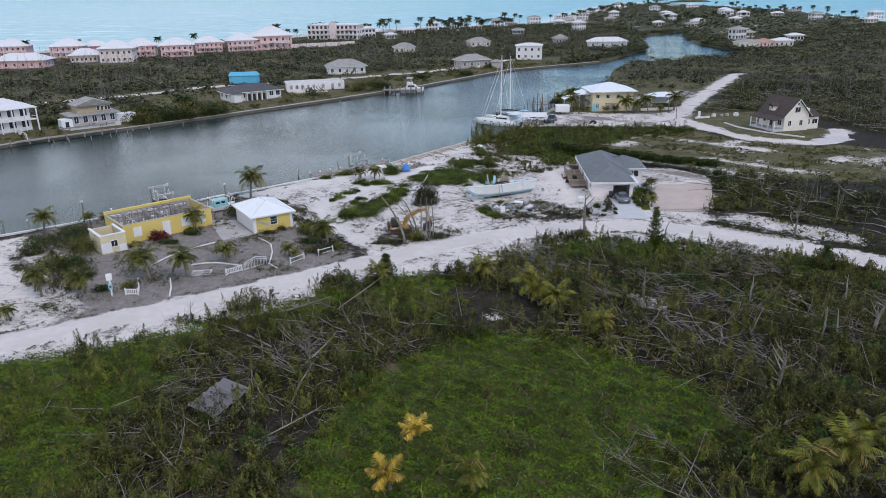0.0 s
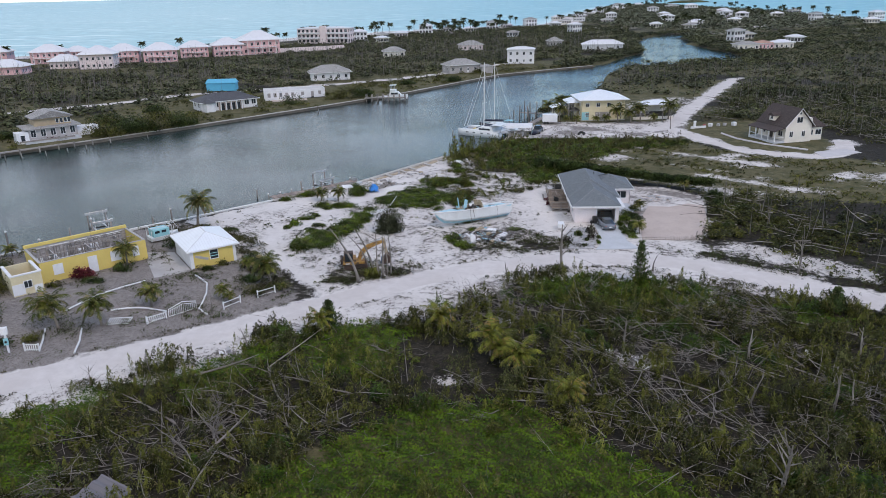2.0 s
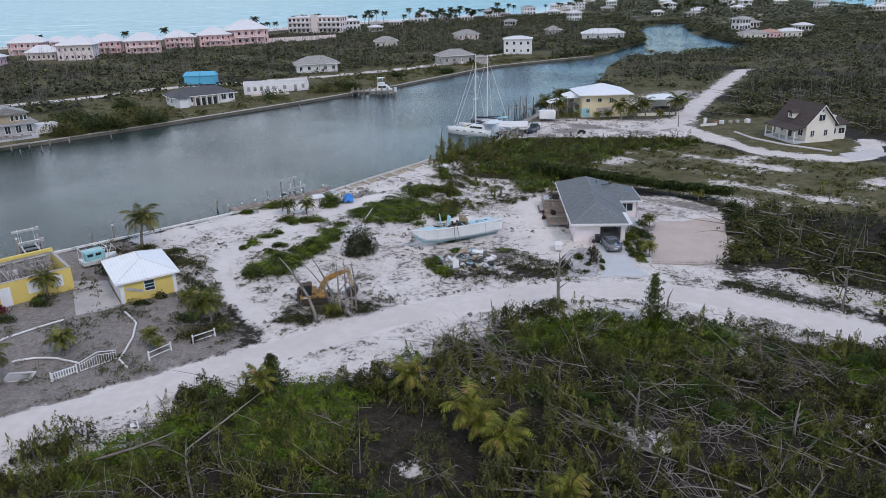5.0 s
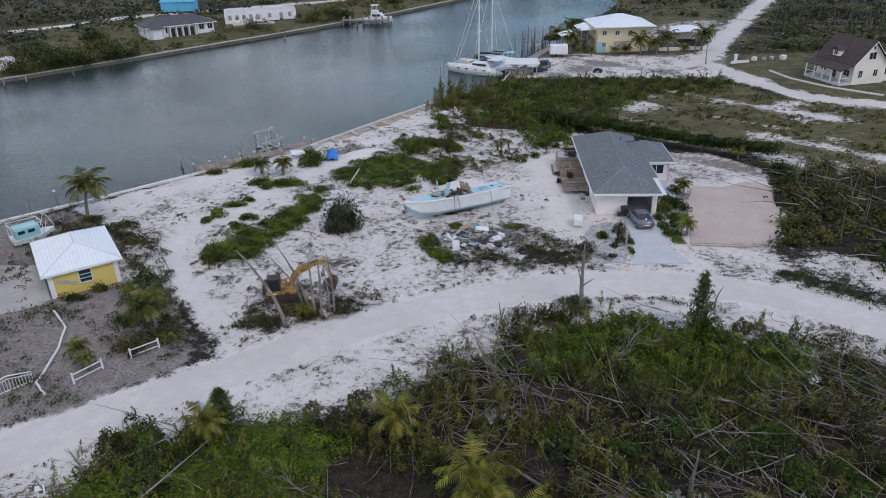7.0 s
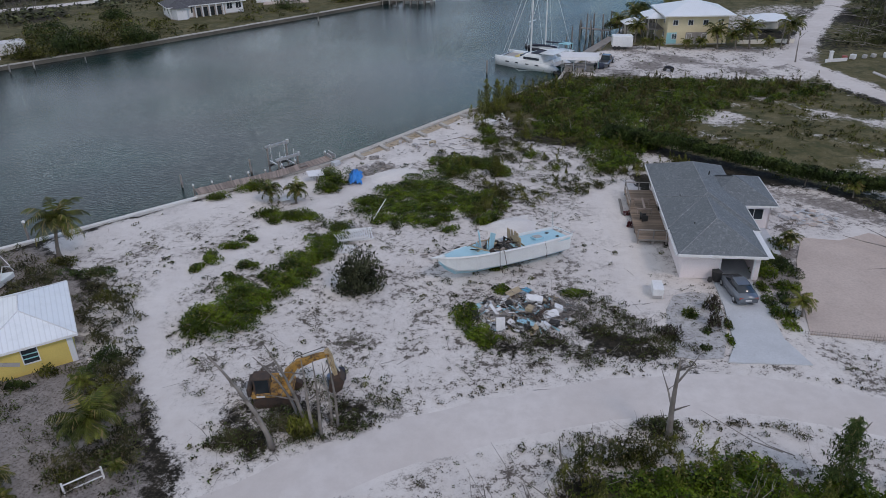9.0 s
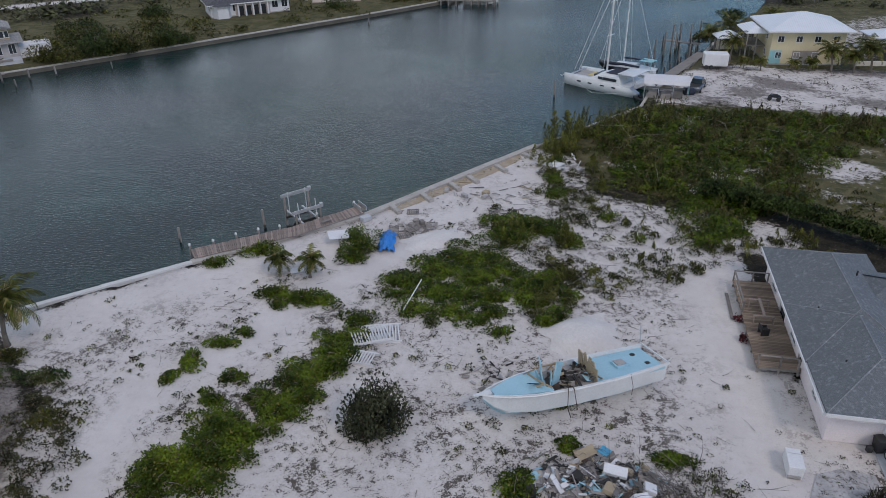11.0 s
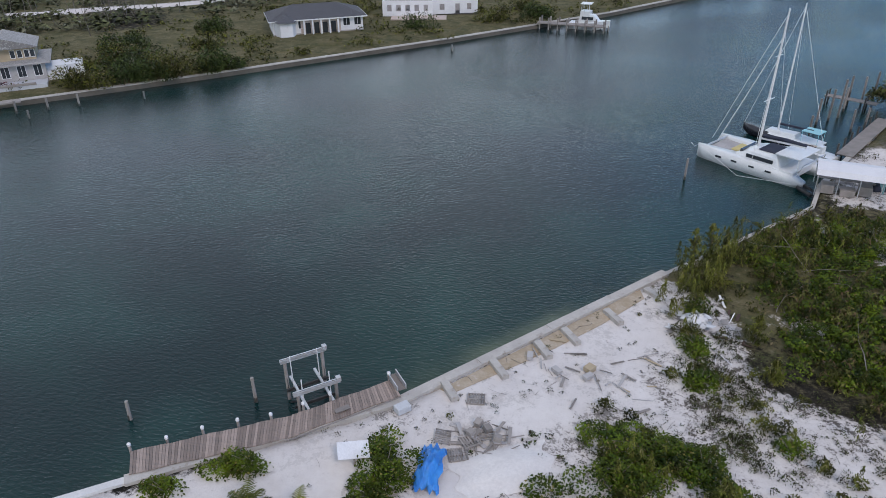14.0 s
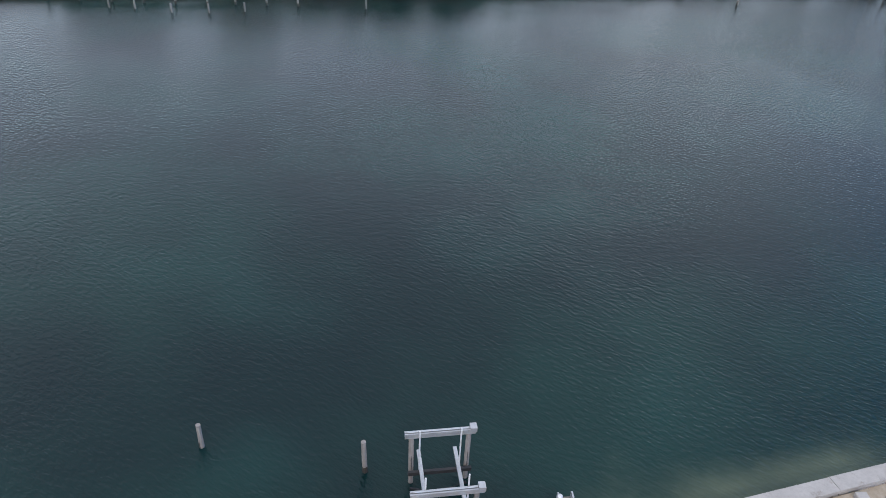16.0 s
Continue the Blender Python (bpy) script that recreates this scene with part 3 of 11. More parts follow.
GARDEN = [(-46, 64.5), (-31, 74.5), (-21, 80.5), (-11, 87.5), (-13, 92), (-15.5, 97), (-21, 104), (-27, 112), (-36, 121), (-52, 109), (-63, 100.5), (-55, 94), (-50, 84)]
WEST_SAND = [(-80, 46), (-44, 67), (-40, 73), (-47, 84), (-52, 92), (-62, 100), (-84, 80)]
CAT_LOT = [(22.5, 183), (33, 182), (48, 179), (60, 178), (66, 188), (70, 200), (60, 203), (46, 203), (34, 206), (26, 196)]
PALE_FIELD = [(60, 205), (72, 222), (88, 240), (84, 252), (68, 245), (54, 226)]
FIELD = [(10, 160), (14, 176), (22, 180), (60, 177), (66, 164), (90, 152), (100, 140), (76, 122), (54, 126), (44, 138), (30, 148), (20, 150)]
RED_LAWN = [(67.5, 190), (69, 171), (73, 164.5), (82, 158.5), (88.5, 162.5), (92.2, 171), (95, 186), (88, 198), (76, 199)]
FAR_LAWN = [(-108, 174), (-97, 184.5), (-66, 215), (-34, 248), (-7, 279), (31, 333), (60, 352), (44, 378), (14, 352), (-20, 325), (-54, 293), (-86, 262), (-104, 232), (-128, 200)]
BEACH = [(-120, 690), (-80, 745), (-10, 790), (116, 842), (178, 1065), (215, 1065), (150, 800), (0, 745), (-70, 690), (-110, 640), (-160, 575), (-205, 535), (-300, 470), (-420, 400), (-420, 430), (-310, 505), (-252, 540), (-205, 572), (-165, 615)]
PARKING = [(33.2, 107), (38.5, 106), (40.7, 106.4), (44.5, 114), (47.2, 123), (46, 125), (38.8, 123.5), (36, 116)]
BRUSHY = [(-9.6, 96), (-7, 92.8), (-1.5, 94), (2.5, 97.5), (-0.5, 98.8), (-8.4, 98.6)]
WEEDY = [(5.5, 110.5), (8, 104.5), (12, 101.8), (18, 102.6), (23.4, 102.6), (24, 106), (20.5, 110), (17, 113), (14, 106.5), (9, 106.5)]
LOT_BROWN = [(6.6, 131.6), (8.4, 129.4), (10.6, 131.4), (9.6, 136.8), (7.2, 137.4)]
BARE = [(0.3, 77.4), (11, 75.5), (12.6, 68.5), (4.7, 65.4), (0.8, 69.6)]
TRACK = [(-10.5, 89.5), (-12.5, 95), (-15.5, 99.7), (-18.7, 105), (-19.9, 110), (-19.1, 115.7), (-16.5, 119), (-13.4, 123.8), (-10.6, 129.2), (-7, 133.7), (-3, 139)]
BUILT = [[(24.5, 114.5), (32.5, 114), (33, 123), (38, 123), (38.5, 133), (27, 136)], [(-28.5, 98.5), (-22, 102), (-26.5, 110), (-33, 106)],
         [(-47.5, 90.5), (-43, 93), (-35, 105), (-40, 117.5), (-53.5, 110)], [(75, 166), (93, 168), (93, 188), (75, 186)], [(42, 202), (64, 202), (64, 226), (42, 226)]]


CARPET = [(-11.5, 30), (-11, 41), (-10.5, 49), (-6.5, 58), (-1, 63), (3.7, 66), (11.9, 64), (17.4, 59), (23.5, 51), (22.3, 46.3), (16, 42), (14, 30)]
CREEP = [[(-44, 59), (-38, 64.5), (-28, 68), (-22.5, 70), (-26, 61), (-24, 54), (-27, 49), (-24, 40), (-40, 36)], [(-9, 77), (-6.5, 82), (-1, 81.5), (1, 79), (0.2, 69.8), (-8.2, 70)],
         [(14.5, 90.6), (21.6, 92.8), (26, 92.3), (31, 91), (36, 88), (32.4, 83.5), (24.7, 83.5), (18.8, 84.5), (14, 86.5)], [(-20, 72), (-12, 78), (-9.5, 78), (-12, 70), (-18, 66)],
         [(40, 84), (45, 83), (47, 79), (42, 77)]]


def soft(sd, w):
    return np.clip(0.5 + sd / (2 * w), 0, 1)


def covers(P):
    """Sand, grass, grey soil and cleared ground, 0 to 1, at points (n, 2)."""
    Q = P + np.stack([wobble(P, 3.1), wobble(P, 2.7, 4.0)], 1) * 0.9
    sand = np.maximum.reduce([soft(inside(Q, p), 1.6) for p in (LOT, YARD, VERGE, WEST_SAND, VERGE_NORTH)])
    sand = np.maximum(sand, soft(inside(Q, CAT_LOT), 1.6) * np.clip(0.62 + 0.5 * wobble(P, 4.0, 9.0), 0.25, 0.95))
    sand *= 1 - 0.75 * np.maximum(soft(inside(Q, WEEDY), 1.5), soft(inside(Q, BRUSHY), 1.2)) * np.clip(0.75 + 0.6 * wobble(P, 1.9, 6.0), 0, 1)
    sand = np.maximum(sand, 0.5 * soft(inside(Q, PALE_FIELD), 4))
    sand = np.maximum(sand, soft(inside(Q, BEACH), 12))
    sand = np.maximum(sand, np.maximum.reduce([soft(2.6 - along(Q, r), 1.2) for r in (MAIN_ROAD, FAR_LANE, RED_LANE, BANK_LANE)]))
    yard = soft(inside(Q, YARD), 1.2) * (1 - soft(inside(Q, PARKING), 0.8))
    sand = np.minimum(sand, 1 - 0.72 * soft(P[:, 1] - 108.5, 2.5) * yard * np.clip(0.6 + 0.7 * wobble(P, 3.3, 1.0), 0, 1))
    field = soft(inside(Q, FIELD), 3)
    sand = np.maximum(sand, field * np.clip(0.3 + 0.4 * wobble(P, 7.0, 2.0) + 0.36 * wobble(P, 2.6, 5.0), 0, 0.78))
    east = np.clip((P[:, 0] - 34) / 8, 0, 1) * soft(106 - P[:, 1], 2) * (1 - soft(2.5 - along(Q, MAIN_ROAD), 0.5))
    east *= 0.45 + 0.55 * np.exp(-((along(P, MAIN_ROAD) - 4.0) / 1.5) ** 2)
    sand *= 1 - east * np.clip(0.62 + 0.75 * wobble(P, 3.6, 3.0) + 0.35 * wobble(P, 1.3, 1.0), 0, 1)
    sand *= 1 - 0.85 * soft(inside(Q, LOT_BROWN), 1.0) * np.clip(0.7 + 0.6 * wobble(P, 1.6, 3.0), 0, 1)
    grass = np.maximum.reduce([field, soft(inside(Q, RED_LAWN), 0.6), soft(inside(Q, FAR_LAWN), 4)])
    grass = np.maximum(grass, 0.8 * np.maximum.reduce([soft(inside(Q, c), 1.5) for c in (CARPET, *CREEP)]))
    grass = np.maximum(grass, soft(P[:, 1] - 150 - 0.25 * np.abs(P[:, 0]), 14) * np.clip(0.62 + 0.5 * wobble(P, 17.0, 2.0), 0, 1))
    sand = np.maximum(sand, soft(P[:, 1] - 560, 40) * np.clip(0.18 + 0.6 * wobble(P, 31.0, 2.0), 0, 0.8))
    sand = np.maximum(sand, 0.8 * np.maximum(soft(1.0 - np.hypot(Q[:, 0] - 4.9, Q[:, 1] - 69.4), 0.9), soft(1.4 - np.hypot(Q[:, 0] - 22.5, Q[:, 1] - 72.5), 0.9)))
    sand = np.where(inside(P, RED_LAWN) > 0.4, 0, sand)
    soil = np.maximum(soft(inside(Q, GARDEN), 2.5), soft(inside(Q, CAT_LOT), 3) * 0.9)
    soil = np.maximum(soil, yard * soft(P[:, 1] - 108.5, 2.5))
    clean = np.maximum(soft(1.9 - along(P, TRACK), 1.2), soft(2.4 - along(P, MAIN_ROAD), 0.8))
    clean = np.maximum(clean, soft(inside(P, PARKING), 1.5))
    clean = np.maximum(clean, 0.85 * soft(5.0 - along(P, [(-33, 122), (-24, 129), (-14, 136)]), 3.0))
    clean = np.maximum(clean, 0.9 * soft(3.6 - along(P, [(21, 112), (21.5, 122), (21, 136), (16, 140)]), 2.5))
    clean = np.maximum(clean, 0.8 * soft(4.0 - along(P, [(-6, 141), (4, 155)]), 2.0))
    return sand, grass, soil, clean


def steps(lo, fine_lo, fine_hi, hi, cell, growth=1.12, biggest=260.0):
    out, x, s = [], fine_hi, cell
    while x < hi:
        s = min(s * growth, biggest)
        x += s
        out.append(min(x, hi))
    down, x, s = [], fine_lo, cell
    while x > lo:
        s = min(s * growth, biggest)
        x -= s
        down.append(max(x, lo))
    return np.array(down[::-1] + list(np.arange(fine_lo, fine_hi + 1e-6, cell)) + out)


def sheet(name, xs, ys, z, material):
    X, Y = np.meshgrid(xs, ys)
    P = np.stack([X.ravel(), Y.ravel()], 1)
    nx, ny = len(xs), len(ys)
    i = (np.arange(ny - 1)[:, None] * nx + np.arange(nx - 1)[None, :]).ravel()
    F = np.stack([i, i + 1, i + nx + 1, i + nx], 1)
    return P, F


def depth_under(P):
    """How far points lie out over the water (canal or sea), in metres; negative on land."""
    return np.maximum(inside(P, CANAL), -inside(P, LAND))


WATER = -1.1
gx, gy = steps(-4900, -60, 60, 4900, 0.95), steps(-900, 36, 168, 4900, 0.95, 1.04, 240)
GP, GF = sheet("ground", gx, gy, 0, M_GROUND)
out = depth_under(GP)
gsand, ggrass, gsoil, gclean = covers(GP)
gz = np.where(out > 0.0, -0.35 - np.clip(out / 1.2, 0, 1) * 2.4, 0.0)
gz += np.where(out < -1.0, 0.035 * wobble(GP, 2.3, 1.0) * (1 - gclean) - 0.035, -0.03)
far_edge = (np.abs(along(GP, FAR_BANK[1:9])) < 5.0) & (GP[:, 1] > 168)
gz = np.where(far_edge, -2.75, gz)
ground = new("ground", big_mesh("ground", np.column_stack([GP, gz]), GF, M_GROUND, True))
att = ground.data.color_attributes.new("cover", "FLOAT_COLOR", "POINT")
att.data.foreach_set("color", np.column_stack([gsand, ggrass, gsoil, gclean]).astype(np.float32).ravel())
tagged(ground, "flat coral sand, scrub floor and rough grass", "ground", kind="structure")

wx, wy = steps(-200, -50, 25, 240, 1.5, 1.1, 14), steps(20, 115, 190, 640, 1.5, 1.1, 16)
WP, WF = sheet("canal", wx, wy, 0, M_CANAL)
canal = new("canal_water", big_mesh("canal_water", np.column_stack([WP, np.full(len(WP), WATER)]), WF, M_CANAL, True))
shoal = np.clip(1.1 - along(WP, [(-6.6, 149.6), (-3.4, 153.6), (-0.6, 157)]) / 3.4, 0, 1) * 0.8
shoal = np.maximum(shoal, 0.5 * np.clip(1.1 - along(WP, [(-10, 145), (-2, 154), (6.2, 164.5), (14, 174), (20, 181)]) / 7.0, 0, 1))
shoal = np.maximum(shoal, 0.36 * np.clip(1 - along(WP, [(-36, 123), (-24, 133), (-10, 145)]) / 9.0, 0, 1))
shoal = np.maximum(shoal, 0.3 * np.clip(1 - along(WP, FAR_BANK) / 8.0, 0, 1))
canal.data.attributes.new("shoal", "FLOAT", "POINT").data.foreach_set("value", shoal.astype(np.float32))
tagged(canal, "dark rippled canal water between two banks", "water", kind="structure")

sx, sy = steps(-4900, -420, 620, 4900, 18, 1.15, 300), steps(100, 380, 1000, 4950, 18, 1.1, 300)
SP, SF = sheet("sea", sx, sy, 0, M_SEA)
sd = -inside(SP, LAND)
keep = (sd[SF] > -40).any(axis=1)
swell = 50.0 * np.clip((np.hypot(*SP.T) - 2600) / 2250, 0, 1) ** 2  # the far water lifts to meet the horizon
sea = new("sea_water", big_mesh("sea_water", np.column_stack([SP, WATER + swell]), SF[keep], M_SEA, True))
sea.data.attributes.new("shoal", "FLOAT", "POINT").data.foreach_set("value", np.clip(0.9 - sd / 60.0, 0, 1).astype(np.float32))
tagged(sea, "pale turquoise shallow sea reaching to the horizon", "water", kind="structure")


def lane(name, line, width, label, z=0.012):
    """A strip with softly wandering edges along a smoothed line."""
    pts = [Vector((*p, 0)) for p in line]
    fine = []
    for i in range(len(pts) - 1):
        p0, p1, p2, p3 = pts[max(i - 1, 0)], pts[i], pts[i + 1], pts[min(i + 2, len(pts) - 1)]
        n = max(2, int((p2 - p1).length / 0.8))
        for k in range(n):
            u = k / n
            fine.append(0.5 * (2 * p1 + (p2 - p0) * u + (2 * p0 - 5 * p1 + 4 * p2 - p3) * u * u + (3 * p1 - p0 - 3 * p2 + p3) * u ** 3))
    fine.append(pts[-1])
    V, F = [], []
    for i, p in enumerate(fine):
        d = (fine[min(i + 1, len(fine) - 1)] - fine[max(i - 1, 0)]).normalized()
        s = Vector((-d.y, d.x, 0))
        w = [noise.noise((p.x * 0.25, p.y * 0.25, k * 9.0)) * 0.35 + noise.noise((p.x * 1.1, p.y * 1.1, k * 5.0)) * 0.18 for k in (1, 2)]
        for k, o in enumerate((-width / 2 + w[0], -width / 4, 0.0, width / 4, width / 2 + w[1])):
            V.append(p + s * o + Vector((0, 0, z - (0.08 if k in (0, 4) else 0.0) - (0.012 if k in (1, 3) else 0))))
        if i:
            F += [((i - 1) * 5 + k, (i - 1) * 5 + k + 1, i * 5 + k + 1, i * 5 + k) for k in range(4)]
    b = B().add(V, [f[::-1] for f in F])
    return tagged(part(name, b, M_ROAD, None, "", True), label, "road", kind="structure")


lane("road", MAIN_ROAD, 4.6, "unpaved lane of pale crushed coral", 0.03)
lane("road_north", FAR_LANE, 4.2, "pale unpaved lane between the woods", 0.03)
lane("road_east", RED_LANE, 3.6, "pale gravel drive curving round a lawn", 0.034)
lane("road_far_bank", BANK_LANE, 5.0, "pale lane behind the houses across the canal", 0.03)


M_STAINED = surface("algae_stained_concrete", (0.15, 0.13, 0.105), (0.09, 0.08, 0.065), 0.4, 0.9, 0, 5.0, 0.4, (0.1, 0.09, 0.075))


def bank_wall(name, line, width, z0, z1, label, material=M_WALLCONC, side=1):
    """A concrete wall along a line, its coping a little proud."""
    b = B()
    for (ax, ay), (bx, by) in zip(line[:-1], line[1:]):
        d = Vector((bx - ax, by - ay, 0))
        ln = d.length
        m = Matrix.Translation((ax, ay, 0)) @ Matrix.Rotation(math.atan2(d.y, d.x), 4, "Z")
        n = max(1, int(ln / 6))
        for k in range(n):
            b.box(ln * k / n + (0.012 if k else -0.02), ln * (k + 1) / n, -width / 2, width / 2, z0, z1 + 0.02 * ((k * 7) % 3 - 1), m)
    return tagged(part(name, b, material, None), label, "seawall", kind="structure")


bank_wall("seawall_west", NEAR_BANK[1:7], 0.55, -3.0, 0.16, "white-washed concrete seawall along the canal", painted("white_washed_concrete", (0.66, 0.65, 0.63), 0.9, (0.42, 0.4, 0.37)))
bank_wall("seawall_middle", NEAR_BANK[6:9], 0.8, -3.0, 0.22, "pale concrete seawall with a flat coping")
bank_wall("seawall_east", NEAR_BANK[8:12], 0.4, -3.0, 0.02, "low broken concrete canal edge")
bank_wall("seawall_north", NEAR_BANK[11:15], 0.6, -3.0, 0.1, "concrete quay edge of the boat lot")
bank_wall("seawall_far", FAR_BANK[:9], 0.8, -3.0, -0.4, "stained concrete seawall on the far bank", M_STAINED)
bank_wall("seawall_far_coping", FAR_BANK[:9], 0.9, -0.36, -0.22, "pale worn coping on the far seawall")


def bank_strip(name, line, depth, label):
    """A grassed strip of bank behind a seawall, laid over the edge of the ground sheet."""
    pts = [Vector(p) for p in line]
    V, F = [], []
    n = 0
    for a, c in zip(pts[:-1], pts[1:]):
        m = max(1, int((c - a).length / 3))
        for k in range(m + (c == pts[-1])):
            p = a.lerp(c, k / m)
            d = (c - a).normalized()
            s = Vector((d.y, -d.x))
            for j in range(5):
                V.append((*(p + s * depth * j / 4), -0.3 + 0.28 * min(j / 2, 1) - 0.02 * j + 0.03 * noise.noise((p.x * 0.3, p.y * 0.3, j * 3.0))))
            if n:
                F += [((n - 1) * 5 + j, (n - 1) * 5 + j + 1, n * 5 + j + 1, n * 5 + j) for j in range(4)]
            n += 1
    ob = part(name, B().add(V, F), M_GROUND, None, "", True)
    at = ob.data.color_attributes.new("cover", "FLOAT_COLOR", "POINT")
    at.data.foreach_set("color", np.tile(np.array([0.0, 1.0, 0.0, 0.0], dtype=np.float32), len(ob.data.vertices)))
    return tagged(ob, label, "ground", kind="structure")


bank_strip("ground_far_bank", FAR_BANK[1:9], 11.0, "rough mottled grass along the far bank")


# ---- plants ----


def scatter(poly_test, x0, x1, y0, y1, per_m2, seed):
    r = np.random.default_rng(seed)
    n = int((x1 - x0) * (y1 - y0) * per_m2)
    P = np.column_stack([r.uniform(x0, x1, n), r.uniform(y0, y1, n)])
    keep = poly_test(P)
    return P[keep > r.uniform(0, 1, n)]


def cards(C, length, width, lift, r, fold=0.0):
    """Pointed leaves: one four-cornered blade at each centre; lift: how far the blade's axis leans upward (0 level to 1 upright)."""
    n = len(C)
    yaw = r.uniform(0, math.tau, n)
    el = np.clip(r.normal(lift, 0.35, n), -0.6, 1.2)
    ax = np.column_stack([np.cos(yaw) * np.cos(el), np.sin(yaw) * np.cos(el), np.sin(el)])
    roll = r.uniform(-0.7, 0.7, n)
    side0 = np.column_stack([-np.sin(yaw), np.cos(yaw), np.zeros(n)])
    up0 = np.cross(ax, side0)
    side = side0 * np.cos(roll)[:, None] + up0 * np.sin(roll)[:, None]
    L = (length * r.uniform(0.65, 1.35, n))[:, None] / 2
    W = (width * r.uniform(0.65, 1.35, n))[:, None] / 2
    V = np.stack([C - ax * L, C + side * W + ax * L * 0.15, C + ax * L, C - side * W + ax * L * 0.15], 1).reshape(-1, 3)
    return V, np.arange(n * 4).reshape(-1, 4)


def blades(C, length, width, lift, r):
    """Three-cornered leaves for what stays far off."""
    V, F = cards(C, length, width, lift, r)
    V = V.reshape(-1, 4, 3)[:, (0, 1, 3)]
    V[:, 0] += (V[:, 0] - V[:, 1] * 0.5 - V[:, 2] * 0.5) * 0.5
    return V.reshape(-1, 3), np.arange(len(V) * 3).reshape(-1, 3)


def merge(*vf):
    V, F, k = [], [], 0
    for v, f in vf:
        V.append(v)
        F.append(f + k)
        k += len(v)
    return np.concatenate(V), np.concatenate(F)


def tufts(P, height, radius, count, r, flat=0.75):
    """Centres of the leaves of rounded clumps: count leaves on and in an uneven dome over each point."""
    n = len(P)
    h = height * r.uniform(0.55, 1.3, n)
    w = radius * r.uniform(0.6, 1.35, n)
    u = r.normal(size=(n, count, 3))
    u /= np.linalg.norm(u, axis=2, keepdims=True)
    u[:, :, 2] = np.abs(u[:, :, 2])
    s = r.uniform(0.55, 1.0, (n, count, 1)) ** 0.6
    lump = 1 + 0.3 * np.sin(u[:, :, :1] * 5 + P[:, None, :1]) * np.cos(u[:, :, 1:2] * 4 + P[:, None, 1:2])
    C = u * s * lump
    C[:, :, 0] = C[:, :, 0] * w[:, None] + P[:, None, 0]
    C[:, :, 1] = C[:, :, 1] * w[:, None] + P[:, None, 1]
    C[:, :, 2] = C[:, :, 2] * h[:, None] * flat + h[:, None] * (1 - flat) * 0.6
    return C.reshape(-1, 3)


def plumes(P, height, count, r):
    """Needle tufts of feathery upright shoots: blades that rise and lean off a thin leader."""
    n = len(P)
    h = height * r.uniform(0.5, 1.4, n)
    s = r.uniform(0.12, 1.0, (n, count))
    lean = r.normal(0, 0.16, (n, 2))
    rad = (1.05 - s) * 0.3 * r.uniform(0.3, 1.2, (n, count)) * h[:, None] ** 0.6
    a = r.uniform(0, math.tau, (n, count))
    C = np.stack([P[:, None, 0] + lean[:, :1] * s * h[:, None] + np.cos(a) * rad, P[:, None, 1] + lean[:, 1:] * s * h[:, None] + np.sin(a) * rad, s * h[:, None]], 2)
    return C.reshape(-1, 3)


def stuff(name, vf, material, label, category):
    ob = new(name, big_mesh(name, *vf, material))
    return tagged(ob, label, category, kind="stuff")


def sticks(P, length, radius, r, tilt=0.12, heading=None, z=0.25):
    """Bent tapering dead stems lying about: three-sided, in four joints."""
    n = len(P)
    yaw = r.uniform(0, math.tau, n) if heading is None else r.normal(heading, 0.8, n)
    el = np.abs(r.normal(0, tilt, n))
    L = length * r.uniform(0.4, 1.5, n)
    bend = r.normal(0, 0.2, (n, 2))
    V = []
    for k in range(4):
        s = k / 3
        c = np.column_stack([P[:, 0] + np.cos(yaw) * np.cos(el) * L * s - np.sin(yaw) * bend[:, 0] * L * s * s,
                             P[:, 1] + np.sin(yaw) * np.cos(el) * L * s + np.cos(yaw) * bend[:, 0] * L * s * s,
                             z * r.uniform(0.5, 1.2, n) * (1 if k == 0 else 1) + np.sin(el) * L * s - np.abs(bend[:, 1]) * L * s * s * 0.3])
        rad = radius * (1 - 0.75 * s) * r.uniform(0.8, 1.2, n)
        for j in range(3):
            a = j * math.tau / 3
            V.append(c + np.column_stack([-np.sin(yaw) * np.cos(a), np.cos(yaw) * np.cos(a), np.full(n, np.sin(a))]) * rad[:, None])
    V = np.stack(V, 1)
    V[:, :, 2] = np.maximum(V[:, :, 2], -0.02)
    f = np.array([(k * 3 + j, k * 3 + (j + 1) % 3, k * 3 + 3 + (j + 1) % 3, k * 3 + 3 + j) for k in range(3) for j in range(3)])
    F = (np.arange(n)[:, None, None] * 12 + f[None]).reshape(-1, 4)
    return V.reshape(-1, 3), F


SOUTH = [(-70, 30), (-70, 45), (-46, 59.5), (-34, 64), (-30.3, 66), (-27.3, 66.8), (-28.2, 70.2), (-23.6, 70), (-23.4, 72.8), (-20.7, 74.5), (-17.2, 73.7), (-14.7, 75.1), (-14.7, 78.8), (-12.9, 80.2), (-9.4, 80.4), (-2.7, 81.5), (0.8, 82), (4.3, 83.2), (6.8, 87.2), (10.9, 89.8), (13, 93.2), (17.5, 94), (21.2, 94), (24.7, 93.2), (26.6, 92.8), (29.9, 92), (33.5, 90.8), (38, 88.4), (46, 84.5), (60, 74.5), (90, 55), (90, 30)]
CREST = lambda P: np.maximum.reduce([soft(inside(P, c), 1.2) for c in (CARPET, *CREEP)])


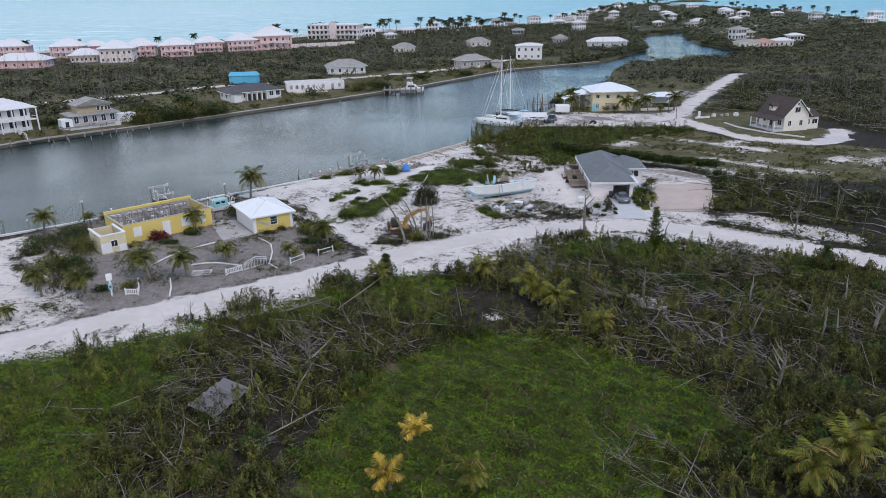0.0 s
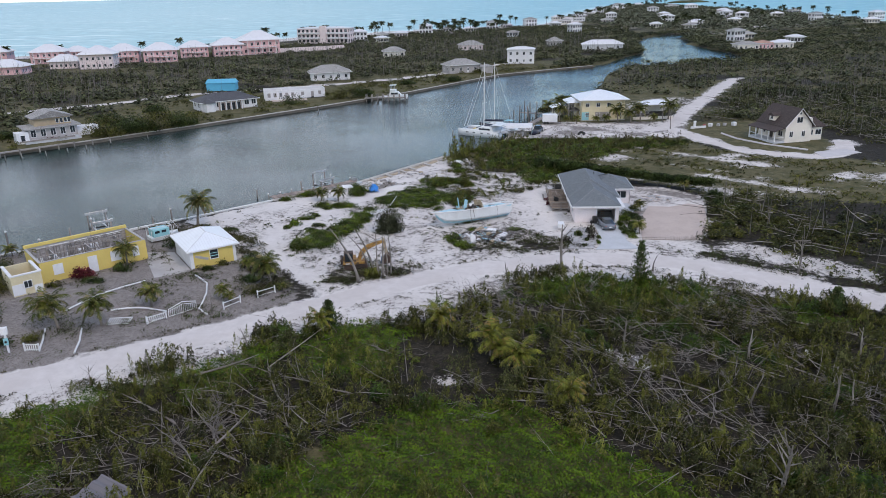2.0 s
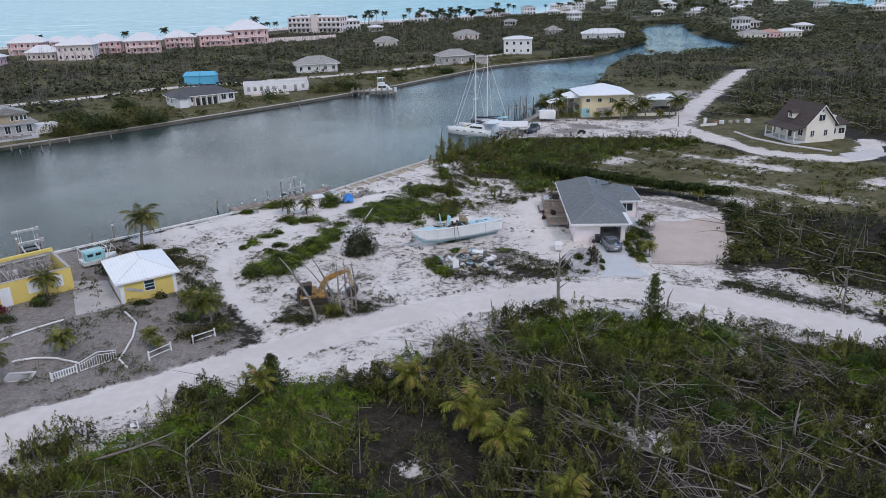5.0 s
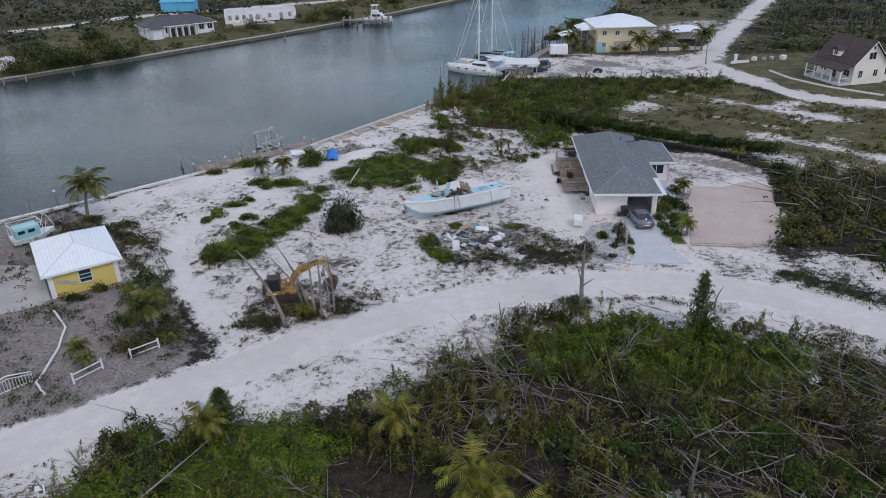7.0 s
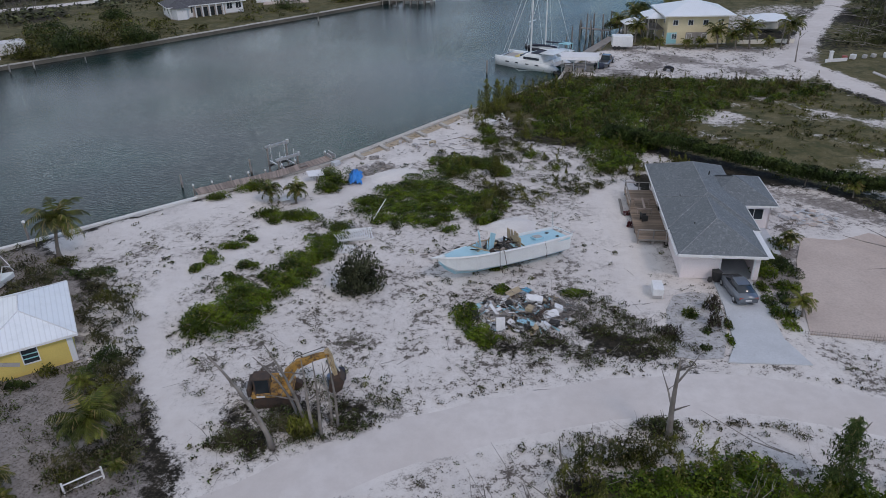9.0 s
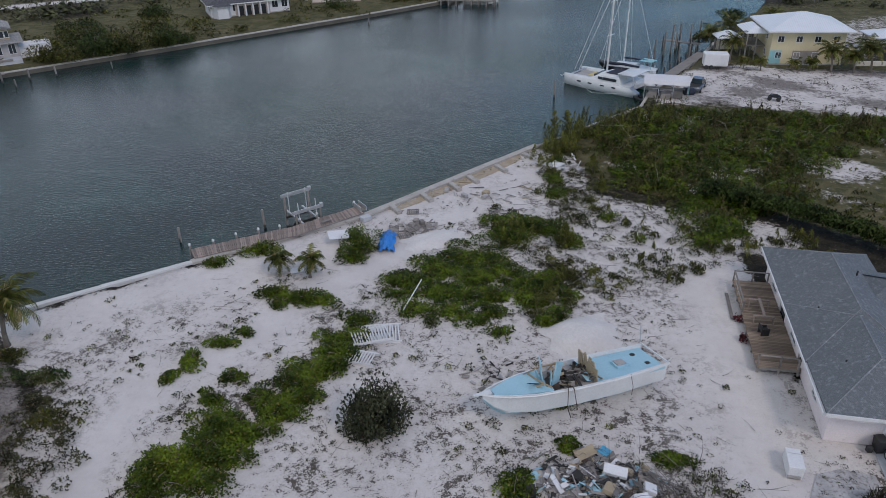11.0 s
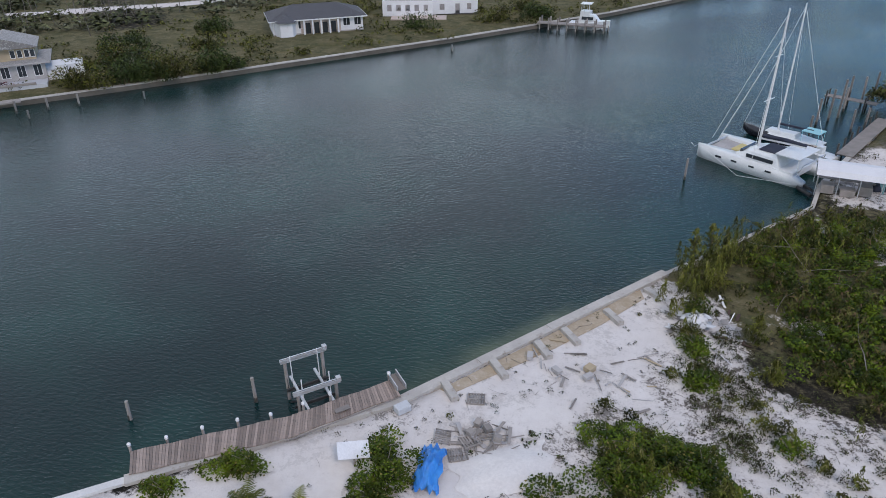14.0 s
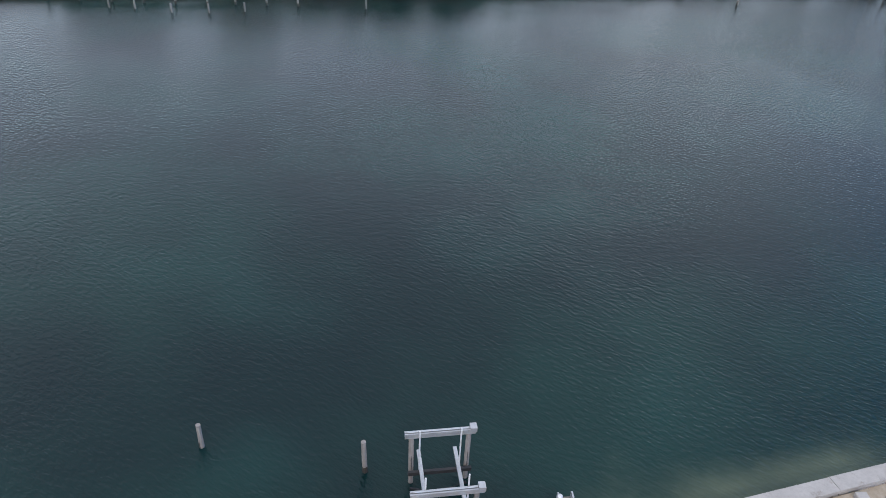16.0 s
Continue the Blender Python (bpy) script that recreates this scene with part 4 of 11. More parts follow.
def on_south(P):
    return np.where(np.abs(P[:, 0] - 3) < 0.58 * P[:, 1] + 14, 1.0, 0.22) * soft(inside(P, SOUTH), 0.8) * (1 - 0.85 * soft(inside(P + 1.2 * np.stack([wobble(P, 2.0), wobble(P, 1.7, 3)], 1), BARE), 1.8))


# low creeping cover in the foreground
r = np.random.default_rng(11)
P = scatter(lambda p: np.minimum(CREST(p + 1.5 * np.stack([wobble(p, 2.0), wobble(p, 1.7, 3)], 1)), on_south(p)) * (0.9 + 0.25 * wobble(p, 1.3)), -60, 60, 30, 95, 112, 1)
mound = 0.34 + 0.3 * wobble(P, 0.75, 5) + 0.26 * wobble(P, 2.4, 2)
C = np.column_stack([P, np.clip(mound, 0.06, 1) * r.uniform(0.55, 1.05, len(P))])
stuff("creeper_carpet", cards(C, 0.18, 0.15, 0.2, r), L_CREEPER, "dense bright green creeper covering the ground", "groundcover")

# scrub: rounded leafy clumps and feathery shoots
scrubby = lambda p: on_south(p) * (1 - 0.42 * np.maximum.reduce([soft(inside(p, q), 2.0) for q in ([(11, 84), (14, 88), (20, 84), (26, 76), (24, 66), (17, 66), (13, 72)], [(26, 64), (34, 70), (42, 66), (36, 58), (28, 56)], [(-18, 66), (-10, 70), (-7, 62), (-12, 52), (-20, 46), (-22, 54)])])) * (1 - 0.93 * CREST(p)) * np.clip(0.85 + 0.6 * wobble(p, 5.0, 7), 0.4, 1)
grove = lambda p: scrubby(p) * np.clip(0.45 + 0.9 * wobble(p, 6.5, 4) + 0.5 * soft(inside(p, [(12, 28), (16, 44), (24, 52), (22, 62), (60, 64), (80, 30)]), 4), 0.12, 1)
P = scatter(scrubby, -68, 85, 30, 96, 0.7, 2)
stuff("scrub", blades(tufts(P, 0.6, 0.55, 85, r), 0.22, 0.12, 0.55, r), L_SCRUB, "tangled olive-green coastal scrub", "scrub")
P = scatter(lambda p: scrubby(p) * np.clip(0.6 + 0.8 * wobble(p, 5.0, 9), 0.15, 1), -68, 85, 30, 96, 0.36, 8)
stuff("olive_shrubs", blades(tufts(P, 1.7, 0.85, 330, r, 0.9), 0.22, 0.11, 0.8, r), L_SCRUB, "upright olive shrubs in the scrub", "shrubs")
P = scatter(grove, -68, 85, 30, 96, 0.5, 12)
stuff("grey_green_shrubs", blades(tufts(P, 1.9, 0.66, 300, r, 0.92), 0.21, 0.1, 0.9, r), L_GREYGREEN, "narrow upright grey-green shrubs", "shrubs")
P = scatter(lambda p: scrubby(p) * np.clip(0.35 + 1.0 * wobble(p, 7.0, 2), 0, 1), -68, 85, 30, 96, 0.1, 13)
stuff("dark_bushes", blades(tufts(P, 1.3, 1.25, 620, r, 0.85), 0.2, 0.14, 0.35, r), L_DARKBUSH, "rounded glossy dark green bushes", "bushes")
P = scatter(lambda p: on_south(p) * np.clip(0.5 + 0.9 * wobble(p, 4.0, 3), 0.06, 1) * (1 - 0.85 * soft(inside(p, CARPET), 2)), -68, 85, 30, 96, 0.75, 3)
C = plumes(P, 1.9, 115, r)
stuff("young_casuarina", blades(C, 0.34, 0.05, 0.9, r), L_FEATHER, "feathery yellow-green casuarina seedlings", "scrub")

P = scatter(lambda p: soft(inside(p + 0.8 * np.stack([wobble(p, 2.0), wobble(p, 1.7, 3)], 1), CREEP[2]), 0.8) * np.clip(0.75 + 0.5 * wobble(p, 2.6, 5), 0.1, 1), 10, 40, 80, 96, 0.85, 15)
stuff("sea_grape_thicket", cards(tufts(P, 1.15, 0.75, 170, r, 0.9), 0.2, 0.15, 0.35, r), L_BUSH, "bright green sea-grape thicket beside the lane", "thicket")

# dead stems lying through the scrub
P = scatter(lambda p: on_south(p) * (1 - 0.9 * CREST(p)) * np.clip(0.5 + 1.1 * wobble(p, 6.0, 1), 0.08, 1), -68, 85, 30, 96, 1.9, 4)
stuff("dead_branches", sticks(P, 1.9, 0.024, r, 0.4, None, 0.45), M_DEADWOOD, "bleached dead branches lying in the scrub", "branches")
P = scatter(lambda p: on_south(p) * (1 - 0.98 * CREST(p)) * np.clip(0.35 + 1.2 * wobble(p, 6.0, 1), 0, 1), -68, 85, 30, 96, 0.26, 5)
stuff("fallen_stems", sticks(P, 4.8, 0.05, r, 0.16, 2.5, 0.8), M_DEADWOOD, "long grey fallen stems across the scrub", "branches")

# tangles of felled stems where the scrub thins out
TANGLE = [[(11, 84), (14, 88), (20, 84), (26, 76), (24, 66), (17, 66), (13, 72)], [(26, 64), (34, 70), (42, 66), (36, 58), (28, 56)], [(-18, 66), (-10, 70), (-7, 62), (-12, 52), (-20, 46), (-22, 54)], [(28, 82), (38, 86), (46, 80), (40, 74)]]
tangled = lambda p: np.maximum.reduce([soft(inside(p, q), 2.0) for q in TANGLE])
P = scatter(lambda p: tangled(p) * np.clip(0.6 + 0.8 * wobble(p, 3.0, 2), 0.05, 1), -30, 50, 40, 92, 0.3, 6)
stuff("stem_tangle", merge(sticks(P[::2], 4.2, 0.045, r, 0.3, 2.6, 0.7), sticks(P[1::2], 3.0, 0.035, r, 0.4, None, 0.6)), M_DEADWOOD, "tangled grey storm-felled stems", "branches")


def limbs(A, D, L, sag, r0, r):
    """Tapering three-sided limbs from points A along directions D, each bending by its own sag."""
    n, V = len(A), []
    u = np.cross(D, np.array([0.1, 0.2, 1.0]))
    u /= np.maximum(np.linalg.norm(u, axis=1, keepdims=True), 1e-6)
    w = np.cross(D, u)
    for k in range(5):
        s = k / 4
        c = A + D * (L * s)[:, None] + sag * (s * s) + u * (0.05 * L * np.sin(s * 5 + A[:, 0] * 3))[:, None]
        q = (r0 * (1 - 0.82 * s))[:, None]
        V += [c + (u * math.cos(a) + w * math.sin(a)) * q for a in (0, 2.1, 4.2)]
    V = np.stack(V, 1)
    V[:, :, 2] = np.maximum(V[:, :, 2], 0.0)
    f = np.array([(k * 3 + j, k * 3 + (j + 1) % 3, k * 3 + 3 + (j + 1) % 3, k * 3 + 3 + j) for k in range(4) for j in range(3)])
    return V.reshape(-1, 3), (np.arange(n)[:, None, None] * 15 + f[None]).reshape(-1, 4)


def fallen_crowns(P, r, heading=2.5, size=1.0):
    """Storm-felled trees: a trunk on the ground, boughs fanning out of it and twigs off those."""
    n = len(P)
    yaw, el, L = r.normal(heading, 1.0, n), r.uniform(0.0, 0.16, n), r.uniform(2.5, 6.0, n) * size
    A = np.column_stack([P, r.uniform(0.15, 0.5, n)])
    D = np.column_stack([np.cos(yaw) * np.cos(el), np.sin(yaw) * np.cos(el), np.sin(el)])
    out = [limbs(A, D, L, r.normal(0, 0.35, (n, 3)) * (1, 1, 0.3), r.uniform(0.05, 0.11, n) * size, r)]
    for count, reach, thick in ((11, 0.5, 0.034), (3, 0.34, 0.016)):
        m = len(A)
        i = np.repeat(np.arange(m), count)
        s = r.uniform(0.35, 1.0, len(i))
        A2 = A[i] + D[i] * (L[i] * s)[:, None]
        y2 = np.arctan2(D[i, 1], D[i, 0]) + r.normal(0, 0.75, len(i))
        e2 = r.uniform(-0.1, 0.85, len(i))
        L2 = L[i] * reach * r.uniform(0.5, 1.2, len(i))
        D2 = np.column_stack([np.cos(y2) * np.cos(e2), np.sin(y2) * np.cos(e2), np.sin(e2)])
        sag = np.column_stack([r.normal(0, 0.18, (len(i), 2)), -r.uniform(0.1, 0.55, len(i))]) * L2[:, None]
        out.append(limbs(A2, D2, L2, sag, thick * r.uniform(0.7, 1.3, len(i)), r))
        A, D, L = A2, D2, L2
    return merge(*out)


P = scatter(lambda p: on_south(p) * (inside(p, SOUTH) > 3.5) * (1 - CREST(p)) * np.clip(0.35 + 0.8 * tangled(p) + 0.5 * wobble(p, 7.0, 5), 0.05, 1), -60, 75, 34, 95, 0.07, 14)
stuff("fallen_crowns", fallen_crowns(P, r), M_DEADWOOD, "grey storm-felled trees with fanning bare boughs", "branches")
P = scatter(lambda p: soft(inside(p, BARE), 1.0) * np.clip(0.4 + 0.8 * wobble(p, 1.5, 2), 0.05, 1), -2, 15, 62, 80, 1.6, 9)
stuff("floor_brush", cards(tufts(P, 0.3, 0.4, 16, r), 0.3, 0.08, 0.6, r), leafy("brown_floor_brush", (0.035, 0.03, 0.018), (0.1, 0.085, 0.055), (0.05, 0.07, 0.02), 0.3, 0.8, 0.4), "brown brush on the bare scrub floor", "weeds")

# woods on the right, behind the lane and on the far bank
WOOD_EAST = [(54, 93), (46.5, 100.5), (45.5, 105.2), (42.4, 106), (43.6, 109.5), (45.6, 114.5), (47.6, 120), (50, 128), (60, 124), (76, 121), (98, 136), (101, 152), (100, 190), (92, 201), (76, 202), (84, 218), (100, 250), (122, 292), (108, 300), (95, 345), (150, 365), (175, 395), (175, 470), (190, 540), (420, 690), (420, 60), (160, 28), (75, 74)]
WOOD_MANGROVE = [(58, 258), (68, 285), (77, 316), (90, 345), (130, 355), (112, 300), (98, 262), (86, 250)]
WOOD_FAR = [(-420, 380), (-250, 235), (-128, 200), (-104, 234), (-86, 264), (-54, 296), (-20, 328), (14, 356), (44, 382), (100, 412), (118, 440), (130, 520), (160, 600), (180, 720), (130, 800), (0, 735), (-60, 660), (-100, 580), (-130, 520), (-170, 460), (-200, 430), (-330, 430)]
WOOD_TIP = [(180, 720), (205, 640), (185, 545), (420, 700), (450, 840), (495, 1080), (515, 1330), (530, 1730), (560, 1850), (440, 1850), (330, 1534), (200, 1065), (170, 850)]
not_lane = lambda p: (np.minimum.reduce([along(p, q) for q in (MAIN_ROAD, FAR_LANE, RED_LANE, BANK_LANE)]) > 3.2)
patchy = lambda p: np.clip(0.7 + 0.6 * wobble(p, 14, 3) + 0.45 * wobble(p, 5, 1), 0.08, 1)
VILLAS = [(-223, 445), (-217, 468), (-203, 466), (-178, 443), (-154, 437), (-145, 470), (-125, 474), (-107, 484), (-171, 391), (-194, 405), (-210, 377), (-83, 580), (-82, 504)]
no_villa = lambda p: np.minimum.reduce([np.clip((np.hypot(p[:, 0] - a, p[:, 1] - b) - 13) / 6, 0, 1) for a, b in VILLAS])
seen = lambda p: np.where(np.abs(p[:, 0] - 3) < 0.6 * p[:, 1] + 18, 1.0, 0.3)
wooded = lambda *w: (lambda p: seen(p) * np.maximum.reduce([soft(inside(p, q), 2.5) for q in w]) * patchy(p) * not_lane(p))
P = scatter(wooded(WOOD_EAST), 40, 190, 40, 260, 0.6, 21)
C = tufts(P, 1.7, 1.1, 40, r)
stuff("near_woods", blades(C, 0.4, 0.22, 0.35, r), L_WOODS, "storm-battered grey-green coastal woods", "woods")
P = scatter(wooded(WOOD_EAST, WOOD_MANGROVE), 50, 420, 200, 700, 0.075, 22)
C = tufts(P, 1.9, 2.1, 29, r)
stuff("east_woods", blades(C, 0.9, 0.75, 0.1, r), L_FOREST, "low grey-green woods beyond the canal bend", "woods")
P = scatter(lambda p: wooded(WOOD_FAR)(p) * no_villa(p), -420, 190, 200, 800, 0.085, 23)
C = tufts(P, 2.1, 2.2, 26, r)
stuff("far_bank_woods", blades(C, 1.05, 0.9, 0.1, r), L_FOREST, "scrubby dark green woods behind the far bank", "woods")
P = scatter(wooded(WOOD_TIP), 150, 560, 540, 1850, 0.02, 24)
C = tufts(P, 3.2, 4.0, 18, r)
stuff("headland_woods", blades(C, 2.2, 1.8, 0.15, r), L_HEADLAND, "haze-paled green woods on the distant headland", "woods")
P = scatter(wooded(WOOD_EAST), 42, 120, 40, 200, 0.3, 25)
C = tufts(P, 0.9, 0.9, 24, r)
stuff("east_undergrowth", blades(C, 0.45, 0.3, 0.4, r), L_SCRUB, "fresh olive undergrowth among the dead trees", "scrub")

P = scatter(lambda p: (inside(p, CANAL) < -0.8) * np.clip(1.3 - along(p, BASIN + FAR_BANK[:2]) / 16, 0, 1), 60, 230, 320, 640, 0.16, 26)
stuff("basin_scrub", blades(tufts(P, 2.2, 2.0, 24, r), 1.2, 0.8, 0.25, r), L_FOREST, "green scrub down to the edge of the far basin", "woods")

# bare trunks standing in the woods
def bare_trunks(P, height, radius, r):
    n = len(P)
    h = height * r.uniform(0.5, 1.3, n)
    lean = r.normal(0, 0.14, (n, 2))
    V = []
    for k in range(3):
        s = k / 2
        c = np.column_stack([P + lean * (h * s)[:, None], h * s - 0.1])
        rad = radius * (1 - 0.7 * s) * r.uniform(0.7, 1.3, n)
        V += [c + np.column_stack([np.cos(a) * rad, np.sin(a) * rad, np.zeros(n)]) for a in (0, 2.1, 4.2)]
    f = np.array([(k * 3 + j, k * 3 + (j + 1) % 3, k * 3 + 3 + (j + 1) % 3, k * 3 + 3 + j) for k in range(2) for j in range(3)])
    return np.stack(V, 1).reshape(-1, 3), (np.arange(n)[:, None, None] * 9 + f[None]).reshape(-1, 4)


P = scatter(wooded(WOOD_EAST, WOOD_MANGROVE), 46, 240, 60, 340, 0.075, 31)
Q = scatter(wooded(WOOD_FAR), -300, 120, 220, 560, 0.04, 32)
stuff("dead_trunks", merge(bare_trunks(P, 4.6, 0.075, r), bare_trunks(Q, 7.0, 0.09, r)), M_DEADWOOD, "bare grey storm-killed trunks in the woods", "trunks")
P = scatter(wooded(WOOD_EAST), 46, 200, 60, 240, 0.12, 33)
stuff("felled_trunks", sticks(P, 4.5, 0.09, r, 0.15, 2.7, 0.8), M_DEADWOOD, "fallen grey trunks in the storm-hit woods", "trunks")

# field north of the house
P = scatter(lambda p: soft(inside(p, FIELD), 2) * np.clip(0.35 + 0.8 * wobble(p, 4, 2), 0.08, 1) * not_lane(p), 8, 102, 120, 182, 1.1, 41)
C = tufts(P, 0.35, 0.5, 16, r)
stuff("field_weeds", cards(C, 0.36, 0.14, 0.6, r), L_SCRUB, "low straggling weeds in an open field", "weeds")
THICKET = [(13, 168.5), (16, 174), (22, 179), (38, 178.5), (52, 177), (60, 175), (58, 169), (44, 166), (36, 158), (33, 149.5), (27, 145), (23.5, 140.8), (21.2, 141.4), (20.6, 145), (21.4, 150.8), (17.8, 150.8), (15.2, 153.8), (15.6, 160.8)]
P = scatter(lambda p: soft(inside(p, THICKET), 1.5) * np.clip(0.75 + 0.5 * wobble(p, 4, 6), 0.1, 1), 5, 64, 138, 182, 1.45, 42)
C = tufts(P, 1.0, 0.8, 100, r)
stuff("green_thicket", blades(C, 0.27, 0.17, 0.45, r), L_BUSH, "fresh green thicket beside the canal", "thicket")
P = scatter(lambda p: soft(inside(p, THICKET), 1.5) * (along(p, NEAR_BANK) < 9), 2, 40, 150, 182, 0.35, 43)
stuff("thicket_shoots", cards(plumes(P, 2.4, 40, r), 0.45, 0.07, 0.95, r), L_FEATHER, "feathery casuarina shoots by the canal", "scrub")

# open ground about the houses across the canal
FAR_HOMES = [(-96, 190), (-76, 222), (-60, 240), (-45, 258), (-36, 262), (-95, 187), (-84, 198), (-58, 232)]
clear_of = lambda p: np.minimum.reduce([np.clip(np.hypot(p[:, 0] - a, p[:, 1] - b) / 5 - 1.3, 0, 1) for a, b in FAR_HOMES])

P = scatter(lambda p: soft(inside(p, THICKET), 1.5) * np.clip(0.35 + 0.9 * wobble(p, 3.2, 1), 0, 1), 5, 64, 138, 182, 0.7, 48)
stuff("thicket_brush", blades(np.concatenate([tufts(P, 1.5, 0.7, 60, r), plumes(P + 0.4, 2.0, 40, r)]), 0.4, 0.12, 0.75, r), leafy("olive_thicket_brush", (0.03, 0.036, 0.01), (0.13, 0.125, 0.035), (0.12, 0.08, 0.045), 0.2, 0.7, 0.3), "olive and brown brush standing in the thicket", "thicket")
P = scatter(lambda p: soft(inside(p, THICKET), 1.5), 5, 64, 138, 182, 0.05, 49)
stuff("thicket_stems", sticks(P, 3.4, 0.045, r, 0.25, None, 0.9), M_DEADWOOD, "grey dead stems lying over the thicket", "branches")

# weeds and twigs on the sand lot and the garden
bare = lambda p: np.minimum.reduce([-inside(p, q) for q in BUILT]) > 0.3
P = scatter(lambda p: np.maximum(soft(inside(p, LOT), 0.6), soft(inside(p, VERGE), 0.5) * np.clip(0.6 + (p[:, 0] - 6) / 10, 0.6, 1.3)) * (1 - covers(p)[3]) * np.clip(0.2 + 1.0 * wobble(p, 2.2, 8) + 0.5 * wobble(p, 0.8, 3), 0, 1) * bare(p) * (along(p, MAIN_ROAD) > 2.6), -40, 60, 50, 166, 3.0, 44)
C = tufts(P, 0.14, 0.2, 20, r)
stuff("sand_weeds", cards(C, 0.095, 0.05, 0.5, r), L_WEED, "dry weeds scattered over the sand", "weeds")
P = scatter(lambda p: soft(inside(p, GARDEN), 0.6) * np.clip(0.2 + 1.0 * wobble(p, 3.0, 5), 0.02, 1) * bare(p) * (along(p, MAIN_ROAD) > 2.8), -60, -10, 64, 122, 2.9, 45)
C = tufts(P, 0.4, 0.45, 18, r)
stuff("garden_weeds", cards(C, 0.2, 0.08, 0.6, r), leafy("garden_brush", (0.035, 0.033, 0.018), (0.1, 0.09, 0.05), (0.07, 0.1, 0.025), 0.35, 0.8, 0.4), "weedy growth in an abandoned garden", "weeds")
P = scatter(lambda p: np.maximum(soft(inside(p, LOT), 0.6), soft(inside(p, GARDEN), 0.6)) * (1 - covers(p)[3]) * bare(p), -60, 30, 64, 166, 0.3, 46)
stuff("twigs", sticks(P, 1.1, 0.02, r, 0.05, None, 0.04), M_DEADWOOD, "dead twigs lying on the sand", "twigs")
P = scatter(lambda p: soft(inside(p, FAR_LAWN), 3) * np.clip(0.4 + 0.9 * wobble(p, 9, 2), 0.06, 1) * not_lane(p) * clear_of(p), -130, 62, 172, 380, 0.26, 47)
C = tufts(P, 1.3, 1.2, 22, r)
stuff("bank_shrubs", blades(C, 0.65, 0.34, 0.5, r), L_SCRUB, "straggling shrubs on the far bank lawns", "shrubs")

# brown weeds thick about the rubbish, the excavator and the lane's edge
WEED_SPOTS = [WEEDY, LOT_BROWN, [(14, 136.5), (19, 138), (20, 135), (15.8, 132)], [(-9.6, 95.5), (-7, 92.6), (-1.5, 93.8), (2.5, 97.5), (0.5, 100), (-3, 101), (-9, 100)], [(8, 150), (10, 142), (12, 141), (13, 149), (11, 156)], [(-7.6, 96), (-9.6, 93.6), (-7, 91.8), (1.5, 95.2), (2.2, 97.4), (-3, 99.6)],
              [(10.4, 93.2), (13, 95), (15.8, 96.4), (19.4, 97.4), (22.8, 97.3), (22, 95.2), (20.6, 94), (19.2, 94.2), (18.4, 96), (15.6, 95.2), (12.2, 93.6)], [(26.4, 97.2), (28.4, 97), (28, 95.8), (26.6, 96)], [(22.6, 94.6), (24.4, 94.2), (24, 93.2), (22.4, 93.4)], [(30.2, 96.6), (33, 95.8), (32.6, 94.4), (30.4, 95)]]
P = scatter(lambda p: np.maximum.reduce([soft(inside(p, q), 1.2) for q in WEED_SPOTS]) * np.clip(0.45 + 0.9 * wobble(p, 1.7, 4), 0.05, 1) * (along(p, MAIN_ROAD) > 2.7), -12, 36, 90, 160, 6.5, 51)
C = tufts(P, 0.36, 0.38, 44, r)
stuff("brown_weeds", cards(C, 0.145, 0.06, 0.7, r), leafy("brown_brush", (0.03, 0.027, 0.014), (0.092, 0.08, 0.045), (0.08, 0.11, 0.03), 0.25, 0.8, 0.4), "thick brown brush around the rubbish", "weeds")
P = scatter(lambda p: np.maximum.reduce([soft(inside(p, q), 1.2) for q in WEED_SPOTS[1:] + [WEEDY]]) * (along(p, MAIN_ROAD) > 2.7), -12, 26, 90, 160, 0.5, 52)
stuff("brush_twigs", sticks(P, 1.2, 0.025, r, 0.35, None, 0.15), M_DEADWOOD, "grey twigs in the brush", "twigs")
P = scatter(lambda p: soft(inside(p, CAT_LOT), 1.0) * np.clip(0.1 + 0.9 * wobble(p, 3.0, 5), 0, 1) * not_lane(p), 22, 70, 176, 206, 0.8, 53)
stuff("lot_weeds", cards(tufts(P, 0.22, 0.4, 9, r), 0.3, 0.1, 0.5, r), L_WEED, "dry weeds over the boat lot", "weeds")

# ragged grass along the lane's edges
P = scatter(lambda p: np.exp(-((along(p, MAIN_ROAD) - 2.75 - 0.5 * wobble(p, 3.0, 2)) / 0.32) ** 2) * np.clip(0.35 + 1.1 * wobble(p, 4.5, 6), 0, 1) * (along(p, TRACK) > 2.2) * (along(p, [(29, 103), (29, 100)]) > 3.5), -70, 70, 44, 104, 5.0, 61)
stuff("lane_weeds", cards(tufts(P, 0.16, 0.25, 10, r), 0.22, 0.07, 0.6, r), leafy("verge_grass", (0.035, 0.034, 0.018), (0.09, 0.083, 0.045), (0.14, 0.115, 0.075), 0.25, 0.9, 0.4), "ragged grass along the lane", "grass")

P = scatter(lambda p: np.clip((p[:, 0] - 33) / 8, 0, 1) * np.exp(-((along(p, MAIN_ROAD) - 4.4) / 1.7) ** 2) * (along(p, MAIN_ROAD) > 2.7) * np.clip(0.5 + 0.9 * wobble(p, 2.6, 4), 0, 1), 33, 78, 62, 106, 5.0, 63)
stuff("verge_brush", cards(tufts(P, 0.36, 0.4, 18, r), 0.26, 0.08, 0.7, r), leafy("dark_verge_brush", (0.03, 0.03, 0.016), (0.09, 0.08, 0.045), (0.06, 0.09, 0.025), 0.3, 0.85, 0.4), "dark brown brush along the lane", "weeds")

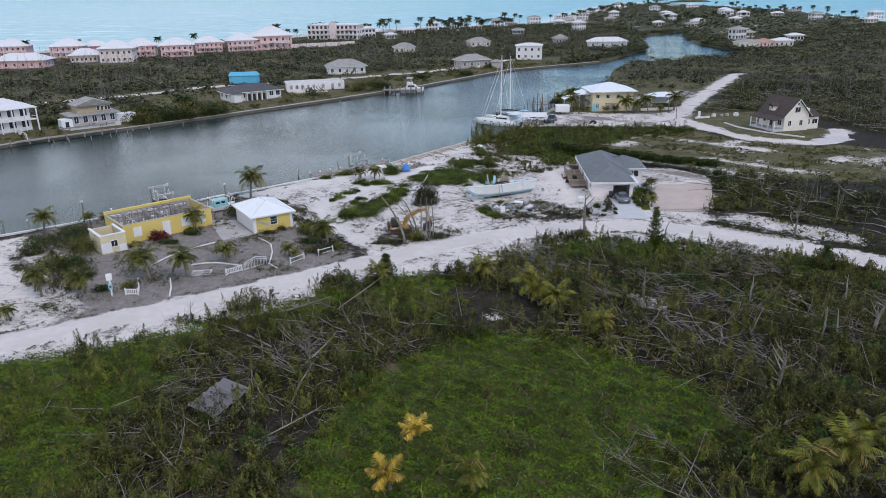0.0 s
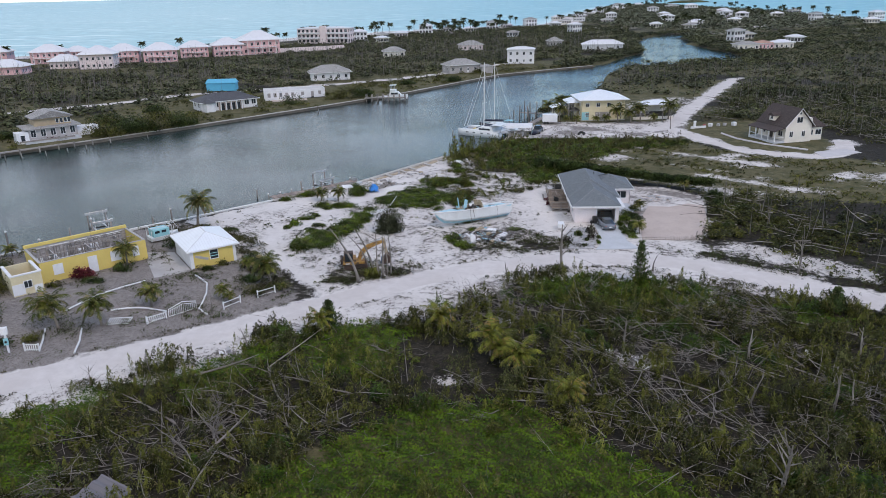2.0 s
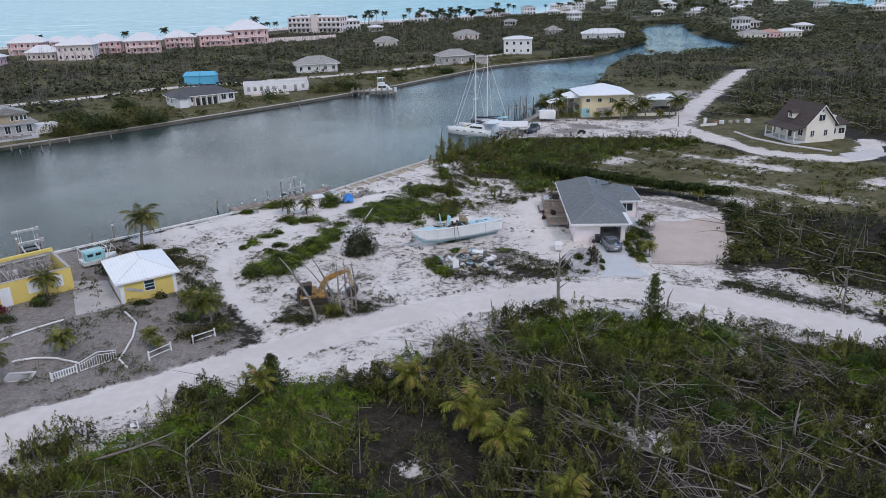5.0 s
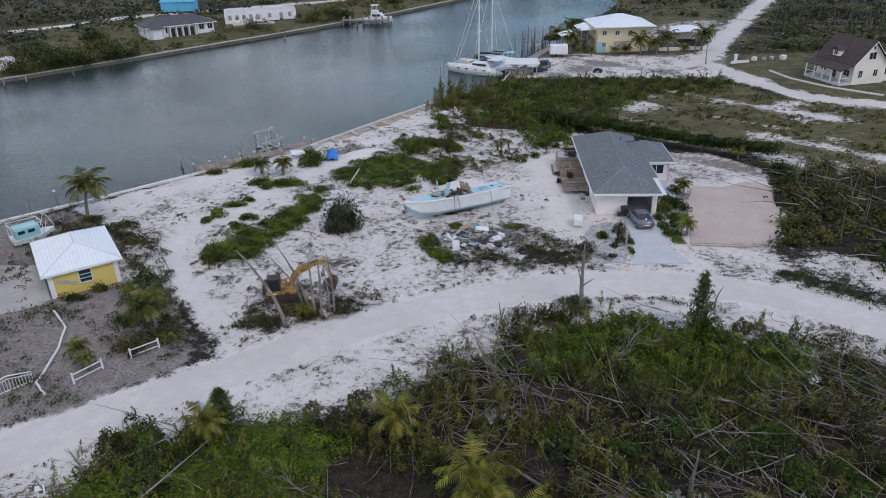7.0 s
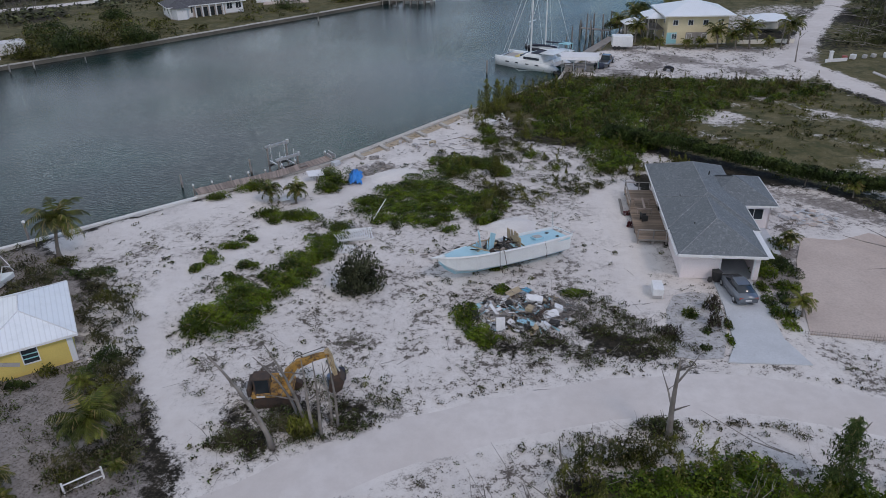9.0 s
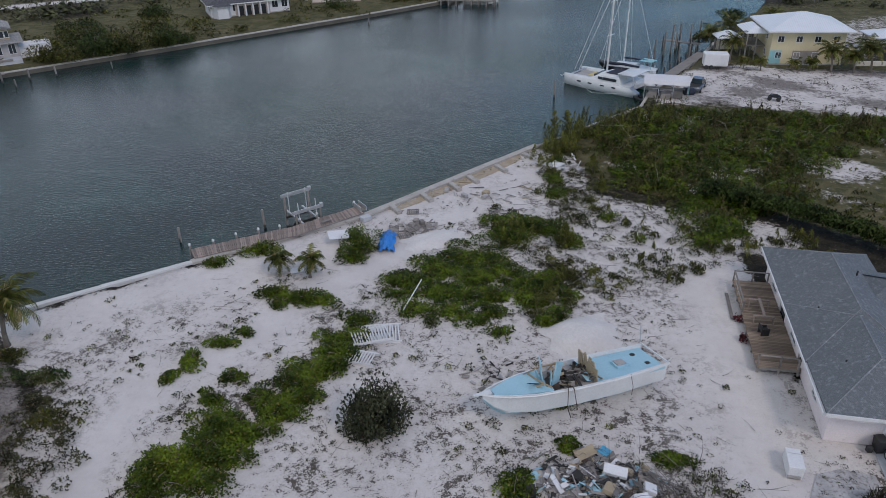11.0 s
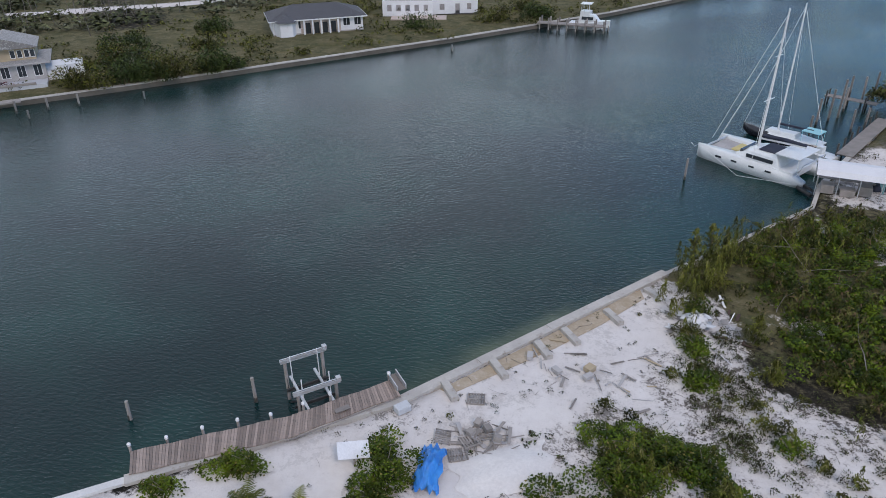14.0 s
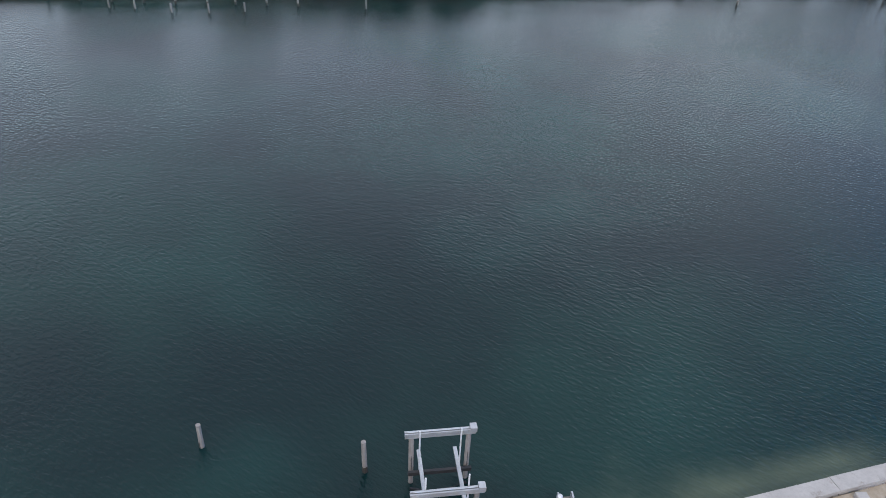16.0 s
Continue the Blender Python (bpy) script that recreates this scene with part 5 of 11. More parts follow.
P = scatter(lambda p: np.maximum(np.exp(-((along(p, TRACK) - 2.3 - 0.3 * wobble(p, 2.0, 4)) / 0.3) ** 2), 0.8 * np.exp(-((along(p, TRACK) - 3.4) / 0.5) ** 2)) * np.clip(0.1 + 1.1 * wobble(p, 2.4, 3), 0, 1) * (along(p, MAIN_ROAD) > 3), -28, 2, 88, 142, 3.0, 64)
stuff("track_wrack", cards(tufts(P, 0.16, 0.3, 16, r), 0.22, 0.09, 0.4, r), bpy.data.materials["dark_verge_brush"], "dark dried weed along the sandy track", "weeds")

# small green plants sprinkled over the lot
P = scatter(lambda p: soft(inside(p, LOT), 0.6) * (1 - covers(p)[3]) * np.clip(0.25 + 0.8 * wobble(p, 5.0, 9), 0, 1) * bare(p) * (along(p, MAIN_ROAD) > 3), -36, 30, 90, 166, 0.22, 62)
stuff("sand_plants", cards(tufts(P, 0.3, 0.32, 52, r), 0.13, 0.075, 0.5, r), L_SCRUB, "small green plants on the sand", "plants")

# scrub creeping over the north of the sand lot: shrubs, seedlings and brown brush between patches of sand
LOT_NORTH = [[(6.4, 150), (6.9, 156), (6.6, 162.6), (9.6, 168.4), (12.6, 170), (10.2, 160.5), (11.4, 155.7), (10.6, 150.4)], [(2.4, 146), (7, 144), (10.6, 143), (10, 137.6), (6, 136), (3.4, 138)], [(20.6, 144), (21.4, 139), (28.6, 141.6), (31.5, 144.5), (33, 139), (26, 136.4), (20, 136)], [(6.5, 127), (7.5, 134), (9.2, 137.6), (11, 134), (10, 127.5)]]
LOT_SPARSE = [(10, 128), (10.4, 150), (14.5, 153), (20, 150), (21, 139), (24, 136), (15, 131)]
north = lambda p: np.maximum(np.maximum.reduce([soft(inside(p, q), 0.8) for q in LOT_NORTH]), 0.34 * soft(inside(p, LOT_SPARSE), 1.5))
P = scatter(lambda p: north(p) * np.clip(0.4 + 0.95 * wobble(p, 1.9, 4) + 0.4 * wobble(p, 5, 2), 0, 1), 0, 36, 124, 174, 1.2, 71)
stuff("lot_scrub", blades(tufts(P, 0.75, 0.62, 150, r), 0.19, 0.1, 0.5, r), L_SCRUB, "low olive scrub spreading over the sand", "scrub")
P = scatter(lambda p: north(p) * np.clip(0.35 + 0.9 * wobble(p, 2.4, 8), 0, 1), 0, 36, 124, 174, 0.55, 72)
stuff("lot_seedlings", blades(plumes(P, 1.5, 70, r), 0.42, 0.07, 0.95, r), L_FEATHER, "feathery yellow-green casuarina seedlings on the sand", "scrub")
P = scatter(lambda p: np.maximum(north(p), 0.75 * soft(inside(p, LOT_SPARSE), 1)) * np.clip(0.3 + 0.9 * wobble(p, 1.5, 6), 0, 1), 0, 36, 124, 174, 2.6, 73)
stuff("lot_brush", cards(tufts(P, 0.3, 0.4, 34, r), 0.16, 0.06, 0.6, r), bpy.data.materials["brown_brush"], "brown dry brush over the sand", "weeds")
P = scatter(lambda p: soft(inside(p, [(5.8, 157), (7, 164.5), (12, 171), (13.5, 169), (9, 160), (8, 155)]), 0.8), 0, 20, 150, 176, 0.55, 74)
stuff("bank_shoots", blades(plumes(P, 2.7, 130, r), 0.5, 0.07, 0.95, r), L_FEATHER, "tall feathery casuarina shoots at the canal edge", "scrub")
# brush through the garden east of the cottage and round the ruin
GARDEN_BRUSH = [[(-28, 115.6), (-22, 111), (-19, 104.4), (-14.4, 95.8), (-12.6, 91.6), (-16.5, 88.6), (-20.5, 93.5), (-20.4, 99.5), (-22.5, 104.5), (-27, 111)], [(-60, 96), (-50, 89), (-47, 89), (-44.5, 84), (-43, 78), (-50, 80), (-56, 88)], [(-38, 119), (-34, 117), (-28, 111), (-32.5, 110.5), (-37, 114)]]
P = scatter(lambda p: np.maximum.reduce([soft(inside(p, q), 1.0) for q in GARDEN_BRUSH]) * np.clip(0.5 + 0.9 * wobble(p, 1.6, 7), 0.05, 1) * bare(p) * (along(p, MAIN_ROAD) > 3), -62, -10, 70, 120, 2.6, 75)
stuff("garden_scrub", blades(tufts(P, 0.75, 0.55, 90, r), 0.22, 0.09, 0.6, r), leafy("olive_garden_scrub", (0.03, 0.032, 0.014), (0.105, 0.1, 0.045), (0.15, 0.13, 0.08), 0.14, 0.7, 0.3), "dark olive scrub in the abandoned garden", "scrub")

# scrub along the edge of the woods beside the sand pad
EDGE = [(41.4, 105.6), (44, 110.5), (46.4, 116), (48.5, 124), (58, 121), (63, 106), (58, 98), (52, 102), (46.5, 106)]
P = scatter(lambda p: soft(inside(p, EDGE), 1.2) * np.clip(0.6 + 0.7 * wobble(p, 2.4, 3), 0.15, 1), 38, 66, 92, 128, 1.3, 81)
stuff("edge_scrub", blades(tufts(P, 0.95, 0.62, 80, r), 0.28, 0.15, 0.5, r), L_SCRUB, "olive scrub along the edge of the woods", "scrub")
P = scatter(lambda p: np.maximum(soft(inside(p, EDGE), 1.5), 0.5 * soft(inside(p, VERGE_NORTH), 1)) * np.clip(0.4 + 0.9 * wobble(p, 1.7, 6), 0, 1) * (along(p, MAIN_ROAD) > 3), 36, 66, 86, 128, 1.4, 82)
stuff("edge_brush", cards(tufts(P, 0.3, 0.4, 14, r), 0.3, 0.08, 0.6, r), bpy.data.materials["brown_brush"], "brown brush at the edge of the woods", "weeds")
# low shrubs along the far seawall
P = scatter(lambda p: (inside(p, CANAL) < -1.0) * np.clip(1.2 - along(p, FAR_BANK[1:9]) / 9, 0, 1) * np.clip(0.05 + 0.8 * wobble(p, 5, 2), 0, 1), -120, 60, 172, 352, 0.14, 83)
stuff("seawall_shrubs", blades(tufts(P, 1.1, 0.9, 60, r), 0.45, 0.26, 0.4, r), L_SCRUB, "straggling shrubs along the far seawall", "shrubs")

# the same scrub going on behind the start of the flight
P = scatter(lambda p: np.clip(0.7 + 0.5 * wobble(p, 6, 2), 0.2, 1) * (along(p, MAIN_ROAD) > 5), -90, 100, -40, 31, 0.1, 91)
stuff("scrub_behind", blades(tufts(P, 1.2, 1.2, 16, r), 0.95, 0.6, 0.4, r), L_SCRUB, "tangled olive scrub going on behind", "scrub")


# ---- parts of buildings ----
CACHE = {}


def cached(key, build):
    if key not in CACHE:
        CACHE[key] = build()
    return CACHE[key]


def facing(x, y, z, face):
    """A place on a wall: face 0 looks to local -y, 90 to +x, 180 to +y, 270 to -x."""
    return pose(x, y, z, 0, 0, face)


def window(parent, x, y, z, w, h, face=0, bars=1, name="window", frame_mat=None):
    """A framed window set a little proud of the wall, with a dark pane behind its bars; x, y: its middle, z: its sill."""
    fm = frame_mat or M_WHITE

    def frame_mesh():
        b = B()
        t = 0.07
        b.box(-w / 2 - t, -w / 2, -0.06, 0.03, -t, h + t).box(w / 2, w / 2 + t, -0.06, 0.03, -t, h + t)
        b.box(-w / 2, w / 2, -0.06, 0.03, h, h + t).box(-w / 2 - 0.05, w / 2 + 0.05, -0.1, 0.03, -t, 0)
        for k in range(bars):
            xm = -w / 2 + w * (k + 1) / (bars + 1)
            b.box(xm - 0.025, xm + 0.025, -0.05, 0.02, 0, h)
        return b.mesh("window_frame", fm)

    f = part(name, cached(("wf", w, h, bars, fm.name), frame_mesh), fm, parent, at=facing(x, y, z, face))
    part("pane", cached(("wp", w, h), lambda: B().box(-w / 2, w / 2, -0.02, 0.01, 0, h).mesh("pane", M_GLASS)), M_GLASS, f)
    return f


def opening_wall(b, length, height, th, holes, m):
    """A wall of the given length along local x, in one skin, with rectangular holes (x0, x1, z0, z1) right through it."""
    xs = sorted({0.0, length, *[v for h in holes for v in h[:2]]})
    zs = sorted({0.0, height, *[min(v, height) for h in holes for v in h[2:]]})
    nx, nz = len(xs), len(zs)
    solid = [[not any(h[0] <= xs[i] + 1e-6 and h[1] >= xs[i + 1] - 1e-6 and h[2] <= zs[k] + 1e-6 and h[3] >= zs[k + 1] - 1e-6 for h in holes) for k in range(nz - 1)] for i in range(nx - 1)]
    at = lambda i, k, s: (s * nz + k) * nx + i
    V = [m @ Vector((x, y, z)) for y in (0, th) for z in zs for x in xs]
    full = lambda i, k: 0 <= i < nx - 1 and 0 <= k < nz - 1 and solid[i][k]
    F = []
    for i in range(nx - 1):
        for k in range(nz - 1):
            if not solid[i][k]:
                continue
            F += [(at(i, k, 0), at(i + 1, k, 0), at(i + 1, k + 1, 0), at(i, k + 1, 0)), (at(i, k, 1), at(i, k + 1, 1), at(i + 1, k + 1, 1), at(i + 1, k, 1))]
            if not full(i - 1, k):
                F.append((at(i, k, 0), at(i, k + 1, 0), at(i, k + 1, 1), at(i, k, 1)))
            if not full(i + 1, k):
                F.append((at(i + 1, k, 0), at(i + 1, k, 1), at(i + 1, k + 1, 1), at(i + 1, k + 1, 0)))
            if not full(i, k - 1):
                F.append((at(i, k, 0), at(i, k, 1), at(i + 1, k, 1), at(i + 1, k, 0)))
            if not full(i, k + 1):
                F.append((at(i, k + 1, 0), at(i + 1, k + 1, 0), at(i + 1, k + 1, 1), at(i, k + 1, 1)))
    used = sorted({v for f in F for v in f})
    put = {v: n for n, v in enumerate(used)}
    return b.add([V[v] for v in used], [tuple(put[v] for v in f) for f in F])


def loose(name, b, material, parent, label=""):
    """Links each unconnected piece of b as a part of its own."""
    n = len(b.v)
    root = list(range(n))

    def find(a):
        while root[a] != a:
            root[a] = root[root[a]]
            a = root[a]
        return a

    for f in b.f:
        for v in f[1:]:
            root[find(v)] = find(f[0])
    groups = {}
    for f in b.f:
        groups.setdefault(find(f[0]), []).append(f)
    for fs in groups.values():
        used = sorted({v for f in fs for v in f})
        put = {v: k for k, v in enumerate(used)}
        part(name, B().add([b.v[v] for v in used], [tuple(put[v] for v in f) for f in fs]), material, parent, label)


def turned(x, y, deg):
    return Matrix.Translation((x, y, 0)) @ Matrix.Rotation(radians(deg), 4, "Z")


# ---- the grey-roofed house ----
house = thing("house", pose(25.1, 115.3, 0, 0, 0, -3.5), "single-storey pale house with hipped grey shingle roof and open garage", "house")
b = B()
opening_wall(b, 6.5, 2.62, 0.2, [(3.3, 5.95, 0.0, 2.2)], turned(0, 0, 0))
opening_wall(b, 19.3, 2.62, 0.2, [(6.4, 7.3, 0, 2.1), (8.6, 10.0, 0.9, 2.1), (12.0, 13.8, 0.0, 2.1), (15.6, 17, 0.9, 2.1), (2.4, 3.4, 1.0, 2.1)], turned(0.2, 0.2, 90))
b.box(6.3, 6.5, 0.2, 4.8, 0, 2.62).box(6.5, 7.0, 4.8, 5.0, 0, 2.62).box(6.8, 7.0, 5.0, 10.3, 0, 2.62)
opening_wall(b, 3.1, 2.62, 0.2, [(0.7, 2.4, 1.0, 2.1)], turned(7.0, 10.3, 0))
b.box(9.9, 10.1, 10.3, 16.8, 0, 2.62).box(7.0, 9.9, 16.6, 16.8, 0, 2.62).box(6.8, 7.0, 16.8, 19.5, 0, 2.62).box(0.2, 6.8, 19.3, 19.5, 0, 2.62)
loose("wall", b, M_PINKWALL, house, "pale pinkish-white rendered walls")
b = B().box(0.2, 6.3, 0.2, 19.3, -0.05, 0.05).box(6.3, 9.9, 5.0, 16.6, -0.05, 0.046)
part("floor_slab", b, M_CONCRETE, house)
loose("inner_wall", B().box(0.2, 6.3, 5.4, 5.55, 0.05, 2.6).box(6.2, 6.3, 5.55, 10.2, 0.05, 2.6).box(2.9, 3.0, 0.25, 5.4, 0.05, 2.6), M_GREYWALL, house)
part("roof", B().hip(-0.62, 7.42, 4.3, 20.05, 2.66, 1.95, "y"), M_GREYROOF, house, "grey asphalt shingles")
part("roof", B().hip(-0.5, 6.75, -0.75, 11.2, 2.72, 1.78, "y"), M_GREYROOF, house)
part("roof", B().hip(3.4, 10.55, 9.75, 17.2, 2.64, 1.6, "x"), M_GREYROOF, house)
M_RIDGE = roofing("ridge_shingles", (0.23, 0.245, 0.26), (0.27, 0.285, 0.3))
CAP = B()
for x0, x1, y0, y1, z, h in ((-0.62, 7.42, 4.3, 20.05, 2.66, 1.95), (-0.5, 6.75, -0.75, 11.2, 2.72, 1.78)):
    xm, q = (x0 + x1) / 2, (x1 - x0) / 2
    CAP.tube([(xm, y0 + q, z + h), (xm, y1 - q, z + h)], 0.05, 5)
    for p in ((x0, y0, xm, y0 + q), (x1, y0, xm, y0 + q), (x0, y1, xm, y1 - q), (x1, y1, xm, y1 - q)):
        CAP.tube([(p[0], p[1], z), (p[2], p[3], z + h)], 0.045, 5)
CAP.tube([(6.9, 13.475, 4.24), (10.55, 9.75, 2.64)], 0.045, 5).tube([(6.9, 13.475, 4.24), (10.55, 17.2, 2.64)], 0.045, 5)
loose("ridge_cap", CAP, M_RIDGE, house, "paler row of ridge shingles")
b = B().box(-0.55, 6.8, -0.83, -0.76, 2.5, 2.73).box(-0.7, -0.63, -0.7, 20.05, 2.46, 2.67).box(10.56, 10.62, 9.7, 17.2, 2.46, 2.65).box(7.4, 10.6, 9.68, 9.74, 2.46, 2.65).box(7.43, 7.49, 4.3, 9.6, 2.46, 2.67).box(6.76, 6.82, -0.75, 4.3, 2.5, 2.73).box(6.8, 7.5, 4.2, 4.28, 2.46, 2.67)
loose("fascia", b, M_WHITE, house, "white painted eaves board")
loose("soffit", B().box(-0.58, 7.3, -0.7, 19.9, 2.56, 2.6).box(7.3, 10.4, 9.8, 17.1, 2.56, 2.598), M_WHITE, house)
for y in (9.3, 16.3, 2.9):
    window(house, 0.0, y, 0.92 if y > 3 else 1.0, 1.4 if y > 3 else 1.0, 1.15, 270)
window(house, 8.55, 10.3, 1.0, 1.7, 1.08, 0, 1)
for y, w in ((6.85, 0.9), (12.9, 1.8)):
    d = part("door", B().box(-w / 2, w / 2, -0.03, 0.03, 0.06, 2.1), M_WHITE, house, "white panelled door", at=facing(0.08, y, 0, 270))
    part("pane", B().box(-w / 2 + 0.15, w / 2 - 0.15, -0.045, -0.032, 0.3, 1.9), M_GLASS, d)
loose("door_post", B().box(3.14, 3.29, -0.04, 0.2, 0, 2.3).box(5.96, 6.11, -0.04, 0.2, 0, 2.3).box(3.14, 6.11, -0.04, -0.001, 2.2, 2.36), M_WHITE, house, "white garage door surround")
part("roller_door", B().box(3.32, 5.93, 0.25, 2.3, 2.24, 2.3).box(3.32, 5.93, 0.22, 0.26, 2.0, 2.2), M_WHITE, house, "raised white garage door")
loose("roof_vent", B().tube([(1.4, 3.4, 3.3), (1.4, 3.4, 3.75)], 0.06).tube([(4.6, 13.6, 4.2), (4.6, 13.6, 4.6)], 0.06).tube([(1.2, 9.6, 3.3), (1.2, 9.6, 3.7)], 0.05), M_DARK, house)
b = B()
for k in range(2):
    b.box(-0.12 + k * 0.42, -0.07 + k * 0.42, -0.02, 0.02, 0, 2.0)
for k in range(6):
    b.box(-0.07, 0.3, -0.015, 0.015, 0.25 + k * 0.3, 0.29 + k * 0.3)
ladder = part("stepladder", b, M_EXC, None, "", at=pose(29.9, 118.6, 0.05, -14, 0, -3))
tagged(ladder, "orange stepladder leaning inside the garage", "ladder")

deck = thing("wooden_deck", pose(25.1, 115.3, 0, 0, 0, -3.5) @ pose(0, -0.75, 0) @ Matrix.Diagonal((1.2, 1, 1, 1)), "raised weathered timber deck beside the house", "deck")
b = B()
for x in (-2.35, -1.2, -0.15):
    for k in range(6):
        b.box(x - 0.06, x + 0.06, 6.9 + k * 2.28, 7.02 + k * 2.28, 0, 0.5)
loose("post", b, M_OLDWOOD, deck)
loose("beam", B().box(-2.42, -2.3, 6.85, 18.5, 0.34, 0.5).box(-0.2, -0.08, 6.85, 18.5, 0.34, 0.5).box(-2.3, -0.2, 6.85, 6.95, 0.34, 0.5), M_OLDWOOD, deck)
for k in range(64):
    part("plank", cached("deckplank", lambda: B().box(-2.45, -0.03, 0, 0.155, 0.502, 0.54).mesh("plank", M_DECK)), M_DECK, deck, at=pose(0.02 * ((k * 5) % 3 - 1), 6.9 + k * 0.182, 0))
b = B()
for y in (6.9, 18.4):
    for x in (-2.4, -1.2, -0.2):
        b.box(x - 0.045, x + 0.045, y, y + 0.09, 0.54, 1.5)
    b.box(-2.45, -0.15, y, y + 0.09, 1.42, 1.5)
for y in (13.6, 16.0):
    b.box(-2.45, -2.36, y, y + 0.09, 0.54, 1.5)
b.box(-2.45, -2.36, 13.6, 18.4, 1.42, 1.5).box(-2.44, -2.38, 13.6, 18.4, 0.95, 1.02)
loose("railing", b, M_OLDWOOD, deck)
tagged(part("garden_chair", B().box(-0.3, 0.3, -0.3, 0.3, 0.36, 0.42).box(-0.3, 0.3, 0.26, 0.32, 0.42, 0.8).box(-0.3, -0.24, -0.3, 0.3, 0.0, 0.6).box(0.24, 0.3, -0.3, 0.3, 0.0, 0.6), M_BLACK, at=pose(23.9, 125.6, 0.541, 0, 0, 100)), "low black folding chair on the deck", "chair")
b = B().box(-0.09, 0.09, -1.25, 1.25, 0.62, 0.72)
for y in (-1.15, 1.15):
    b.box(-0.75, 0.75, y - 0.07, y + 0.07, 0.5, 0.62)
    for x in (-0.7, 0.7):
        b.tube([(x, y - 0.22, 0), (x, y, 0.55)], 0.045, 4).tube([(x, y + 0.22, 0), (x, y, 0.55)], 0.045, 4)
tagged(part("sawhorse", b, M_WOOD, at=pose(24.3, 128.2, 0.541, 0, 0, -4)), "pair of timber trestles with a beam on the deck", "sawhorse")
tagged(part("scaffold_board", B().box(-0.13, 0.13, -1.9, 1.9, 0.0, 0.05), M_OLDWOOD, at=pose(22.45, 130.0, 0.01, 0, 0, -4)), "weathered board lying on the sand by the deck", "board")

DRIVE = [(27.9, 115.2), (31.1, 115.0), (31.1, 110.5), (30.8, 106.3), (31.7, 103.0), (25.8, 103.2), (26.9, 105.4), (27.6, 110.5)]
tagged(part("driveway", B().prism(DRIVE[::-1], -0.05, 0.06), M_CONCRETE), "smooth pale concrete driveway", "driveway", kind="structure")
tagged(part("gravel_bed", B().prism([(21.9, 103.9), (23.6, 103.5), (25.6, 103.7), (26.6, 106.2), (27.3, 109.6), (27.2, 112.6), (25.4, 112.9), (23.9, 112.3), (22.9, 110.2), (22.3, 107.2)], -0.05, 0.03), M_PEBBLE), "grey gravel bed beside the driveway", "gravel", kind="structure")
PARK = [(33.0, 106.9), (38.0, 106.2), (40.5, 106.4), (43.2, 109.8), (45.2, 115.5), (47.0, 122.6), (45.0, 124.0), (41.6, 122.4), (38.3, 123.0), (36.2, 118.4), (34.4, 112.6)]
M_BEIGE = surface("trodden_beige_sand", (0.49, 0.4, 0.35), (0.55, 0.455, 0.4), 0.35, 0.95, 0, 5.0, 0.4, (0.36, 0.305, 0.27), 0.0, None, (0.55, 0.8))
tagged(part("sand_pad", B().prism(PARK, -0.05, 0.05), M_BEIGE), "levelled pad of beige sand", "pad", kind="structure")
b = B()
for k in range(44):
    s = k / 43
    x, y = 32.6 + 5.9 * min(s * 1.5, 1) + 1.6 * max(0, s - 0.667) * 3, 106.9 - 0.9 * min(s * 1.5, 1)
    b.tube([(x, y, -0.1), (x + 0.05 * math.sin(k * 7), y + 0.05 * math.cos(k * 5), 0.45 + 0.25 * math.sin(k * 3.1) ** 2)], [0.025, 0.012], 4)
fence = thing("stick_fence", pose(0, 0, 0), "rough low fence of upright sticks along the sand pad", "fence")
loose("picket", b, M_OLDWOOD, fence)
part("rail", B().tube([(32.6, 106.9, 0.3), (38.4, 106.05, 0.32), (40.2, 106.2, 0.28)], 0.02, 4), M_OLDWOOD, fence)
part("end_post", B().tube([(40.3, 106.2, -0.1), (40.35, 106.2, 1.25)], 0.06, 6), M_OLDWOOD, fence)


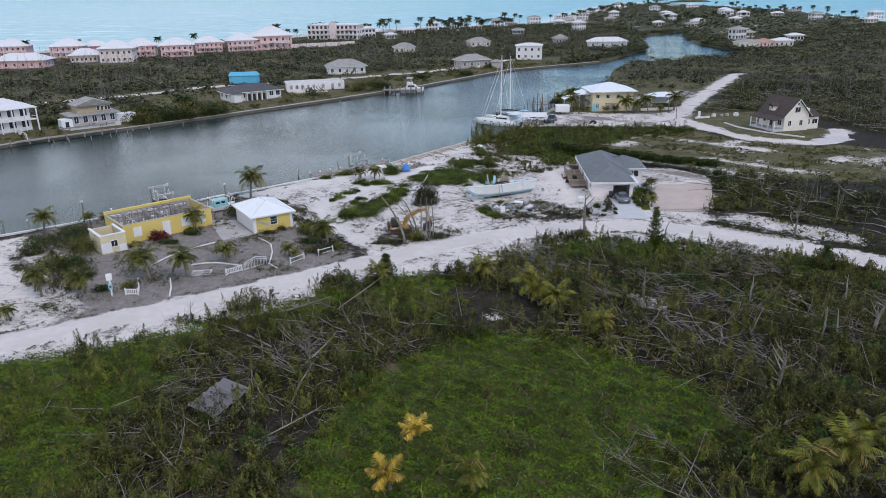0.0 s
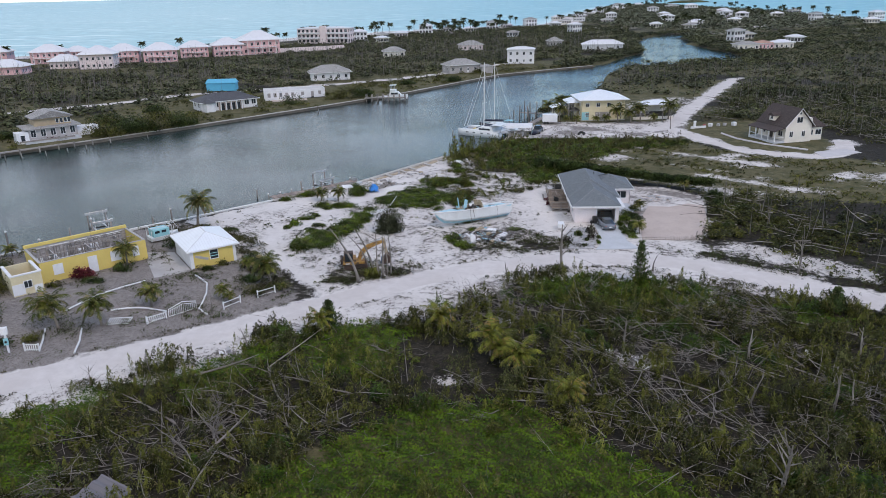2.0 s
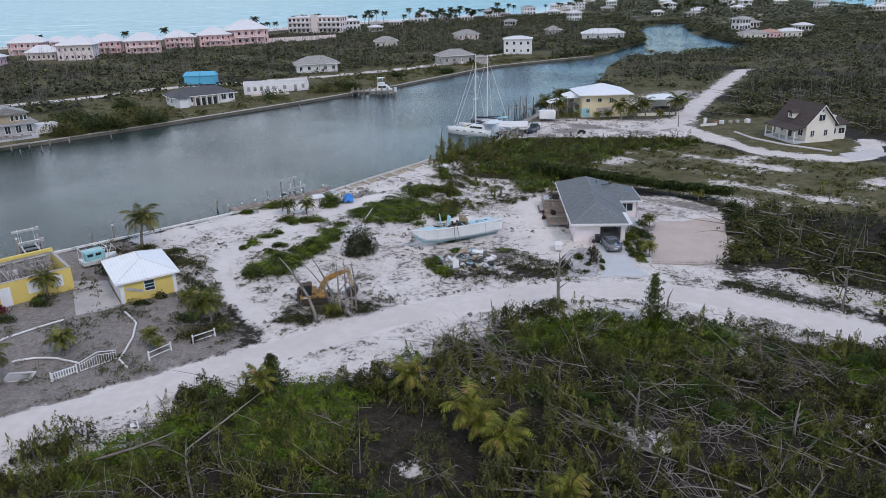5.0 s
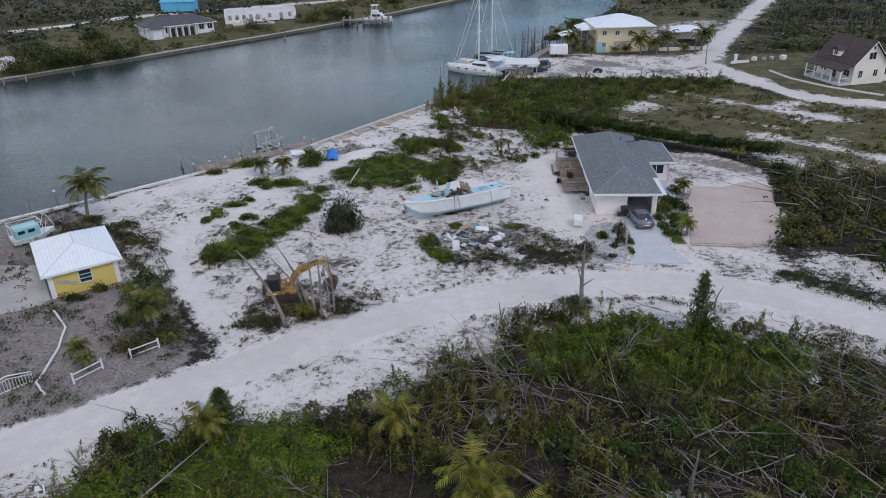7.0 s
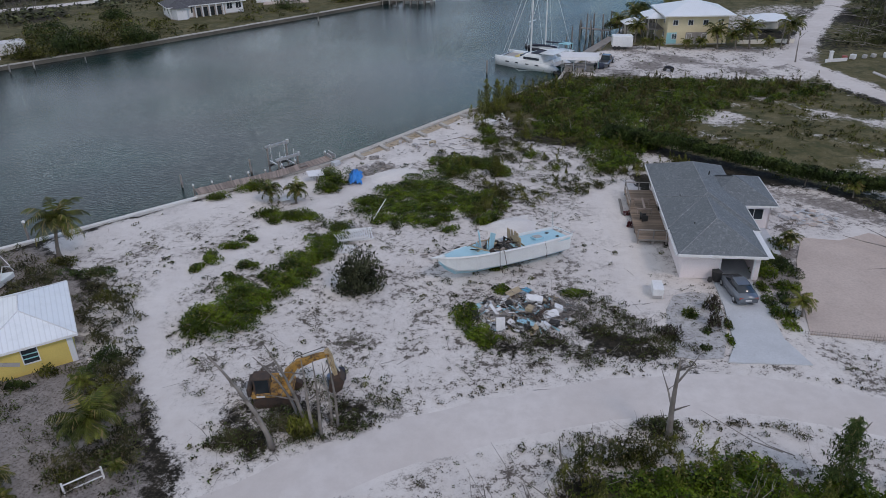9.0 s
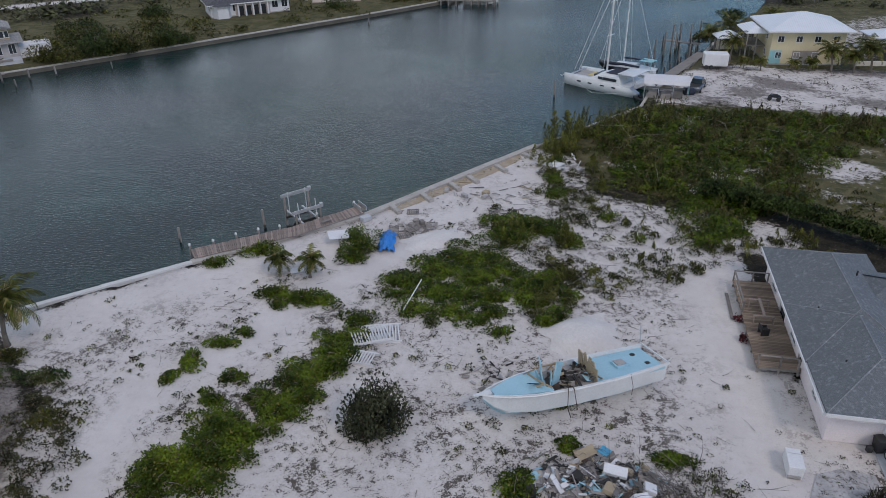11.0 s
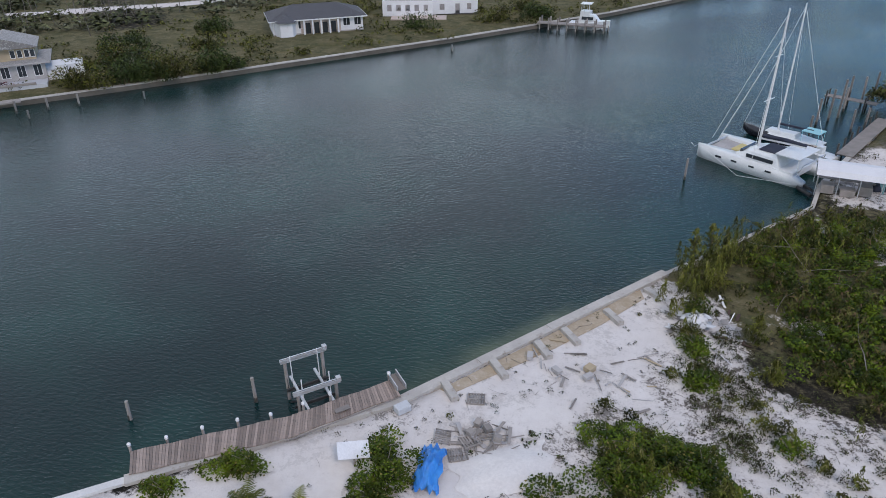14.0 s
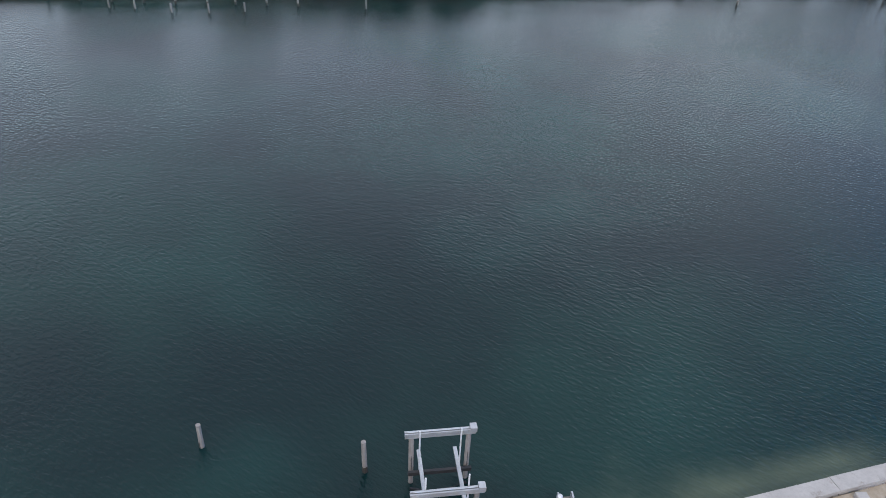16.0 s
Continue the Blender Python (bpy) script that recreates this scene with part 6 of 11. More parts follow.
def car(at):
    """A small saloon: lofted body with wheel arches, glass house, lamps, wheels."""
    c = thing("car", at, "silver-grey compact saloon parked on the driveway", "car")
    b, rings = B(), []
    for y, w, z0, z1 in ((-2.15, 0.7, 0.42, 0.78), (-2.05, 0.82, 0.3, 0.95), (-1.5, 0.87, 0.22, 1.0), (0, 0.88, 0.2, 0.96), (1.2, 0.87, 0.22, 0.9), (1.95, 0.8, 0.28, 0.75), (2.15, 0.66, 0.38, 0.62)):
        rings.append([(-w, y, z0), (w, y, z0), (w + 0.02, y, (z0 + z1) / 2), (w - 0.06, y, z1), (-w + 0.06, y, z1), (-w - 0.02, y, (z0 + z1) / 2)])
    part("body", b.loft(rings), M_CARPAINT, c, "", True)
    part("cabin_glass", B().loft([[(-0.68, -1.6, 0.97), (0.68, -1.6, 0.97), (0.66, -1.6, 1.0), (-0.66, -1.6, 1.0)], [(-0.72, -0.9, 0.97), (0.72, -0.9, 0.97), (0.55, -0.9, 1.38), (-0.55, -0.9, 1.38)], [(-0.72, 0.2, 0.95), (0.72, 0.2, 0.95), (0.56, 0.2, 1.42), (-0.56, 0.2, 1.42)], [(-0.7, 1.1, 0.9), (0.7, 1.1, 0.9), (0.66, 1.1, 0.93), (-0.66, 1.1, 0.93)]]), M_GLASS, c, "", True)
    part("car_roof", B().loft([[(-0.54, -0.95, 1.37), (0.54, -0.95, 1.37), (0.5, -0.95, 1.41), (-0.5, -0.95, 1.41)], [(-0.57, 0.25, 1.42), (0.57, 0.25, 1.42), (0.5, 0.25, 1.46), (-0.5, 0.25, 1.46)]]), M_CARPAINT, c)
    for x in (-0.8, 0.8):
        for y in (-1.35, 1.35):
            w = part("wheel", B().tube([(-0.1, 0, 0), (0.1, 0, 0)], 0.31, 14), M_BLACK, c, at=pose(x, y, 0.31))
            part("rim", B().tube([(-0.11, 0, 0), (0.11, 0, 0)], 0.18, 10), M_STEEL, w)
    for x in (-0.62, 0.62):
        part("tail_lamp", B().box(x - 0.14, x + 0.14, -2.14, -2.06, 0.72, 0.86), M_RED, c)
        part("headlamp", B().box(x - 0.15, x + 0.15, 1.98, 2.1, 0.58, 0.7), M_STEEL, c)
    part("number_plate", B().box(-0.25, 0.25, -2.17, -2.13, 0.55, 0.66), M_WHITE, c)
    return c


car(pose(29.25, 112.7, 0.06, 0, 0, 5))
bin_ = thing("wheelie_bin", pose(28.0, 114.6, 0.06, 0, 0, 12), "black plastic wheeled bin beside the garage", "bin")
part("bin_body", B().loft([[(-0.22, -0.25, 0.08), (0.22, -0.25, 0.08), (0.22, 0.25, 0.08), (-0.22, 0.25, 0.08)], [(-0.3, -0.33, 1.0), (0.3, -0.33, 1.0), (0.3, 0.33, 1.0), (-0.3, 0.33, 1.0)]]), M_BLACK, bin_)
part("lid", B().box(-0.32, 0.32, -0.36, 0.36, 1.0, 1.07), M_BLACK, bin_, bevel=0.02)
part("wheel", B().tube([(-0.28, 0.3, 0.1), (0.28, 0.3, 0.1)], 0.1, 10), M_BLACK, bin_)
part("sack", B().box(-0.75, -0.35, -0.2, 0.2, 0, 0.5), M_BLACK, bin_, "", True, 0.12)
fr = thing("old_freezer", pose(22.6, 112.6, 0, 0, 0, -6), "discarded white chest freezer standing on the sand", "freezer")
part("cabinet", B().box(-0.42, 0.42, -0.85, 0.85, 0.03, 0.82), M_WHITE, fr, bevel=0.03)
part("lid", B().box(-0.44, 0.44, -0.87, 0.3, 0.83, 0.92), M_WHITE, fr, bevel=0.02)
part("grille", B().box(-0.43, 0.3, -0.89, -0.86, 0.1, 0.3), M_GREYWALL, fr)
part("shelf_panel", B().box(-0.4, 0.4, 0.4, 0.8, 0.83, 0.86), M_WHITE, fr)

# ---- the yellow cottage ----
cot = thing("cottage", pose(-27.35, 99.15, 0, 0, 0, 32.5), "small yellow cottage with white metal hipped roof", "cottage")
b = B()
opening_wall(b, 5.9, 2.5, 0.2, [(2.55, 3.55, 0.95, 2.1)], turned(0, 0, 0))
opening_wall(b, 7.7, 2.5, 0.2, [(2.0, 3.0, 0, 2.1), (5.0, 6.0, 1.0, 2.1)], turned(0.2, 0.2, 90))
b.box(5.7, 5.9, 0.2, 7.9, 0, 2.5).box(0.2, 5.7, 7.7, 7.9, 0, 2.5)
loose("wall", b, M_YELLOW, cot, "bright yellow rendered walls")
loose("corner_board", B().box(-0.03, 0.4, -0.03, -0.001, 0, 2.5).box(-0.03, -0.001, 0, 7.9, 0, 2.5).box(5.55, 5.93, -0.03, -0.001, 0, 2.5).box(5.901, 5.93, 0, 0.4, 0, 2.5), M_WHITE, cot, "white corner trim and side cladding")
part("floor_slab", B().box(0.2, 5.7, 0.2, 7.7, -0.05, 0.08), M_CONCRETE, cot)
part("roof", B().hip(-0.45, 6.35, -0.45, 8.35, 2.56, 1.35, "y", 3.1, 0.1), M_METALROOF, cot, "white ribbed metal roof")
loose("ridge_cap", B().tube([(2.95, 2.65, 3.93), (2.95, 5.25, 3.93)], 0.07, 5).tube([(-0.45, -0.45, 2.58), (2.95, 2.65, 3.93)], 0.05, 4).tube([(6.35, -0.45, 2.58), (2.95, 2.65, 3.93)], 0.05, 4).tube([(6.35, 8.35, 2.58), (2.95, 5.25, 3.93)], 0.05, 4).tube([(-0.45, 8.35, 2.58), (2.95, 5.25, 3.93)], 0.05, 4), M_FARROOF, cot)
loose("fascia", B().box(-0.5, 6.4, -0.5, -0.451, 2.36, 2.55).box(-0.5, 6.4, 8.351, 8.4, 2.36, 2.55).box(-0.5, -0.451, -0.45, 8.35, 2.36, 2.55).box(6.351, 6.4, -0.45, 8.35, 2.36, 2.55), M_WHITE, cot)
part("ceiling_board", B().box(-0.44, 6.34, -0.44, 8.34, 2.5, 2.45), M_WHITE, cot)
wn = window(cot, 3.05, 0.0, 0.95, 1.0, 1.15, 0, 0)
loose("shutter_slat", B().box(-0.5, 0.5, -0.09, -0.03, 0.72, 0.78).box(-0.5, 0.5, -0.1, -0.03, 0.35, 0.42), M_AQUA, wn)
part("fallen_board", B().box(0.55, 2.3, -0.02, 0.02, -0.16, 0.16), M_GREYWALL, cot, "loose white board hanging on the wall", at=pose(0.1, -0.06, 1.85, 0, 21, 0))
part("door", B().box(-0.5, 0.5, -0.03, 0.03, 0.08, 2.1), M_WHITE, cot, at=facing(0.1, 2.7, 0, 270))
window(cot, 0.0, 5.7, 1.0, 1.0, 1.1, 270)
tagged(part("terrace_slab", B().prism([(-27.9, 98.0), (-27.6, 99.2), (-32.0, 106.0), (-36.3, 106.2), (-31.2, 96.4)], -0.05, 0.05), M_GREYWALL), "grey concrete terrace beside the cottage", "terrace", kind="structure")

# ---- the roofless yellow house ----
ru = thing("ruined_house", pose(-44.6, 95.3, 0, 0, 0, 41), "roofless storm-gutted yellow house with exposed rooms", "house")
b = B()
opening_wall(b, 13.0, 2.7, 0.22, [(1.5, 2.5, 0.9, 2.1), (5.6, 6.6, 0.0, 2.1), (8.4, 9.6, 0.9, 2.0), (11.2, 11.9, 0.9, 2.0)], turned(0, 0, 0))
b.box(12.78, 13.0, 0.22, 7.6, 0, 2.65).box(0, 0.22, 0.22, 7.6, 0, 2.65)
loose("wall", b, M_YELLOW, ru, "yellow rendered outer walls")
b = B()
opening_wall(b, 12.56, 2.75, 0.2, [(0.5, 2.3, 0.5, 2.5), (2.7, 5.2, 0.1, 2.5), (5.8, 7.6, 0.4, 2.5), (8.2, 9.6, 0, 2.5), (10.0, 12.1, 0.6, 2.5)], turned(0.22, 7.4, 0))
part("back_wall", b, M_GREYWALL, ru, "stained grey inner face of the back wall")
part("ring_beam", B().box(-0.05, 13.05, 7.3, 7.75, 2.76, 3.12), M_YELLOW, ru, "yellow concrete ring beam")
loose("wall_cap", B().box(0, 13.0, -0.04, 0.26, 2.702, 2.76).box(12.74, 13.04, 0.26, 7.3, 2.652, 2.74).box(-0.04, 0.26, 0.26, 7.3, 2.652, 2.74), M_GREYWALL, ru)
b = B()
for x in (2.9, 7.2, 11.2):
    opening_wall(b, 7.1, 1.9 + 0.25 * math.sin(x * 3), 0.14, [(1.6, 2.6, 0, 2.0), (4.6, 5.4, 0.2, 1.8)], turned(x, 0.25, 90))
loose("inner_wall", b, M_GREYWALL, ru, "stained grey inner partitions")
stud_me = B().box(-0.045, 0.045, -0.045, 0.045, 0.06, 2.5).mesh("stud", M_OLDWOOD)
pale_me = B().box(-0.06, 0.06, -0.04, 0.04, 0.06, 2.3).mesh("stud", M_FARWHITE)
rr = random.Random(31)
for x0, x1, y in ((0.5, 4.6, 3.5), (4.9, 8.6, 4.6), (8.8, 12.6, 3.9), (0.6, 6.6, 6.9), (6.8, 12.5, 7.0), (5.0, 9.0, 2.2), (9.6, 12.4, 5.6)):
    n = int((x1 - x0) / 0.38)
    for k in range(n):
        if rr.random() < 0.82:
            pale = y < 4.0 and x0 < 4
            part("stud", pale_me if pale else stud_me, M_FARWHITE if pale else M_OLDWOOD, ru, at=pose(x0 + k * 0.38, y + rr.uniform(-0.05, 0.05), 0, rr.uniform(-4, 4), rr.uniform(-5, 5), 0))
    part("top_plate", B().box(x0, x1, y - 0.05, y + 0.05, 2.42, 2.5), M_OLDWOOD, ru)
for y0, y1, x in ((0.4, 3.4, 1.8), (0.4, 7.0, 4.8), (0.4, 7.0, 9.2), (3.0, 7.0, 6.4)):
    for k in range(int((y1 - y0) / 0.42)):
        if rr.random() < 0.8:
            part("stud", stud_me, M_OLDWOOD, ru, at=pose(x, y0 + k * 0.42, 0, rr.uniform(-5, 5), rr.uniform(-4, 4), 90))
part("floor_slab", B().box(0.22, 12.78, 0.22, 7.4, -0.05, 0.06), surface("littered_grey_floor", (0.3, 0.28, 0.27), (0.16, 0.145, 0.135), 1.1, 0.9, 0, 5.0, 0.4, (0.06, 0.055, 0.05)), ru)
loose("fallen_beam", B().tube([(9.8, 0.4, 2.9), (8.0, 6.6, 3.0)], 0.08, 4).tube([(8.9, 1.2, 0.1), (7.7, 5.8, 2.8)], 0.07, 4).tube([(11.5, 2.0, 0.1), (10.2, 6.0, 2.4)], 0.06, 4).tube([(1.0, 2.0, 0.2), (4.0, 6.2, 2.2)], 0.06, 4), M_OLDWOOD, ru)
for k in range(70):
    m = (M_FARWHITE, M_DARK, M_OLDWOOD, M_GREYWALL, M_BEIGEBOARD, M_DARK)[k % 6]
    me = cached(("gutted", k % 12), lambda: B().box(-0.45 + 0.03 * (k % 7), 0.5, -0.1 - 0.07 * (k % 4), 0.2, 0, 0.05 + 0.09 * (k % 3)).mesh("wreckage", m))
    part("wreckage", me, m, ru, at=pose(rr.uniform(0.8, 12.2), rr.uniform(0.7, 6.8), rr.uniform(0.06, 0.5), rr.uniform(-25, 25), rr.uniform(-25, 25), rr.uniform(0, 360)))
loose("gutted_fitting", B().box(6.0, 6.7, 5.3, 5.9, 0.06, 1.7).box(7.6, 8.6, 5.7, 6.3, 0.06, 1.9).box(8.0, 9.0, 3.0, 3.6, 0.06, 1.2).box(10.4, 11.0, 1.6, 2.2, 0.06, 1.5).box(7.4, 8.3, 0.9, 1.6, 0.06, 1.0), M_FARWHITE, ru, "white gutted fittings and appliances")
b = B()
opening_wall(b, 3.3, 2.5, 0.2, [(1.3, 2.1, 0.9, 1.7)], turned(-3.7, -2.4, 0))
b.box(-3.7, -3.5, -2.2, 2.5, 0, 2.5).box(-0.6, -0.4, -2.2, 2.5, 0, 2.5).box(-3.5, -0.6, 2.3, 2.5, 0, 2.5)
loose("annex_wall", b, M_PALEYELLOW, ru, "peeling yellow and white annex walls")
loose("annex_cap", B().box(-3.78, -0.32, -2.48, -2.1, 2.502, 2.64).box(-3.78, -3.42, -2.1, 2.58, 2.502, 2.64).box(-0.68, -0.32, -2.1, 2.58, 2.502, 2.64), M_FARWHITE, ru)
loose("plinth_patch", B().box(-3.72, -2.4, -2.44, -2.401, 0.15, 1.5).box(-1.4, -0.5, -2.43, -2.401, 0.0, 1.0), M_FARWHITE, ru)
window(ru, -2.0, -2.4, 0.9, 0.8, 0.8, 0, 1)
for x, w, z0 in ((2.0, 1.16, 0.8), (9.0, 1.36, 0.8), (11.55, 0.86, 0.8), (6.1, 1.12, 0.0)):
    part("window_board", B().box(x - w / 2, x + w / 2, -0.06, -0.004, z0, 2.16), M_FARWHITE, ru, "white storm board over the opening")

# ---- aqua boat cabin laid up ashore ----
ab = thing("laid_up_boat", pose(-36.0, 111.9, 0, 0, 0, 42) @ Matrix.Diagonal((0.74, 0.74, 0.74, 1)), "aqua cabin boat with white frame laid up ashore", "boat")
part("hull", B().loft([[(-2.2, -1.2, 0.35), (-2.2, 1.2, 0.35), (-2.2, 1.4, 1.0), (-2.2, -1.4, 1.0)], [(1.4, -1.3, 0.2), (1.4, 1.3, 0.2), (1.4, 1.5, 1.05), (1.4, -1.5, 1.05)], [(3.6, -0.1, 0.7), (3.6, 0.1, 0.7), (3.6, 0.15, 1.3), (3.6, -0.15, 1.3)]]), M_GELCOAT, ab)
loose("cradle", B().box(-1.6, -1.4, -1.3, 1.3, 0, 0.36).box(1.0, 1.2, -1.3, 1.3, 0, 0.24), M_OLDWOOD, ab)
cb = part("cabin", B().box(-1.7, 1.5, -1.2, 1.2, 1.02, 2.5), M_AQUA, ab, bevel=0.06)
for x in (-0.9, 0.4):
    part("pane", B().box(x - 0.45, x + 0.45, -1.24, -1.19, 1.75, 2.2), M_GLASS, cb)
loose("canopy_frame", B().tube([(-2.1, -1.35, 1.0), (-2.1, -1.35, 3.0), (1.9, -1.35, 2.9), (1.9, -1.35, 1.0)], 0.07, 5).tube([(-2.1, 1.35, 1.0), (-2.1, 1.35, 3.0), (1.9, 1.35, 2.9), (1.9, 1.35, 1.0)], 0.07, 5).tube([(-2.1, -1.35, 3.0), (-2.1, 1.35, 3.0)], 0.07, 5).tube([(1.9, -1.35, 2.9), (1.9, 1.35, 2.9)], 0.07, 5), M_WHITE, ab)
loose("bow_rail", B().tube([(1.9, -1.3, 1.2), (2.6, -1.2, 2.9), (3.4, -0.3, 2.2), (3.7, 0.2, 1.4)], 0.06, 5).tube([(2.0, 1.3, 1.2), (2.9, 1.1, 3.3), (3.5, 0.3, 2.0)], 0.06, 5), M_WHITE, ab)

# ---- garden fence, gate, kerb and meter post ----
def picket_fence(name, ax, ay, bx, by, label, height=0.95, tilt=0):
    d = math.hypot(bx - ax, by - ay)
    f = thing(name, pose(ax, ay, 0, tilt, 0, math.degrees(math.atan2(by - ay, bx - ax))), label, "fence", "garden fence")
    n = max(2, int(d / 1.6) + 1)
    for k in range(n):
        part("post", cached(("fp", height), lambda: B().box(-0.06, 0.06, -0.06, 0.06, -0.1, height + 0.1).mesh("post", M_WHITE)), M_WHITE, f, at=pose(d * k / (n - 1), 0, 0))
    part("rail", B().box(0, d, -0.025, 0.025, 0.15, 0.23).box(0, d, -0.025, 0.025, height - 0.12, height - 0.04), M_WHITE, f)
    return f, d


for ax, ay, bx, by in ((-26.9, 82.8, -25.3, 84.2), (-19.6, 86.3, -18.2, 88.1), (-16.5, 89.4, -14.8, 90.8), (-37.0, 77.1, -35.5, 77.0)):
    f, d = picket_fence("picket_fence", ax, ay, bx, by, "broken white picket fence beside the lane", 0.8)
    if ax < -20:
        for k in range(int(d / 0.22)):
            part("picket", cached("picket", lambda: B().box(-0.045, 0.045, -0.045, -0.02, 0.05, 0.8).mesh("picket", M_WHITE)), M_WHITE, f, at=pose(0.12 + k * 0.22, 0, 0))
gate = thing("garden_gate", pose(-25.1, 84.4, 0, 8, 0, 44), "white metal garden gate with arched top", "gate", "garden fence")
part("gate_frame", B().tube([(0, 0, 0.1), (0, 0, 1.0), (1.6, 0, 1.45), (3.2, 0, 1.0), (3.2, 0, 0.1), (0, 0, 0.1)], 0.05, 5).tube([(0, 0, 0.75), (1.6, 0, 1.15), (3.2, 0, 0.75)], 0.035, 4), M_WHITE, gate)
for k in range(14):
    part("bar", cached("gatebar", lambda: B().tube([(0, 0, 0.1), (0, 0, 1.0)], 0.022, 4).mesh("bar", M_WHITE)), M_WHITE, gate, at=pose(0.22 + k * 0.212, 0, 0))


def kerb(line, label):
    pts = []
    for i in range(len(line) - 1):
        for k in range(5):
            s = k / 5
            pts.append((line[i][0] * (1 - s) + line[i + 1][0] * s, line[i][1] * (1 - s) + line[i + 1][1] * s))
    pts.append(line[-1])
    return tagged(part("garden_edging", B().tube([(x, y, 0.1 + 0.03 * math.sin(i)) for i, (x, y) in enumerate(pts)], 0.1, 6), M_WHITE), label, "edging", "white edging pipes")


kerb([(-26.2, 96.9), (-23.9, 94.2), (-23.0, 91.1), (-22.6, 88.4), (-22.4, 86.3), (-21.0, 84.8)], "white pipe edging curving across the garden")
kerb([(-37.6, 86.7), (-35.9, 91.4), (-31.9, 95.4)], "long white pipe lying across the garden")
kerb([(-32.4, 86.4), (-30.8, 87.1), (-28.4, 86.9), (-25.9, 85.8)], "bent white pipe lying across the garden")
kerb([(-35.5, 77.0), (-36.4, 79.4), (-37.5, 82.0)], "white pipe edging near the lane")
kerb([(-31.6, 76.2), (-32.4, 79.0), (-33.5, 81.8)], "short white pipe lying in the garden")
lat = thing("fallen_lattice", pose(-30.2, 83.6, 0.08, 6, 0, 4), "white lattice panel lying flat in the garden", "lattice")
part("lattice_frame", B().box(-1.2, 1.2, -0.7, -0.62, 0, 0.06).box(-1.2, 1.2, 0.62, 0.7, 0, 0.06).box(-1.2, -1.12, -0.62, 0.62, 0, 0.06).box(1.12, 1.2, -0.62, 0.62, 0, 0.06), M_WHITE, lat)
for k in range(9):
    part("slat", cached("latslat", lambda: B().box(-0.04, 0.04, -0.62, 0.62, 0.0, 0.03).mesh("slat", M_WHITE)), M_WHITE, lat, at=pose(-0.96 + k * 0.24, 0, 0))
mp = thing("meter_post", pose(-38.5, 76.9, 0, 0, 0, 20), "white utility meter cabinet on a post", "meter")
part("post", B().box(-0.09, 0.09, -0.09, 0.09, -0.1, 2.6), M_WHITE, mp)
part("cabinet", B().box(-0.32, 0.32, -0.24, 0.18, 2.0, 2.75), M_WHITE, mp, bevel=0.03)
part("meter_box", B().box(-0.22, 0.22, -0.26, -0.1, 0.9, 1.6), M_AQUA, mp, bevel=0.02)
part("meter_dial", B().tube([(0, -0.27, 1.25), (0, -0.31, 1.25)], 0.12, 10), M_BLACK, mp)

# ---- excavator ----
ex = thing("excavator", pose(-6.0, 98.5, 0, 0, 0, 8) @ Matrix.Diagonal((0.82, 0.82, 0.82, 1)), "rusty orange-yellow tracked excavator with raised boom", "excavator")
for y in (-1.05, 1.05):
    tr = part("track", B().loft([[(-1.9, y - 0.28, 0.35), (-1.9, y + 0.28, 0.35), (-1.9, y + 0.28, 0.6), (-1.9, y - 0.28, 0.6)], [(-1.55, y - 0.28, 0.0), (-1.55, y + 0.28, 0.0), (-1.55, y + 0.28, 0.85), (-1.55, y - 0.28, 0.85)], [(1.55, y - 0.28, 0.0), (1.55, y + 0.28, 0.0), (1.55, y + 0.28, 0.85), (1.55, y - 0.28, 0.85)], [(1.9, y - 0.28, 0.35), (1.9, y + 0.28, 0.35), (1.9, y + 0.28, 0.6), (1.9, y - 0.28, 0.6)]]), M_RUST, ex)
    for k in range(16):
        part("shoe", cached("shoe", lambda: B().box(-0.09, 0.09, -0.31, 0.31, 0, 0.05).mesh("shoe", M_RUST)), M_RUST, tr, at=pose(-1.5 + k * 0.2, y, 0.85))
    for k in range(6):
        part("roller", cached("roller", lambda: B().tube([(0, -0.32, 0), (0, 0.32, 0)], 0.17, 10).mesh("roller", M_RUST)), M_RUST, tr, at=pose(-1.35 + k * 0.54, y, 0.3))
part("turntable", B().tube([(0, 0, 0.6), (0, 0, 1.0)], 0.75, 14), M_RUST, ex)
part("upper_body", B().prism([(-2.0, -1.15), (1.4, -1.15), (1.4, 1.15), (-1.7, 1.15), (-2.05, 0.8), (-2.05, -0.8)], 0.95, 1.25), M_EXC, ex)
part("engine_cover", B().loft([[(-2.0, -1.1, 1.25), (0.1, -1.1, 1.25), (0.1, 1.1, 1.25), (-2.0, 1.1, 1.25)], [(-1.85, -0.95, 1.62), (0.05, -0.95, 1.66), (0.05, 1.0, 1.8), (-1.85, 1.0, 1.8)]]), M_EXC, ex)
part("counterweight", B().box(-2.35, -1.95, -1.1, 1.1, 1.0, 1.9), M_RUST, ex, bevel=0.12)
cab = part("cab", B().box(-1.7, -1.6, -1.1, -1.0, 1.26, 2.75).box(-0.5, -0.4, -1.1, -1.0, 1.26, 2.75).box(-1.7, -1.6, -0.1, 0, 1.26, 2.75).box(-0.5, -0.4, -0.1, 0, 1.26, 2.75).box(-1.75, -0.35, -1.15, 0.05, 2.75, 2.85), M_RUST, ex, "rusty dark cab frame")
part("pane", B().box(-1.6, -0.5, -1.06, -1.03, 1.3, 2.72).box(-1.68, -1.65, -1.0, -0.1, 1.5, 2.7).box(-0.46, -0.43, -1.0, -0.1, 1.5, 2.7), M_GLASS, cab)
